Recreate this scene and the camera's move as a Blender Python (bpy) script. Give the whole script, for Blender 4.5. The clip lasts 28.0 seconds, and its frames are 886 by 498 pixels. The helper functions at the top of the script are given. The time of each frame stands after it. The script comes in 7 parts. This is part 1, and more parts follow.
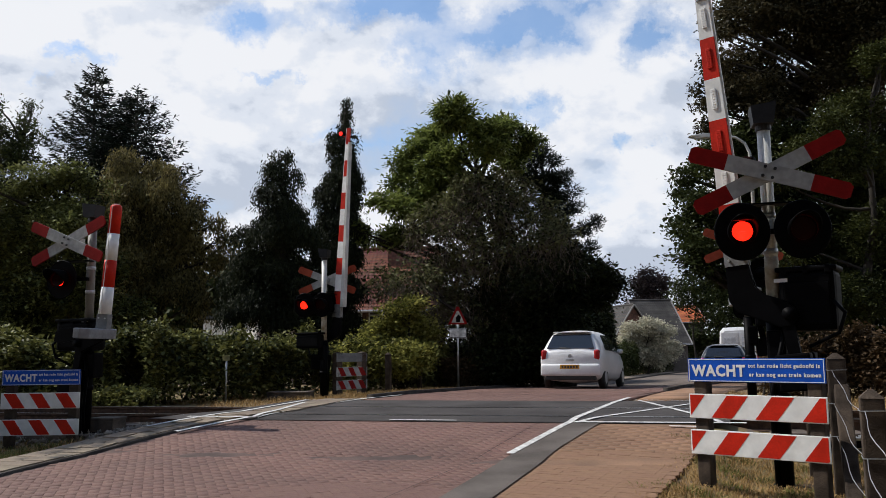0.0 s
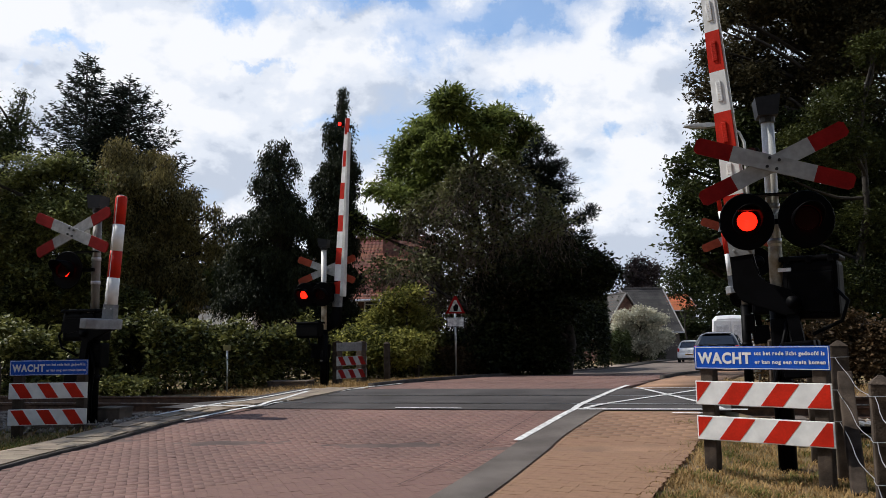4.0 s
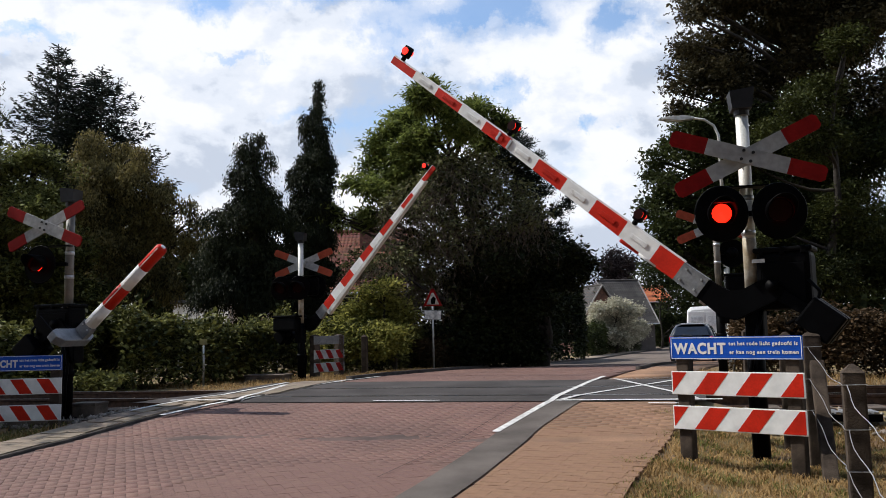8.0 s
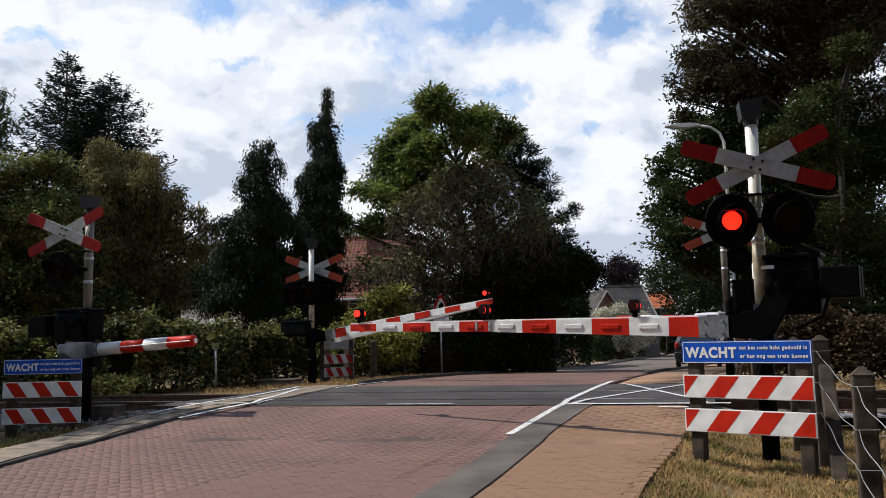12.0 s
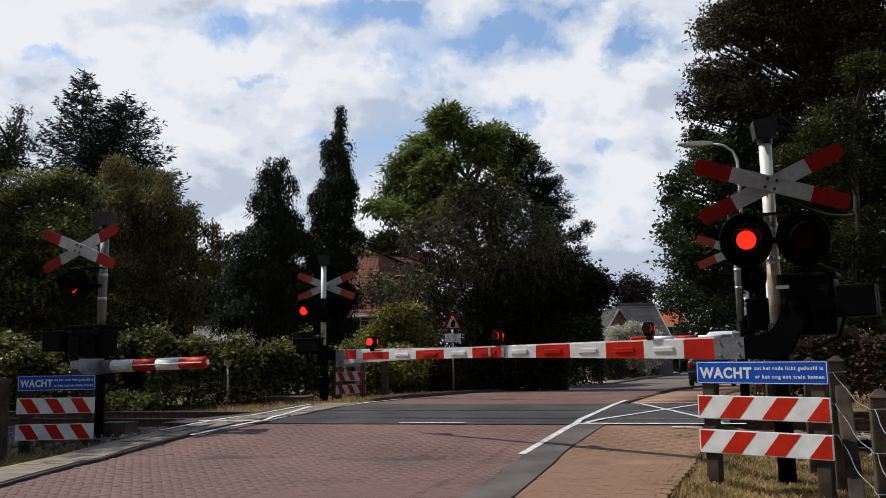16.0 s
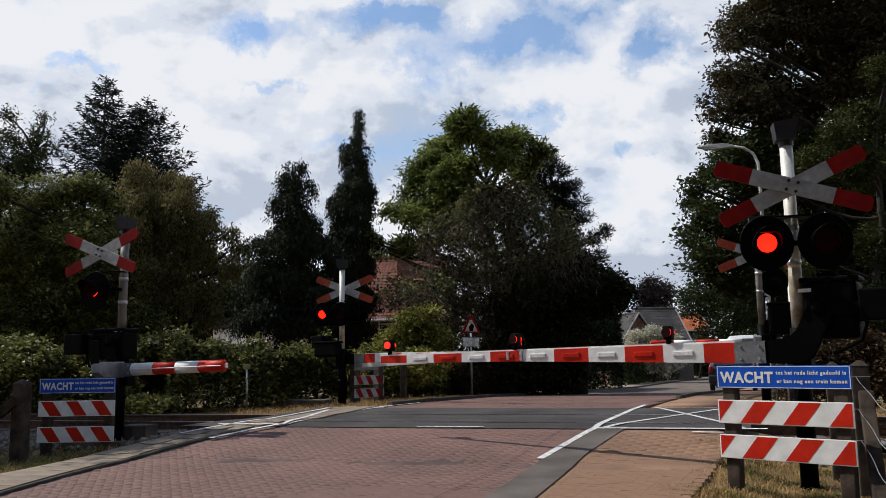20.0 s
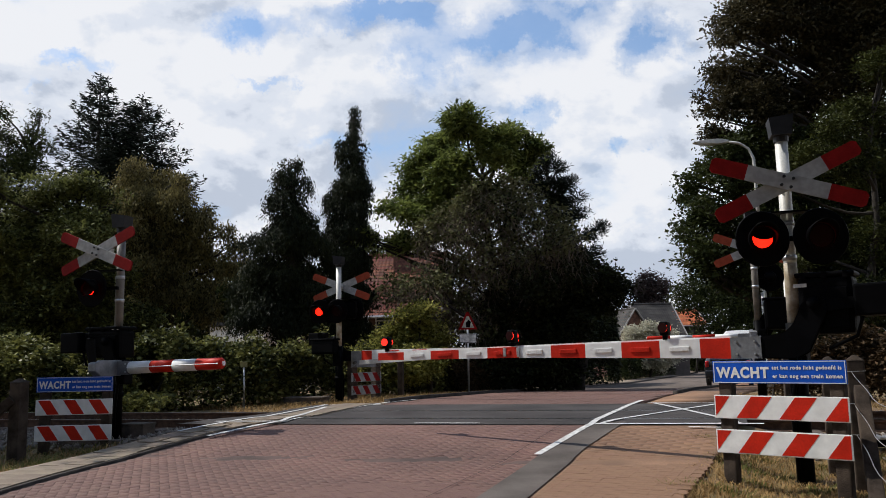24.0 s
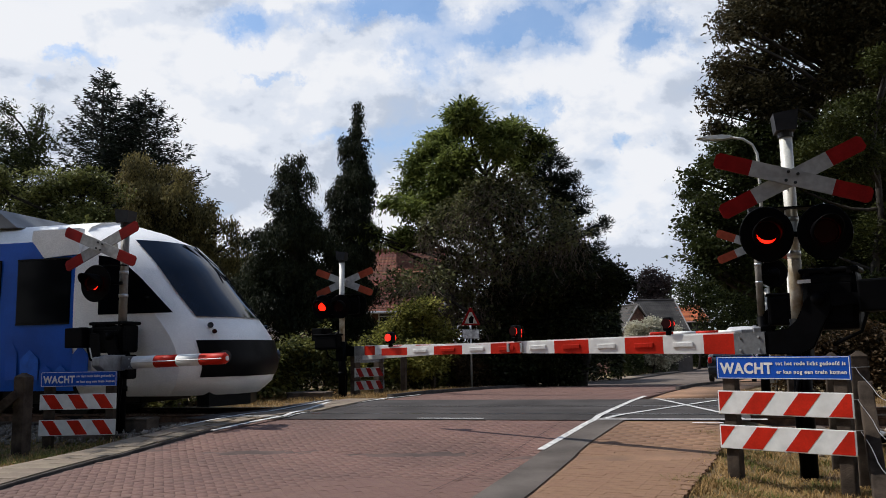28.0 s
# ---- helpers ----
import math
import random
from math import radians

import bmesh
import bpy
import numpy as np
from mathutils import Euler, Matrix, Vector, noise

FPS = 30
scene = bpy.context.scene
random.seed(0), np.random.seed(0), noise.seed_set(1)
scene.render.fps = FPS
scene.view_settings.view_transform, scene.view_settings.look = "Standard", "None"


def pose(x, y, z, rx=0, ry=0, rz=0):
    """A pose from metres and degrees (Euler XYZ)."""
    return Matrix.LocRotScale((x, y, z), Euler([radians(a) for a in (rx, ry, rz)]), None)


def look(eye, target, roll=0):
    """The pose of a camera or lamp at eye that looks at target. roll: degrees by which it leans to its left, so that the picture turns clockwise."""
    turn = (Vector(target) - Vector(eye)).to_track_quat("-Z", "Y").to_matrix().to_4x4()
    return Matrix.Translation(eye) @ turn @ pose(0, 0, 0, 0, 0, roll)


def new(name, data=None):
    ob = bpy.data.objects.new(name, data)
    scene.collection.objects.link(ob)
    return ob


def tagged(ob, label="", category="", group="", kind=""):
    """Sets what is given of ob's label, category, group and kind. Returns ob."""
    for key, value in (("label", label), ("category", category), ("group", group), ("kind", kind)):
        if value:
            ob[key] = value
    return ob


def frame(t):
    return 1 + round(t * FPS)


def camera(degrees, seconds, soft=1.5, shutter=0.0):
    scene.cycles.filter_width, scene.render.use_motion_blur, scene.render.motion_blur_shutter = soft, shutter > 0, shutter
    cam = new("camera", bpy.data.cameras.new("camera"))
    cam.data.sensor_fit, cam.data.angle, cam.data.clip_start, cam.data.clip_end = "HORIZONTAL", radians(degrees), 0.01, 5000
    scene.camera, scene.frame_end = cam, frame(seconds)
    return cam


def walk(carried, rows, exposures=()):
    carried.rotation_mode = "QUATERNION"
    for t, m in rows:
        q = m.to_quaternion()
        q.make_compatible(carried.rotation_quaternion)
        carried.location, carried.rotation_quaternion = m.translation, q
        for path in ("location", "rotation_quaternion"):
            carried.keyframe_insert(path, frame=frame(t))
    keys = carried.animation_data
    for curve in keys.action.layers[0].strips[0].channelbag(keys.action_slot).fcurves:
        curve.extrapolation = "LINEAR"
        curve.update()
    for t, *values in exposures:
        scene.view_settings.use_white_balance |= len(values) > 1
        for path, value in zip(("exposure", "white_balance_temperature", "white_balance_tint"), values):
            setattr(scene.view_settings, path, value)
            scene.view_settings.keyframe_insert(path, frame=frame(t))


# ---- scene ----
cam = camera(57.3, 28.0, soft=0.9)
PATH = [
    (0, (0.524, -1.143, 1.069), (0.464, 0.841, 1.316), -0.7),
    (0.5, (0.466, -1.157, 1.068), (0.408, 0.827, 1.314), -0.9),
    (1, (0.346, -1.206, 1.066), (0.294, 0.778, 1.312), -0.8),
    (1.5, (0.293, -1.259, 1.071), (0.254, 0.726, 1.313), -0.8),
    (2, (0.31, -1.285, 1.078), (0.275, 0.7, 1.316), -0.8),
    (2.5, (0.322, -1.277, 1.071), (0.285, 0.709, 1.308), -0.8),
    (3, (0.325, -1.275, 1.072), (0.285, 0.711, 1.307), -0.7),
    (3.5, (0.337, -1.269, 1.073), (0.297, 0.717, 1.3), -0.8),
    (5.5, (0.341, -1.253, 1.069), (0.312, 0.737, 1.274), -1.2),
    (6, (0.317, -1.269, 1.073), (0.297, 0.72, 1.274), -1.2),
    (6.5, (0.312, -1.27, 1.071), (0.308, 0.719, 1.272), -1.3),
    (7, (0.316, -1.267, 1.072), (0.325, 0.723, 1.272), -1.3),
    (7.5, (0.323, -1.273, 1.07), (0.338, 0.717, 1.27), -1.3),
    (8, (0.327, -1.272, 1.071), (0.346, 0.718, 1.272), -1.3),
    (8.5, (0.326, -1.26, 1.068), (0.35, 0.73, 1.268), -1.2),
    (9, (0.305, -1.27, 1.071), (0.33, 0.719, 1.271), -1.3),
    (9.5, (0.263, -1.282, 1.055), (0.29, 0.708, 1.257), -1.2),
    (10, (0.285, -1.34, 1.062), (0.309, 0.649, 1.271), -1.2),
    (10.5, (0.304, -1.412, 1.058), (0.32, 0.576, 1.276), -1.1),
    (11, (0.276, -1.421, 1.055), (0.283, 0.567, 1.274), -1.1),
    (11.5, (0.212, -1.436, 1.059), (0.222, 0.552, 1.276), -1.1),
    (12, (0.192, -1.471, 1.054), (0.203, 0.517, 1.27), -1.2),
    (12.5, (0.2, -1.441, 1.062), (0.217, 0.548, 1.276), -1.3),
    (14.5, (0.177, -1.468, 1.068), (0.201, 0.52, 1.288), -1.2),
    (15, (0.188, -1.459, 1.071), (0.199, 0.527, 1.302), -1.1),
    (15.5, (0.186, -1.474, 1.075), (0.182, 0.511, 1.319), -1.0),
    (16, (0.18, -1.473, 1.069), (0.163, 0.51, 1.327), -0.9),
    (16.5, (0.177, -1.456, 1.065), (0.15, 0.526, 1.334), -0.9),
    (17, (0.177, -1.458, 1.067), (0.136, 0.523, 1.335), -0.8),
    (17.5, (0.178, -1.455, 1.069), (0.125, 0.526, 1.336), -0.7),
    (18, (0.186, -1.459, 1.067), (0.124, 0.522, 1.334), -0.6),
    (18.5, (0.196, -1.459, 1.064), (0.131, 0.521, 1.334), -0.5),
    (19, (0.195, -1.457, 1.064), (0.13, 0.524, 1.334), -0.6),
    (19.5, (0.198, -1.449, 1.061), (0.133, 0.531, 1.332), -0.7),
    (20, (0.193, -1.455, 1.067), (0.13, 0.526, 1.335), -0.8),
    (20.5, (0.188, -1.454, 1.067), (0.127, 0.527, 1.334), -0.9),
    (21, (0.185, -1.462, 1.07), (0.126, 0.52, 1.334), -0.9),
    (21.5, (0.189, -1.471, 1.063), (0.133, 0.511, 1.327), -0.9),
    (23.5, (0.199, -1.471, 1.062), (0.143, 0.511, 1.324), -0.9),
    (24, (0.189, -1.469, 1.072), (0.135, 0.513, 1.331), -1.1),
    (24.5, (0.197, -1.459, 1.067), (0.141, 0.524, 1.325), -1.2),
    (25, (0.195, -1.466, 1.065), (0.138, 0.516, 1.322), -1.2),
    (25.5, (0.2, -1.462, 1.061), (0.138, 0.52, 1.317), -1.2),
    (26, (0.197, -1.454, 1.06), (0.134, 0.529, 1.312), -1.1),
    (26.5, (0.191, -1.458, 1.065), (0.13, 0.525, 1.315), -1.1),
    (27, (0.181, -1.472, 1.065), (0.12, 0.512, 1.315), -1.1),
    (27.5, (0.186, -1.469, 1.066), (0.124, 0.514, 1.315), -1.1),
    (28, (0.18, -1.468, 1.066), (0.119, 0.515, 1.315), -1.0),
]
walk(cam, [(t, look(eye, target, roll)) for t, eye, target, roll in PATH], [(0, .05), (2, .13), (3.5, .15), (6, .27), (7, .25), (9, .20), (11, .08), (12, .20), (14.5, .05), (16, 0), (20, 0), (24, .03), (28, .05)])

# ---- light ----
SUN_DIR = Vector((-0.96 * math.cos(radians(50)), 0.28 * math.cos(radians(50)), math.sin(radians(50)))).normalized()


# gaps of blue between the clouds, and the brighter and greyer heaps: across, up, half-width, half-height, weight
GAPS = [(-.268, .417, .045, .028, 1.0), (-.13, .437, .10, .016, .8), (-.505, .387, .055, .011, .9), (-.07, .423, .06, .02, .8), (-.04, .372, .05, .025, .8), (.06, .404, .075, .022, 1.0), (.25, .385, .045, .03, 1.0), (.085, .29, .03, .022, .8), (-.245, .355, .05, .007, .6), (-.14, .265, .09, .014, .5), (.235, .258, .018, .011, .7), (-.56, .36, .03, .012, .6), (.16, .44, .06, .015, .7)]
SUNLIT = [(.19, .23, .085, .07, .42), (-.15, .37, .2, .03, .15), (.04, .335, .16, .02, .2), (.20, .12, .14, .05, -.75), (-.28, .21, .14, .035, -.22), (.02, .31, .12, .02, -.12)]


def make_world():
    w = bpy.data.worlds.new("sky")
    scene.world = w
    w.use_nodes = True
    nt = w.node_tree
    nt.nodes.clear()
    N, L = nt.nodes.new, nt.links.new
    out, bg = N("ShaderNodeOutputWorld"), N("ShaderNodeBackground")
    sky = N("ShaderNodeTexSky")
    sky.sky_type, sky.sun_disc = "NISHITA", False
    sky.sun_elevation = math.asin(SUN_DIR.z)
    sky.sun_rotation = math.atan2(SUN_DIR.x, SUN_DIR.y)
    sky.air_density, sky.dust_density, sky.ozone_density = 1.0, 0.6, 1.5
    tc, sep = N("ShaderNodeTexCoord"), N("ShaderNodeSeparateXYZ")
    L(tc.outputs["Generated"], sep.inputs[0])

    def op(kind, a, b=None, clamp=False):
        n = N("ShaderNodeMath")
        n.operation, n.use_clamp = kind, clamp
        for i, v in enumerate((a, b)):
            if v is None:
                continue
            if isinstance(v, (int, float)):
                n.inputs[i].default_value = v
            else:
                L(v, n.inputs[i])
        return n.outputs[0]

    def ramp(v, stops):
        r = N("ShaderNodeValToRGB")
        r.color_ramp.interpolation = "EASE"
        while len(r.color_ramp.elements) < len(stops):
            r.color_ramp.elements.new(0.5)
        for e, (p, c) in zip(r.color_ramp.elements, stops):
            e.position, e.color = p, (*c, 1) if isinstance(c, tuple) else (c, c, c, 1)
        L(v, r.inputs[0])
        return r.outputs[0]

    def clouds(off):
        """Billowing density: a broad fractal noise with rounded cells heaped on it."""
        mp = N("ShaderNodeMapping")
        mp.inputs["Location"].default_value = off
        mp.inputs["Scale"].default_value = (1.0, 1.0, 1.55)
        L(tc.outputs["Generated"], mp.inputs[0])
        n = N("ShaderNodeTexNoise")
        n.inputs["Scale"].default_value, n.inputs["Detail"].default_value = 4.0, 10.0
        n.inputs["Roughness"].default_value, n.inputs["Distortion"].default_value = 0.56, 0.1
        v = N("ShaderNodeTexVoronoi")
        v.feature, v.normalize = "SMOOTH_F1", True
        v.inputs["Scale"].default_value, v.inputs["Detail"].default_value = 7.5, 3.0
        v.inputs["Roughness"].default_value, v.inputs["Smoothness"].default_value = 0.55, 0.25
        wob = N("ShaderNodeVectorMath")
        wob.operation = "MULTIPLY_ADD"
        L(n.outputs["Color"], wob.inputs[0])
        wob.inputs[1].default_value = (0.11, 0.11, 0.11)
        L(mp.outputs[0], wob.inputs[2])
        L(mp.outputs[0], n.inputs["Vector"]), L(wob.outputs[0], v.inputs["Vector"])
        return op("ADD", op("MULTIPLY", n.outputs["Fac"], 0.72), op("MULTIPLY", op("SUBTRACT", 1.0, v.outputs["Distance"]), 0.24))

    # heaped clouds: thick low down, broken by gaps higher up, lit from the sun's side and above
    base = (0.62, 0.25, 0.13)
    toward = tuple(b + d for b, d in zip(base, (-0.022, 0.006, 0.05)))
    dens, dens2 = clouds(base), clouds(toward)
    ahead = op("MAXIMUM", sep.outputs[1], 0.08)
    wn = N("ShaderNodeTexNoise")
    wn.inputs["Scale"].default_value, wn.inputs["Detail"].default_value, wn.inputs["Roughness"].default_value = 11.0, 7.0, 0.66
    L(tc.outputs["Generated"], wn.inputs["Vector"])
    wsep = N("ShaderNodeSeparateXYZ")
    L(wn.outputs["Color"], wsep.inputs[0])
    uu = op("ADD", op("DIVIDE", sep.outputs[0], ahead), op("MULTIPLY", op("SUBTRACT", wsep.outputs[0], 0.5), 0.24))
    vv = op("ADD", op("DIVIDE", sep.outputs[2], ahead), op("MULTIPLY", op("SUBTRACT", wsep.outputs[1], 0.5), 0.13))

    def heap(rows):
        """A sum of soft spots: across, up, half-width, half-height, weight."""
        total = None
        for u0, v0, a, b, k in rows:
            p, q = op("MULTIPLY", op("SUBTRACT", uu, u0), 1 / a), op("MULTIPLY", op("SUBTRACT", vv, v0), 1 / b)
            g = op("MULTIPLY", op("EXPONENT", op("MULTIPLY", op("ADD", op("MULTIPLY", p, p), op("MULTIPLY", q, q)), -1.0)), k)
            total = g if total is None else op("ADD", total, g)
        return total

    gaps = heap(GAPS)
    body = op("ADD", op("SUBTRACT", dens, op("MULTIPLY", sep.outputs[2], 0.2)), 0.13)
    cover = ramp(op("SUBTRACT", body, op("MULTIPLY", gaps, 0.31)), [(0.33, 0.10), (0.45, 0.5), (0.60, 1.0)])
    lit = op("ADD", op("MULTIPLY", op("SUBTRACT", dens, dens2), 7.5), op("ADD", 0.55, heap(SUNLIT)), True)
    shade = ramp(lit, [(0.05, (6.0, 6.7, 8.0)), (0.45, (8.3, 8.85, 9.9)), (0.86, (9.9, 10.1, 10.6))])
    thin = ramp(sep.outputs[2], [(0.5, 1.0), (0.6, 0.3), (0.9, 0.1)])
    cover = op("MULTIPLY", cover, thin)
    tint = N("ShaderNodeMixRGB")
    tint.blend_type, tint.inputs[0].default_value = "MULTIPLY", 1.0
    tint.inputs[2].default_value = (1.5, 1.7, 1.85, 1)
    L(sky.outputs[0], tint.inputs[1])
    mix = N("ShaderNodeMixRGB")
    L(cover, mix.inputs[0]), L(tint.outputs[0], mix.inputs[1]), L(shade, mix.inputs[2])
    L(mix.outputs[0], bg.inputs[0])
    bg.inputs[1].default_value = 0.085
    L(bg.outputs[0], out.inputs[0])


make_world()
sun = new("sun", bpy.data.lights.new("sun", "SUN"))
sun.data.energy, sun.data.angle, sun.data.color = 4.6, radians(0.53), (1.0, 0.96, 0.90)
sun.matrix_world = look(SUN_DIR * 60, (0, 0, 0))
scene.view_settings.exposure = 0.0

# ---- materials ----
MATS = {}


def mat(name, color, rough=0.7, metal=0.0, var=0.12, scale=8.0, fine=60.0, bump=0.15, color2=None, spec=0.5, random_by=None, emit=None, strength=0.0, stain=0.0, ramp=(0.35, 0.65), spread=0.11):
    """A surface with colour variation at two scales, grain relief and, if asked, a difference from piece to piece."""
    if name in MATS:
        return MATS[name]
    m = bpy.data.materials.new(name)
    MATS[name] = m
    m.use_nodes = True
    nt = m.node_tree
    N, L = nt.nodes.new, nt.links.new
    b = nt.nodes["Principled BSDF"]
    b.inputs["Roughness"].default_value, b.inputs["Metallic"].default_value = rough, metal
    b.inputs["Specular IOR Level"].default_value = spec
    tc = N("ShaderNodeTexCoord")
    n1, n2 = N("ShaderNodeTexNoise"), N("ShaderNodeTexNoise")
    for n, s in ((n1, scale), (n2, fine)):
        n.inputs["Scale"].default_value, n.inputs["Detail"].default_value = s, 5.0
        L(tc.outputs["Object"], n.inputs["Vector"])
    r = N("ShaderNodeValToRGB")
    c2 = color2 or tuple(min(1.0, c * (1 + 2.2 * var)) for c in color)
    r.color_ramp.elements[0].position, r.color_ramp.elements[1].position = ramp
    r.color_ramp.elements[0].color = (*[c * (1 - var) for c in color], 1)
    r.color_ramp.elements[1].color = (*c2, 1)
    L(n1.outputs["Fac"], r.inputs[0])
    mul = N("ShaderNodeMixRGB")
    mul.blend_type, mul.inputs[0].default_value = "MULTIPLY", min(1.0, 0.5 + stain)
    g = N("ShaderNodeValToRGB")
    g.color_ramp.elements[0].position, g.color_ramp.elements[1].position = 0.3, 0.7
    g.color_ramp.elements[0].color, g.color_ramp.elements[1].color = (0.72, 0.72, 0.72, 1), (1.15, 1.15, 1.15, 1)
    L(n2.outputs["Fac"], g.inputs[0])
    L(r.outputs[0], mul.inputs[1]), L(g.outputs[0], mul.inputs[2])
    last = mul.outputs[0]
    if random_by:
        if random_by == "island":
            src = N("ShaderNodeNewGeometry").outputs["Random Per Island"]
        else:
            src = N("ShaderNodeObjectInfo").outputs["Random"]
        hsv, mr, mr2 = N("ShaderNodeHueSaturation"), N("ShaderNodeMapRange"), N("ShaderNodeMapRange")
        mr.inputs["To Min"].default_value, mr.inputs["To Max"].default_value = 1 - spread, 1 + spread
        mr2.inputs["To Min"].default_value, mr2.inputs["To Max"].default_value = 0.5 - spread * .1, 0.5 + spread * .1
        L(src, mr.inputs["Value"]), L(src, mr2.inputs["Value"])
        L(mr.outputs[0], hsv.inputs["Value"]), L(mr2.outputs[0], hsv.inputs["Hue"])
        L(last, hsv.inputs["Color"])
        last = hsv.outputs[0]
    L(last, b.inputs["Base Color"])
    if bump:
        bp = N("ShaderNodeBump")
        bp.inputs["Strength"].default_value, bp.inputs["Distance"].default_value = bump, 0.01
        L(n2.outputs["Fac"], bp.inputs["Height"])
        L(bp.outputs[0], b.inputs["Normal"])
    if emit:
        b.inputs["Emission Color"].default_value, b.inputs["Emission Strength"].default_value = (*emit, 1), strength
    return m


def leaf_mat(name, color, color2, rough=0.6, light=0.22):
    """Foliage: each leaf a little different, some light through it."""
    if name in MATS:
        return MATS[name]
    m = bpy.data.materials.new(name)
    MATS[name] = m
    m.use_nodes = True
    nt = m.node_tree
    N, L = nt.nodes.new, nt.links.new
    b = nt.nodes["Principled BSDF"]
    geo, tc, nz = N("ShaderNodeNewGeometry"), N("ShaderNodeTexCoord"), N("ShaderNodeTexNoise")
    nz.inputs["Scale"].default_value = 0.5
    L(tc.outputs["Object"], nz.inputs["Vector"])
    add = N("ShaderNodeMath")
    add.operation = "ADD"
    sc = N("ShaderNodeMath")
    sc.operation, sc.inputs[1].default_value = "MULTIPLY", 0.5
    L(geo.outputs["Random Per Island"], sc.inputs[0])
    L(sc.outputs[0], add.inputs[0]), L(nz.outputs["Fac"], add.inputs[1])
    r = N("ShaderNodeValToRGB")
    r.color_ramp.elements[0].position, r.color_ramp.elements[1].position = 0.5, 1.0
    r.color_ramp.elements[0].color, r.color_ramp.elements[1].color = (*color, 1), (*color2, 1)
    L(add.outputs[0], r.inputs[0])
    L(r.outputs[0], b.inputs["Base Color"])
    b.inputs["Roughness"].default_value = rough
    b.inputs["Specular IOR Level"].default_value = 0.1
    tr, mx = N("ShaderNodeBsdfTranslucent"), N("ShaderNodeMixShader")
    mx.inputs[0].default_value = light
    L(r.outputs[0], tr.inputs[0])
    L(b.outputs[0], mx.inputs[1]), L(tr.outputs[0], mx.inputs[2])
    L(mx.outputs[0], nt.nodes["Material Output"].inputs[0])
    return m


M_RED = lambda: mat("red_reflective_paint", (0.48, 0.019, 0.007), 0.5, var=0.10, scale=5, bump=0.03, spec=0.15)
M_WHITE = lambda: mat("white_reflective_paint", (0.76, 0.76, 0.74), 0.5, var=0.03, scale=5, fine=9, bump=0.02, spec=0.2)
M_BLACK = lambda: mat("black_paint", (0.0018, 0.0018, 0.0022), 0.5, var=0.25, bump=0.08, spec=0.04)
M_GREY = lambda: mat("galvanised_steel", (0.42, 0.43, 0.44), 0.42, 0.75, var=0.16, scale=9)
M_MAST = lambda: mat("weathered_mast_paint", (0.58, 0.58, 0.55), 0.5, 0.1, var=0.12, scale=4, color2=(0.66, 0.64, 0.58))
M_CONC = lambda: mat("weathered_concrete", (0.072, 0.054, 0.041), 0.9, var=0.3, scale=6, fine=90, bump=0.5)
M_POST = lambda: mat("dark_weathered_post", (0.046, 0.035, 0.027), 0.95, spec=.15, var=0.35, scale=7, fine=80, bump=0.6)
M_BLUE = lambda: mat("blue_sign_paint", (0.005, 0.072, 0.43), 0.45, var=0.08, scale=4, bump=0.02, spec=0.2)
M_STEEL = lambda: mat("rusty_rail_steel", (0.075, 0.042, 0.028), 0.75, 0.35, var=0.3, scale=14)
M_RAILTOP = lambda: mat("worn_rail_head", (0.42, 0.40, 0.38), 0.28, 0.9, var=0.1)
M_AGED = lambda: mat("aged_white_sheeting", (0.31, 0.31, 0.305), 0.6, var=0.10, scale=4, fine=14, bump=0.02, spec=0.1, stain=0.25)
M_CRIMSON = lambda: mat("aged_red_sheeting", (0.21, 0.009, 0.008), 0.6, var=0.10, scale=5, bump=0.03, spec=0.08)
M_FADED = lambda: mat("faded_red_sheeting", (0.30, 0.060, 0.030), 0.7, var=0.12, scale=5, bump=0.03, spec=0.08)
M_SOCKET = lambda: mat("dull_zinc", (0.15, 0.155, 0.16), 0.6, 0.1, var=0.15, scale=12, fine=40)
M_BELL = lambda: mat("dark_grey_housing", (0.016, 0.016, 0.018), 0.45, var=0.2, bump=0.04, spec=0.3)
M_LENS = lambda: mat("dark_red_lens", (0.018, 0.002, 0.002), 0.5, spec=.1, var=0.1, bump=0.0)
M_LIT = lambda: mat("lit_red_lens", (0.5, 0.03, 0.01), 0.3, var=0.0, bump=0.0, emit=(1.0, 0.011, 0.004), strength=3.2)


# ---- mesh helpers ----
def part(name, bm, material, parent=None, label="", smooth=False):
    me = bpy.data.meshes.new(name)
    bm.to_mesh(me)
    bm.free()
    for m in material if isinstance(material, (list, tuple)) else [material]:
        me.materials.append(m)
    if smooth:
        me.shade_smooth()
    ob = new(name, me)
    if parent is not None:
        ob.parent = parent
    if label:
        ob["label"] = label
    return ob


def thing(name, m, label, category, group="", kind=""):
    ob = new(name)
    ob.empty_display_size = 0.2
    ob.matrix_world = m
    return tagged(ob, label, category, group, kind)


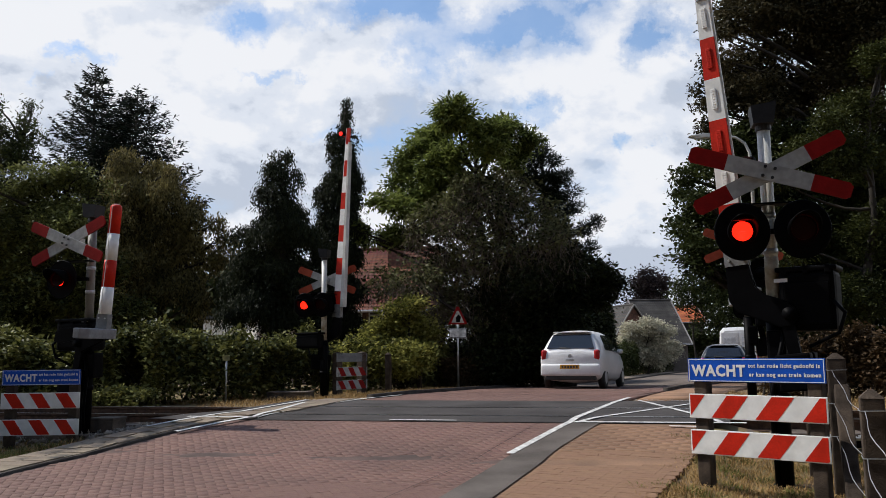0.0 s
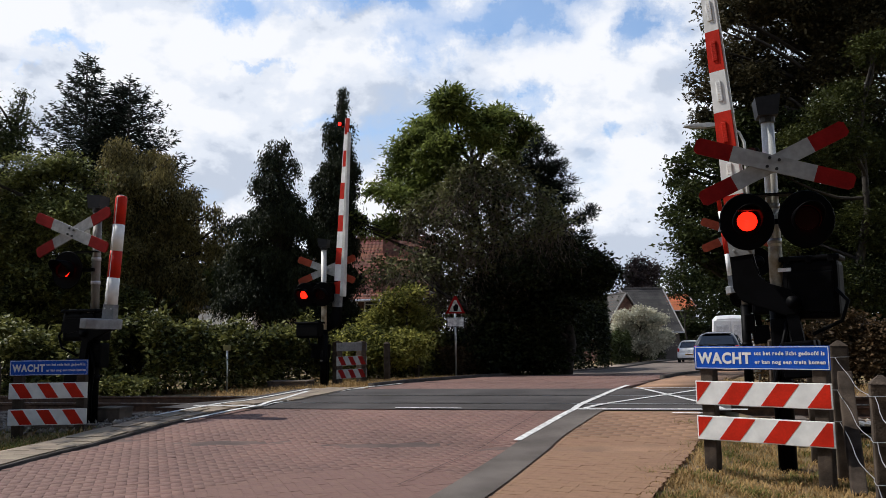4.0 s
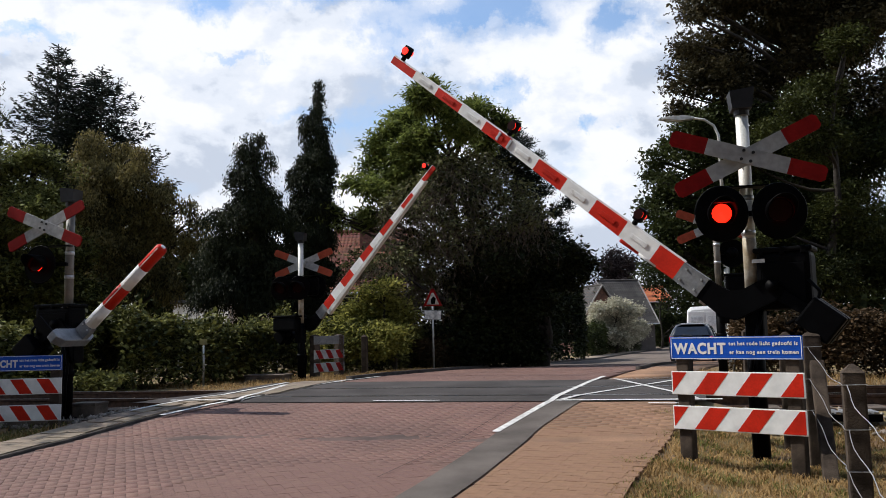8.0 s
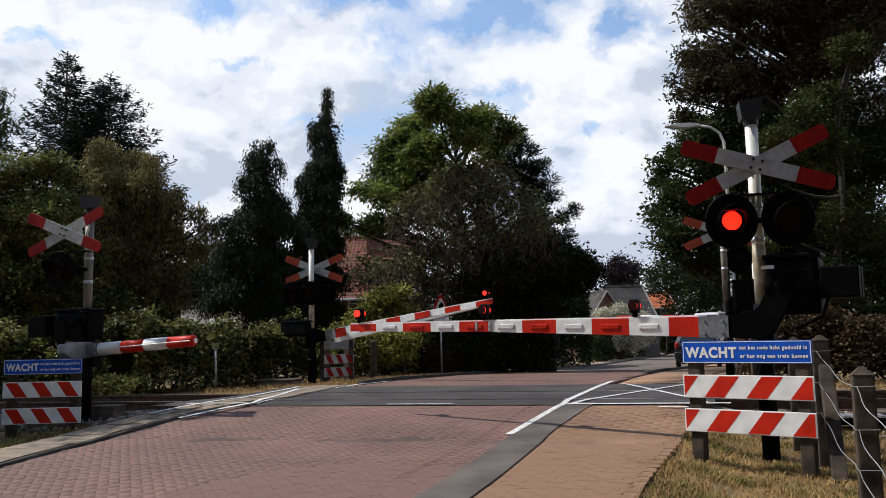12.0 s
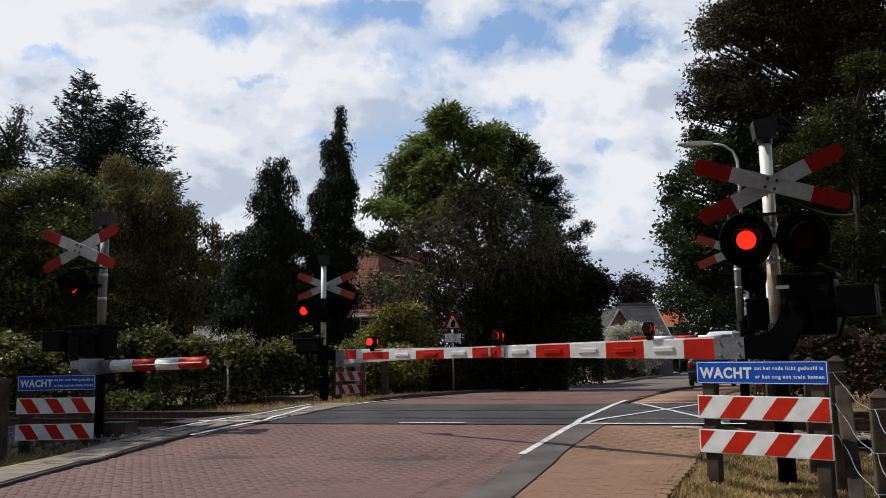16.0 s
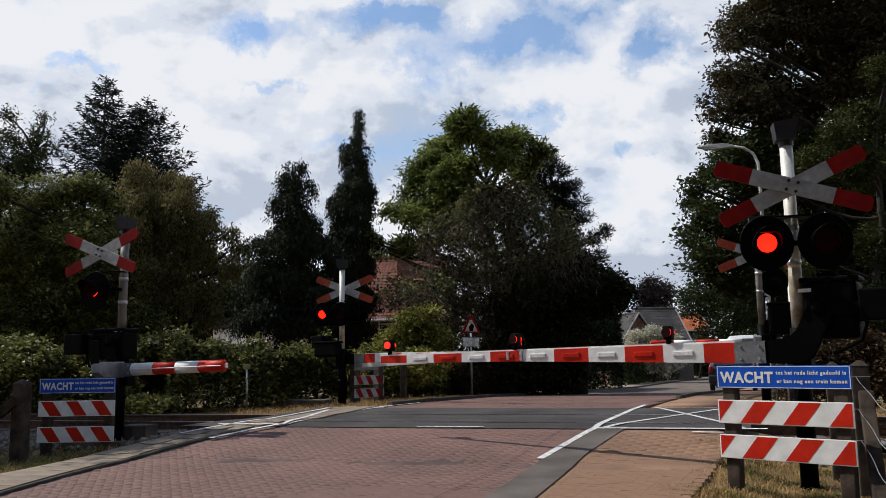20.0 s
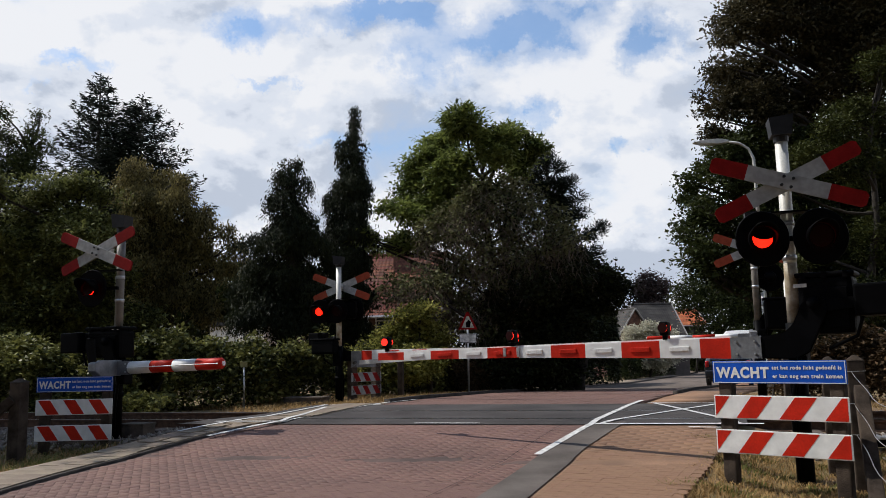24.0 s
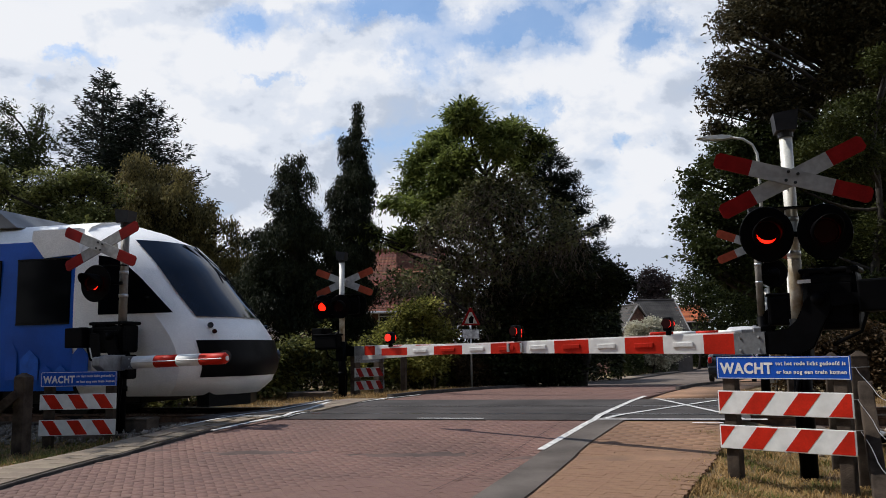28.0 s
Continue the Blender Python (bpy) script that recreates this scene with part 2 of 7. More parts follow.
def box(bm, cx, cy, cz, sx, sy, sz, bevel=0.0, m=None):
    """A box, its edges rounded by bevel."""
    r = bmesh.ops.create_cube(bm, size=1.0)
    vs = r["verts"]
    for v in vs:
        v.co = Vector((v.co.x * sx, v.co.y * sy, v.co.z * sz))
    if bevel:
        es = list({e for v in vs for e in v.link_edges})
        rb = bmesh.ops.bevel(bm, geom=es, offset=bevel, segments=2, affect="EDGES", profile=0.6)
        vs = list({v for f in rb["faces"] for v in f.verts} | {v for v in vs if v.is_valid})
        seen, todo = set(vs), list(vs)
        while todo:
            v = todo.pop()
            for e in v.link_edges:
                o = e.other_vert(v)
                if o not in seen:
                    seen.add(o), todo.append(o)
        vs = list(seen)
    t = Matrix.Translation((cx, cy, cz)) @ (m or Matrix.Identity(4))
    for v in vs:
        v.co = t @ v.co
    return vs


def tube(bm, pts, radii, sides=12, cap=True):
    """A round tube through points, with a radius at each."""
    rings = []
    pts = [Vector(p) for p in pts]
    if not isinstance(radii, (list, tuple)):
        radii = [radii] * len(pts)
    prev = None
    for i, p in enumerate(pts):
        d = (pts[min(i + 1, len(pts) - 1)] - pts[max(i - 1, 0)]).normalized()
        a = d.orthogonal().normalized() if prev is None else (prev - d * prev.dot(d)).normalized()
        prev = a
        b = d.cross(a)
        rings.append([bm.verts.new(p + (a * math.cos(2 * math.pi * k / sides) + b * math.sin(2 * math.pi * k / sides)) * radii[i]) for k in range(sides)])
    for r0, r1 in zip(rings, rings[1:]):
        for k in range(sides):
            bm.faces.new((r0[k], r0[(k + 1) % sides], r1[(k + 1) % sides], r1[k]))
    if cap:
        bm.faces.new(rings[0][::-1])
        bm.faces.new(rings[-1])
    return rings


def prism(bm, poly, z0, z1, axis="z"):
    """A polygon drawn out from z0 to z1 along an axis."""
    def at(p, z):
        return (p[0], p[1], z) if axis == "z" else ((p[0], z, p[1]) if axis == "y" else (z, p[0], p[1]))
    lo, hi = [bm.verts.new(at(p, z0)) for p in poly], [bm.verts.new(at(p, z1)) for p in poly]
    n = len(poly)
    fs = [bm.faces.new(lo[::-1]), bm.faces.new(hi)]
    for i in range(n):
        fs.append(bm.faces.new((lo[i], lo[(i + 1) % n], hi[(i + 1) % n], hi[i])))
    return fs


def BM():
    return bmesh.new()


def done(bm):
    bmesh.ops.recalc_face_normals(bm, faces=bm.faces)
    return bm


def quick_mesh(name, verts, faces, material, parent=None, label="", smooth=False):
    """A mesh from arrays; faces all with the same number of corners."""
    verts, faces = np.asarray(verts, np.float32), np.asarray(faces, np.int32)
    me = bpy.data.meshes.new(name)
    k = faces.shape[1]
    me.vertices.add(len(verts))
    me.vertices.foreach_set("co", verts.ravel())
    me.loops.add(faces.size)
    me.loops.foreach_set("vertex_index", faces.ravel())
    me.polygons.add(len(faces))
    me.polygons.foreach_set("loop_start", np.arange(len(faces), dtype=np.int32) * k)
    me.polygons.foreach_set("loop_total", np.full(len(faces), k, np.int32))
    me.update(calc_edges=True)
    me.validate()
    for m in material if isinstance(material, (list, tuple)) else [material]:
        me.materials.append(m)
    if smooth:
        me.shade_smooth()
    ob = new(name, me)
    if parent is not None:
        ob.parent = parent
    if label:
        ob["label"] = label
    return ob


# ---- the lie of the land ----
TRACK = radians(12.3)
DU, DV = Vector((math.cos(TRACK), -math.sin(TRACK))), Vector((math.sin(TRACK), math.cos(TRACK)))
KR = [(-60, -.25), (3, -.2), (7.5, -.09), (9.3, .09), (10, .14), (13, .15), (16, .12), (21, 0), (33, -.38), (45, -.7), (70, -1.0), (5000, -1.0)]
KV = [(-60, -.25), (7.8, -.2), (8.6, -.17), (9.5, -.02), (12.4, -.02), (13.2, 0.02), (16, .03), (21, -.03), (33, -.38), (45, -.7), (70, -1.0), (5000, -1.0)]
RAIL_FAR, RAIL_NEAR = 11.72, 10.22
# left and right edge of the carriageway and its side paths: y, x
EDGE_L = [(-40, -7.0), (3, -4.45), (6.2, -4.22), (7.4, -4.09), (8.8, -3.77), (9.9, -3.22), (10.5, -2.75), (11.5, -2.1), (14.7, -1.46), (17.5, -.5), (22, 1.2), (34, 5.4), (46, 9.9), (59, 15.0), (74, 21.0), (140, 47.0)]
EDGE_R = [(-40, -14.0), (0, -1.75), (5.5, .22), (7.8, .96), (9.5, 1.8), (14.0, 3.5), (22.6, 6.7), (34, 11.3), (48, 16.8), (59, 21.4), (74, 27.6), (140, 55.0)]
PATH_R = [(-40, -10.0), (0, -.1), (5.4, 1.9), (7.8, 2.95), (9.2, 3.35), (13, 4.5), (22.6, 8.6), (34, 13.2), (48, 18.7), (59, 23.4), (74, 29.6), (140, 57.0)]


def interp(table, v):
    for (a, za), (b, zb) in zip(table, table[1:]):
        if v <= b:
            return za + (zb - za) * max(0.0, (v - a) / (b - a))
    return table[-1][1]


def across(x, y):
    return x * DV.x + y * DV.y


def road_z(x, y):
    return interp(KR, across(x, y))


def verge_z(x, y):
    return interp(KV, across(x, y))


def ground_z(x, y):
    """The ground: the carriageway's profile on it and near it, the verge's away from it."""
    a, b = interp(EDGE_L, y) - 1.0, interp(PATH_R, y) + 0.1
    d = max(a - x, x - b, 0.0)
    k = min(1.0, d / 0.8)
    k = k * k * (3 - 2 * k)
    bumps = 0.025 * k * noise.noise(Vector((x * 1.3, y * 1.3, 0))) + 0.05 * k * noise.noise(Vector((x * .25, y * .25, 7)))
    return road_z(x, y) * (1 - k) + verge_z(x, y) * k + bumps - 0.03


def uv(u, v, z=0.0):
    p = DU * u + DV * v
    return Vector((p.x, p.y, z))


# ---- ground, road, track ----
def graded(lo, hi, step, far, grow=1.35):
    xs = list(np.arange(lo, hi + 1e-6, step))
    d, a = step, xs[-1]
    while a < far:
        d *= grow
        a += d
        xs.append(a)
    d, a = step, xs[0]
    while a > -far:
        d *= grow
        a -= d
        xs.insert(0, a)
    return np.array(xs)


def make_ground():
    xs, ys = graded(-12, 12, 0.3, 2600), graded(-3, 24, 0.3, 2600)
    vs = [(x, y, ground_z(x, y)) for y in ys for x in xs]
    n = len(xs)
    fs = [(j * n + i, j * n + i + 1, (j + 1) * n + i + 1, (j + 1) * n + i) for j in range(len(ys) - 1) for i in range(n - 1)]
    m = mat("dry_grass_soil", (0.21, 0.125, 0.06), 0.95, var=0.35, scale=1.6, fine=30, bump=0.8, color2=(0.15, 0.12, 0.042), ramp=(0.40, 0.66))
    return tagged(quick_mesh("ground", vs, fs, m, smooth=True), "dry yellowed grass verge on sandy soil", "ground", kind="structure")


def strip(name, left, right, y0, y1, dz, material, step=0.5, cols=8, depth=0.0):
    """A surface that follows the carriageway between two edges, functions of y; depth gives it sides."""
    rows = max(2, int((y1 - y0) / step) + 1)
    vs, fs = [], []
    for j in range(rows):
        y = y0 + (y1 - y0) * j / (rows - 1)
        for i in range(cols + 1):
            x = left(y) + (right(y) - left(y)) * i / cols
            vs.append((x, y, road_z(x, y) + dz))
    k = cols + 1
    for j in range(rows - 1):
        for i in range(cols):
            fs.append((j * k + i, j * k + i + 1, (j + 1) * k + i + 1, (j + 1) * k + i))
    if depth:
        n = len(vs)
        vs += [(x, y, z - depth) for x, y, z in vs]
        for j in range(rows - 1):
            for i in (0, cols):
                a, b = j * k + i, (j + 1) * k + i
                fs.append((a, b, b + n, a + n) if i == 0 else (b, a, a + n, b + n))
        for i in range(cols):
            for j in (0, rows - 1):
                a, b = j * k + i, j * k + i + 1
                fs.append((b, a, a + n, b + n) if j == 0 else (a, b, b + n, a + n))
    return quick_mesh(name, vs, fs, material)


eL, eR, pR = (lambda y: interp(EDGE_L, y)), (lambda y: interp(EDGE_R, y)), (lambda y: interp(PATH_R, y))


def deck_y(v, x):
    """The y at which a line parallel to the track at v is met at x."""
    return (v - x * DV.x) / DV.y


M_BRICK = mat("worn_red_paving_brick", (0.13, 0.062, 0.05), 0.85, var=0.22, scale=1.2, fine=50, bump=0.4)
M_BEDDING = mat("sandy_bedding_joint", (0.072, 0.044, 0.036), 0.95, var=0.3, scale=3)
M_ASPH = mat("worn_asphalt", (0.050, 0.045, 0.043), 0.95, spec=0.15, var=0.2, scale=1.0, fine=120, bump=0.5)
M_ASPH2 = mat("pale_old_asphalt", (0.122, 0.098, 0.082), 0.95, spec=0.15, var=0.18, scale=1.0, fine=110, bump=0.5)
M_STRIP = mat("grey_edge_concrete", (0.088, 0.075, 0.066), 0.95, spec=0.15, var=0.22, scale=1.4, fine=90, bump=0.5)
M_PATHBR = mat("brown_path_brick", (0.19, 0.106, 0.060), 0.9, var=0.2, scale=1.3, fine=45, bump=0.5)
M_LINE = mat("worn_road_paint", (0.46, 0.45, 0.43), 0.7, var=0.22, scale=14, fine=70, bump=0.25)
M_TILE = mat("pale_pavement_slab", (0.18, 0.137, 0.096), 0.9, var=0.2, scale=2, fine=60, bump=0.4)
M_KERB = mat("dark_kerb_concrete", (0.050, 0.043, 0.038), 0.95, spec=0.1, var=0.25, scale=5)


def make_road():
    make_ground()
    tagged(strip("road", eL, eR, -40, 26, 0.0, M_BEDDING, 0.4, 10), "worn red brick carriageway over sandy bedding", "road", kind="structure")
    tagged(strip("road_far", eL, eR, 26, 140, 0.012, M_ASPH2, 2.0, 4), "grey asphalt road running on past the crossing", "road", kind="structure")
    tagged(strip("bike_path", lambda y: eR(y) + .42, pR, -40, 9.5, 0.004, M_PATHBR, 0.4, 4), "brown brick cycle path beside the road", "path", kind="structure")
    tagged(strip("road_edge_strip", eR, lambda y: eR(y) + .44, -40, 9.6, 0.019, M_STRIP, 0.4, 2), "grey concrete edge strip between road and path", "road", kind="structure")
    # asphalt over the track
    vs, fs = [], []
    vlist, ulist = np.linspace(9.62, 13.45, 8), np.linspace(0, 1, 13)
    for v in vlist:
        y0 = deck_y(v, 0)
        xl, xr = eL(y0 + .3) - 1.15, pR(y0) + .15
        for s in ulist:
            x = xl + (xr - xl) * s
            y = deck_y(v, x)
            vs.append((x, y, road_z(x, y) + 0.016))
    k = len(ulist)
    fs = [(j * k + i, j * k + i + 1, (j + 1) * k + i + 1, (j + 1) * k + i) for j in range(len(vlist) - 1) for i in range(k - 1)]
    tagged(quick_mesh("crossing_deck", vs, fs, M_ASPH), "dark asphalt crossing deck between the rails", "road", kind="structure")
    # pavement on the left
    tagged(strip("pavement", lambda y: eL(y) - .78 - max(0, 7.6 - y) * .16, lambda y: eL(y) - .055, -40, 14.6, 0.025, M_TILE, 0.4, 4, 0.12), "narrow sandy slab pavement along the road", "pavement", kind="structure")
    tagged(strip("kerb", lambda y: eL(y) - .055, lambda y: eL(y), -40, 10.2, 0.030, M_KERB, 0.5, 1, 0.15), "dark low concrete kerb", "kerb", kind="structure")
    tagged(strip("kerb_far", lambda y: eL(y) - .14, lambda y: eL(y), 15, 130, 0.08, M_KERB, 0.8, 1, 0.2), "dark concrete kerb along the bend", "kerb", kind="structure")
    tagged(strip("kerb_right", lambda y: eR(y), lambda y: eR(y) + .14, 18, 130, 0.08, M_KERB, 0.8, 1, 0.2), "concrete kerb on the far side of the crossing", "kerb", kind="structure")
    tagged(strip("path_far", lambda y: eR(y) + .14, pR, 13.6, 130, 0.012, M_PATHBR, 0.8, 2, 0.05), "brown brick path beyond the track", "path", kind="structure")
    tagged(strip("pavement_far", lambda y: eL(y) - 1.6, lambda y: eL(y) - .14, 24, 130, 0.06, M_TILE, 0.8, 2, 0.1), "pale pavement beside the far road", "pavement", kind="structure")


def paint(name, pts, width, dz=0.022, label="white painted road line"):
    """A painted band along points on the road."""
    vs, fs = [], []
    fine = []
    for (a, b) in zip(pts, pts[1:]):
        n = max(1, int((Vector(b) - Vector(a)).length / 0.25))
        fine += [Vector(a).lerp(Vector(b), i / n) for i in range(n)]
    fine.append(Vector(pts[-1]))
    for i, p in enumerate(fine):
        d = (fine[min(i + 1, len(fine) - 1)] - fine[max(i - 1, 0)]).normalized()
        s = Vector((-d.y, d.x)) * width / 2
        for q in (p + s, p - s):
            vs.append((q.x, q.y, road_z(q.x, q.y) + dz))
    fs = [(2 * i, 2 * i + 1, 2 * i + 3, 2 * i + 2) for i in range(len(fine) - 1)]
    return tagged(quick_mesh(name, vs, fs, M_LINE), label, "road marking", kind="structure")


def make_rails():
    for nm, v in (("rail_far", RAIL_FAR), ("rail_near", RAIL_NEAR)):
        root = thing(nm, Matrix.Identity(4), "rusty steel rail with a bright worn head", "rail", "rails of the track", kind="structure")
        prof = [(-.065, 0), (.065, 0), (.065, .012), (.012, .03), (.012, .11), (.035, .125), (.035, .155), (-.035, .155), (-.035, .125), (-.012, .11), (-.012, .03), (-.065, .012)]
        bm = BM()
        rings = []
        for u in (-400, 400):
            o = uv(u, v, -0.01)
            rings.append([bm.verts.new(o + Vector((DV.x * a, DV.y * a, b))) for a, b in prof])
        for i in range(len(prof)):
            bm.faces.new((rings[0][i], rings[0][(i + 1) % len(prof)], rings[1][(i + 1) % len(prof)], rings[1][i]))
        part("rail_web", done(bm), M_STEEL(), root)
        bm = BM()
        o = [uv(u, v + s, 0.147) for u, s in ((-400, -.03), (400, -.03), (400, .03), (-400, .03))]
        bm.faces.new([bm.verts.new(p) for p in o])
        part("rail_head", bm, M_RAILTOP(), root)
    # sleepers
    me = None
    root = thing("sleepers", Matrix.Identity(4), "weathered concrete sleepers under the rails", "sleepers", kind="structure")
    for i in range(-60, 61):
        u = i * 0.62
        p = uv(u, (RAIL_FAR + RAIL_NEAR) / 2, -0.07)
        if me is None:
            bm = BM()
            box(bm, 0, 0, 0, .26, 2.5, .18, .02)
            ob = part("sleeper", bm, M_CONC(), root)
            me = ob.data
        else:
            ob = new("sleeper", me)
            ob.parent = root
        ob.matrix_world = Matrix.Translation(p) @ pose(0, 0, 0, 0, 0, -12.3)


# ---- crossing equipment ----
def cross_mesh(root, facing, z, off, tilt, turn, faded, swivel):
    """A St Andrew's cross of two boards with red ends and white middles."""
    head = pose(0, 0, 0, 0, 0, turn)
    c = part("cross_hub", done(hub_bm()), M_GREY(), root)
    c.matrix_local = head @ pose(off * .6, facing * .1, z)
    for k, s in enumerate((1, -1)):
        bm = BM()
        box(bm, 0, 0, 0, .80, .022, .16)
        arm = part("cross_board", done(bm), M_AGED(), root)
        arm.matrix_local = head @ pose(off, facing * .15, z) @ pose(0, 0, 0, 0, 0, swivel) @ pose(0, facing * .03 * k, 0, 0, facing * s * 21.5 + tilt, 0)
        for e in (-1, 1):
            bm = BM()
            prism(bm, [(e * .40, -.08), (e * .72, -.08), (e * .755, -.05), (e * .755, .05), (e * .72, .08), (e * .40, .08)], -.011, .011, "y")
            part("red_end", done(bm), M_FADED() if faded else M_CRIMSON(), arm, "sun-faded orange-red board end" if faded else "red reflective board end")
        if k == 1:
            for bx, bz in ((-.045, -.045), (.045, -.045), (-.045, .045), (.045, .045)):
                bm = BM()
                tube(bm, [(bx, 0, bz), (bx, facing * .026, bz)], .016, 8)
                part("bolt", done(bm), M_BELL(), arm, "dark bolt head")


def hub_bm():
    bm = BM()
    box(bm, 0, 0, 0, .16, .16, .10, .01)
    return bm


def lamp_head(root, x, y, z, facing, name="signal_lamp", shutters=None, side="L", turn=0.0):
    """A round black target board with a hooded red lens in it."""
    h = part(name, done(disc_bm(facing)), M_BLACK(), root, "round black backboard with hooded red lamp")
    h.matrix_local = pose(0, 0, 0, 0, 0, turn) @ pose(x, y, z)
    bm = BM()
    tube(bm, [(0, facing * .03, 0), (0, facing * .045, 0)], .094, 24)
    part("lens", done(bm), M_LIT(), h, "red signal lens", True)
    # hood over the lens
    bm = BM()
    n = 18
    r0, r1 = [], []
    for i in range(n + 1):
        a = radians(-55 + 290 * i / n)
        c, s = math.cos(a), math.sin(a)
        reach = .08 + .19 * max(0, s + .25) ** .7
        for rr, R in ((r0, .128), (r1, .138)):
            rr.append((bm.verts.new((R * c, facing * .03, R * s)), bm.verts.new((R * c, facing * (.03 + reach), R * s * .96))))
    for rr in (r0, r1):
        for a, b in zip(rr, rr[1:]):
            bm.faces.new((a[0], b[0], b[1], a[1]))
    for a, b, c, d in zip(r0, r0[1:], r1[1:], r1):
        bm.faces.new((a[1], b[1], c[1], d[1]))
    part("hood", done(bm), M_BLACK(), h, smooth=True)
    # turned-over rim of the board
    bm = BM()
    ring = [(.246 * math.cos(i * math.pi / 18), facing * .012, .2706 * math.sin(i * math.pi / 18)) for i in range(37)]
    tube(bm, ring, .011, 6)
    part("board_rim", done(bm), M_BLACK(), h, smooth=True)
    # added dark red disc, swung down over the ever-lit lens to imitate flash gaps
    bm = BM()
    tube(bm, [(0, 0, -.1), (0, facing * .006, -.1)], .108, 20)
    sh = part("lens_shutter", done(bm), M_LENS(), h, "added dark red disc that hides the lit lens")
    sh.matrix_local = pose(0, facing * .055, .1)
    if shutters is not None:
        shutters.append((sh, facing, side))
    bm = BM()
    tube(bm, [(0, 0, 0), (0, -facing * .12, 0)], [.12, .09], 16)
    part("lamp_back", done(bm), M_BLACK(), h, smooth=True)


def disc_bm(facing):
    bm = BM()
    tube(bm, [(0, -.008, 0), (0, .02 * facing + .004, 0), ], .246, 36)
    for v in bm.verts:
        v.co.z *= 1.1
    return bm


def boom_light(boom, x, z, facing, side, shutters):
    bm = BM()
    tube(bm, [(x, 0, z), (x, 0, z + .05)], .03, 10)
    box(bm, x, 0, z + .12, .1, .1, .15, .02)
    l = part("boom_lamp", done(bm), M_BLACK(), boom, "small black lamp housing on the boom")
    for s in (1, -1):
        bm = BM()
        tube(bm, [(x, s * .05, z + .125), (x, s * .065, z + .125)], .048, 16)
        part("lamp_lens", done(bm), mat("lit_boom_lens", (0.4, 0.02, 0.01), 0.3, var=0, bump=0, emit=(1.0, 0.015, 0.006), strength=1.6), l, "red boom lamp lens")
        if side:
            # added dark disc that hides the ever-lit boom lens when it should be off
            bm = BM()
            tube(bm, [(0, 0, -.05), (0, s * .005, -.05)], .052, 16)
            sh = part("lamp_shutter", done(bm), M_LENS(), l, "added dark red disc that hides the boom lamp")
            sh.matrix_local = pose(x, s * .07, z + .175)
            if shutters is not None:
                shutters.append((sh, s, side))


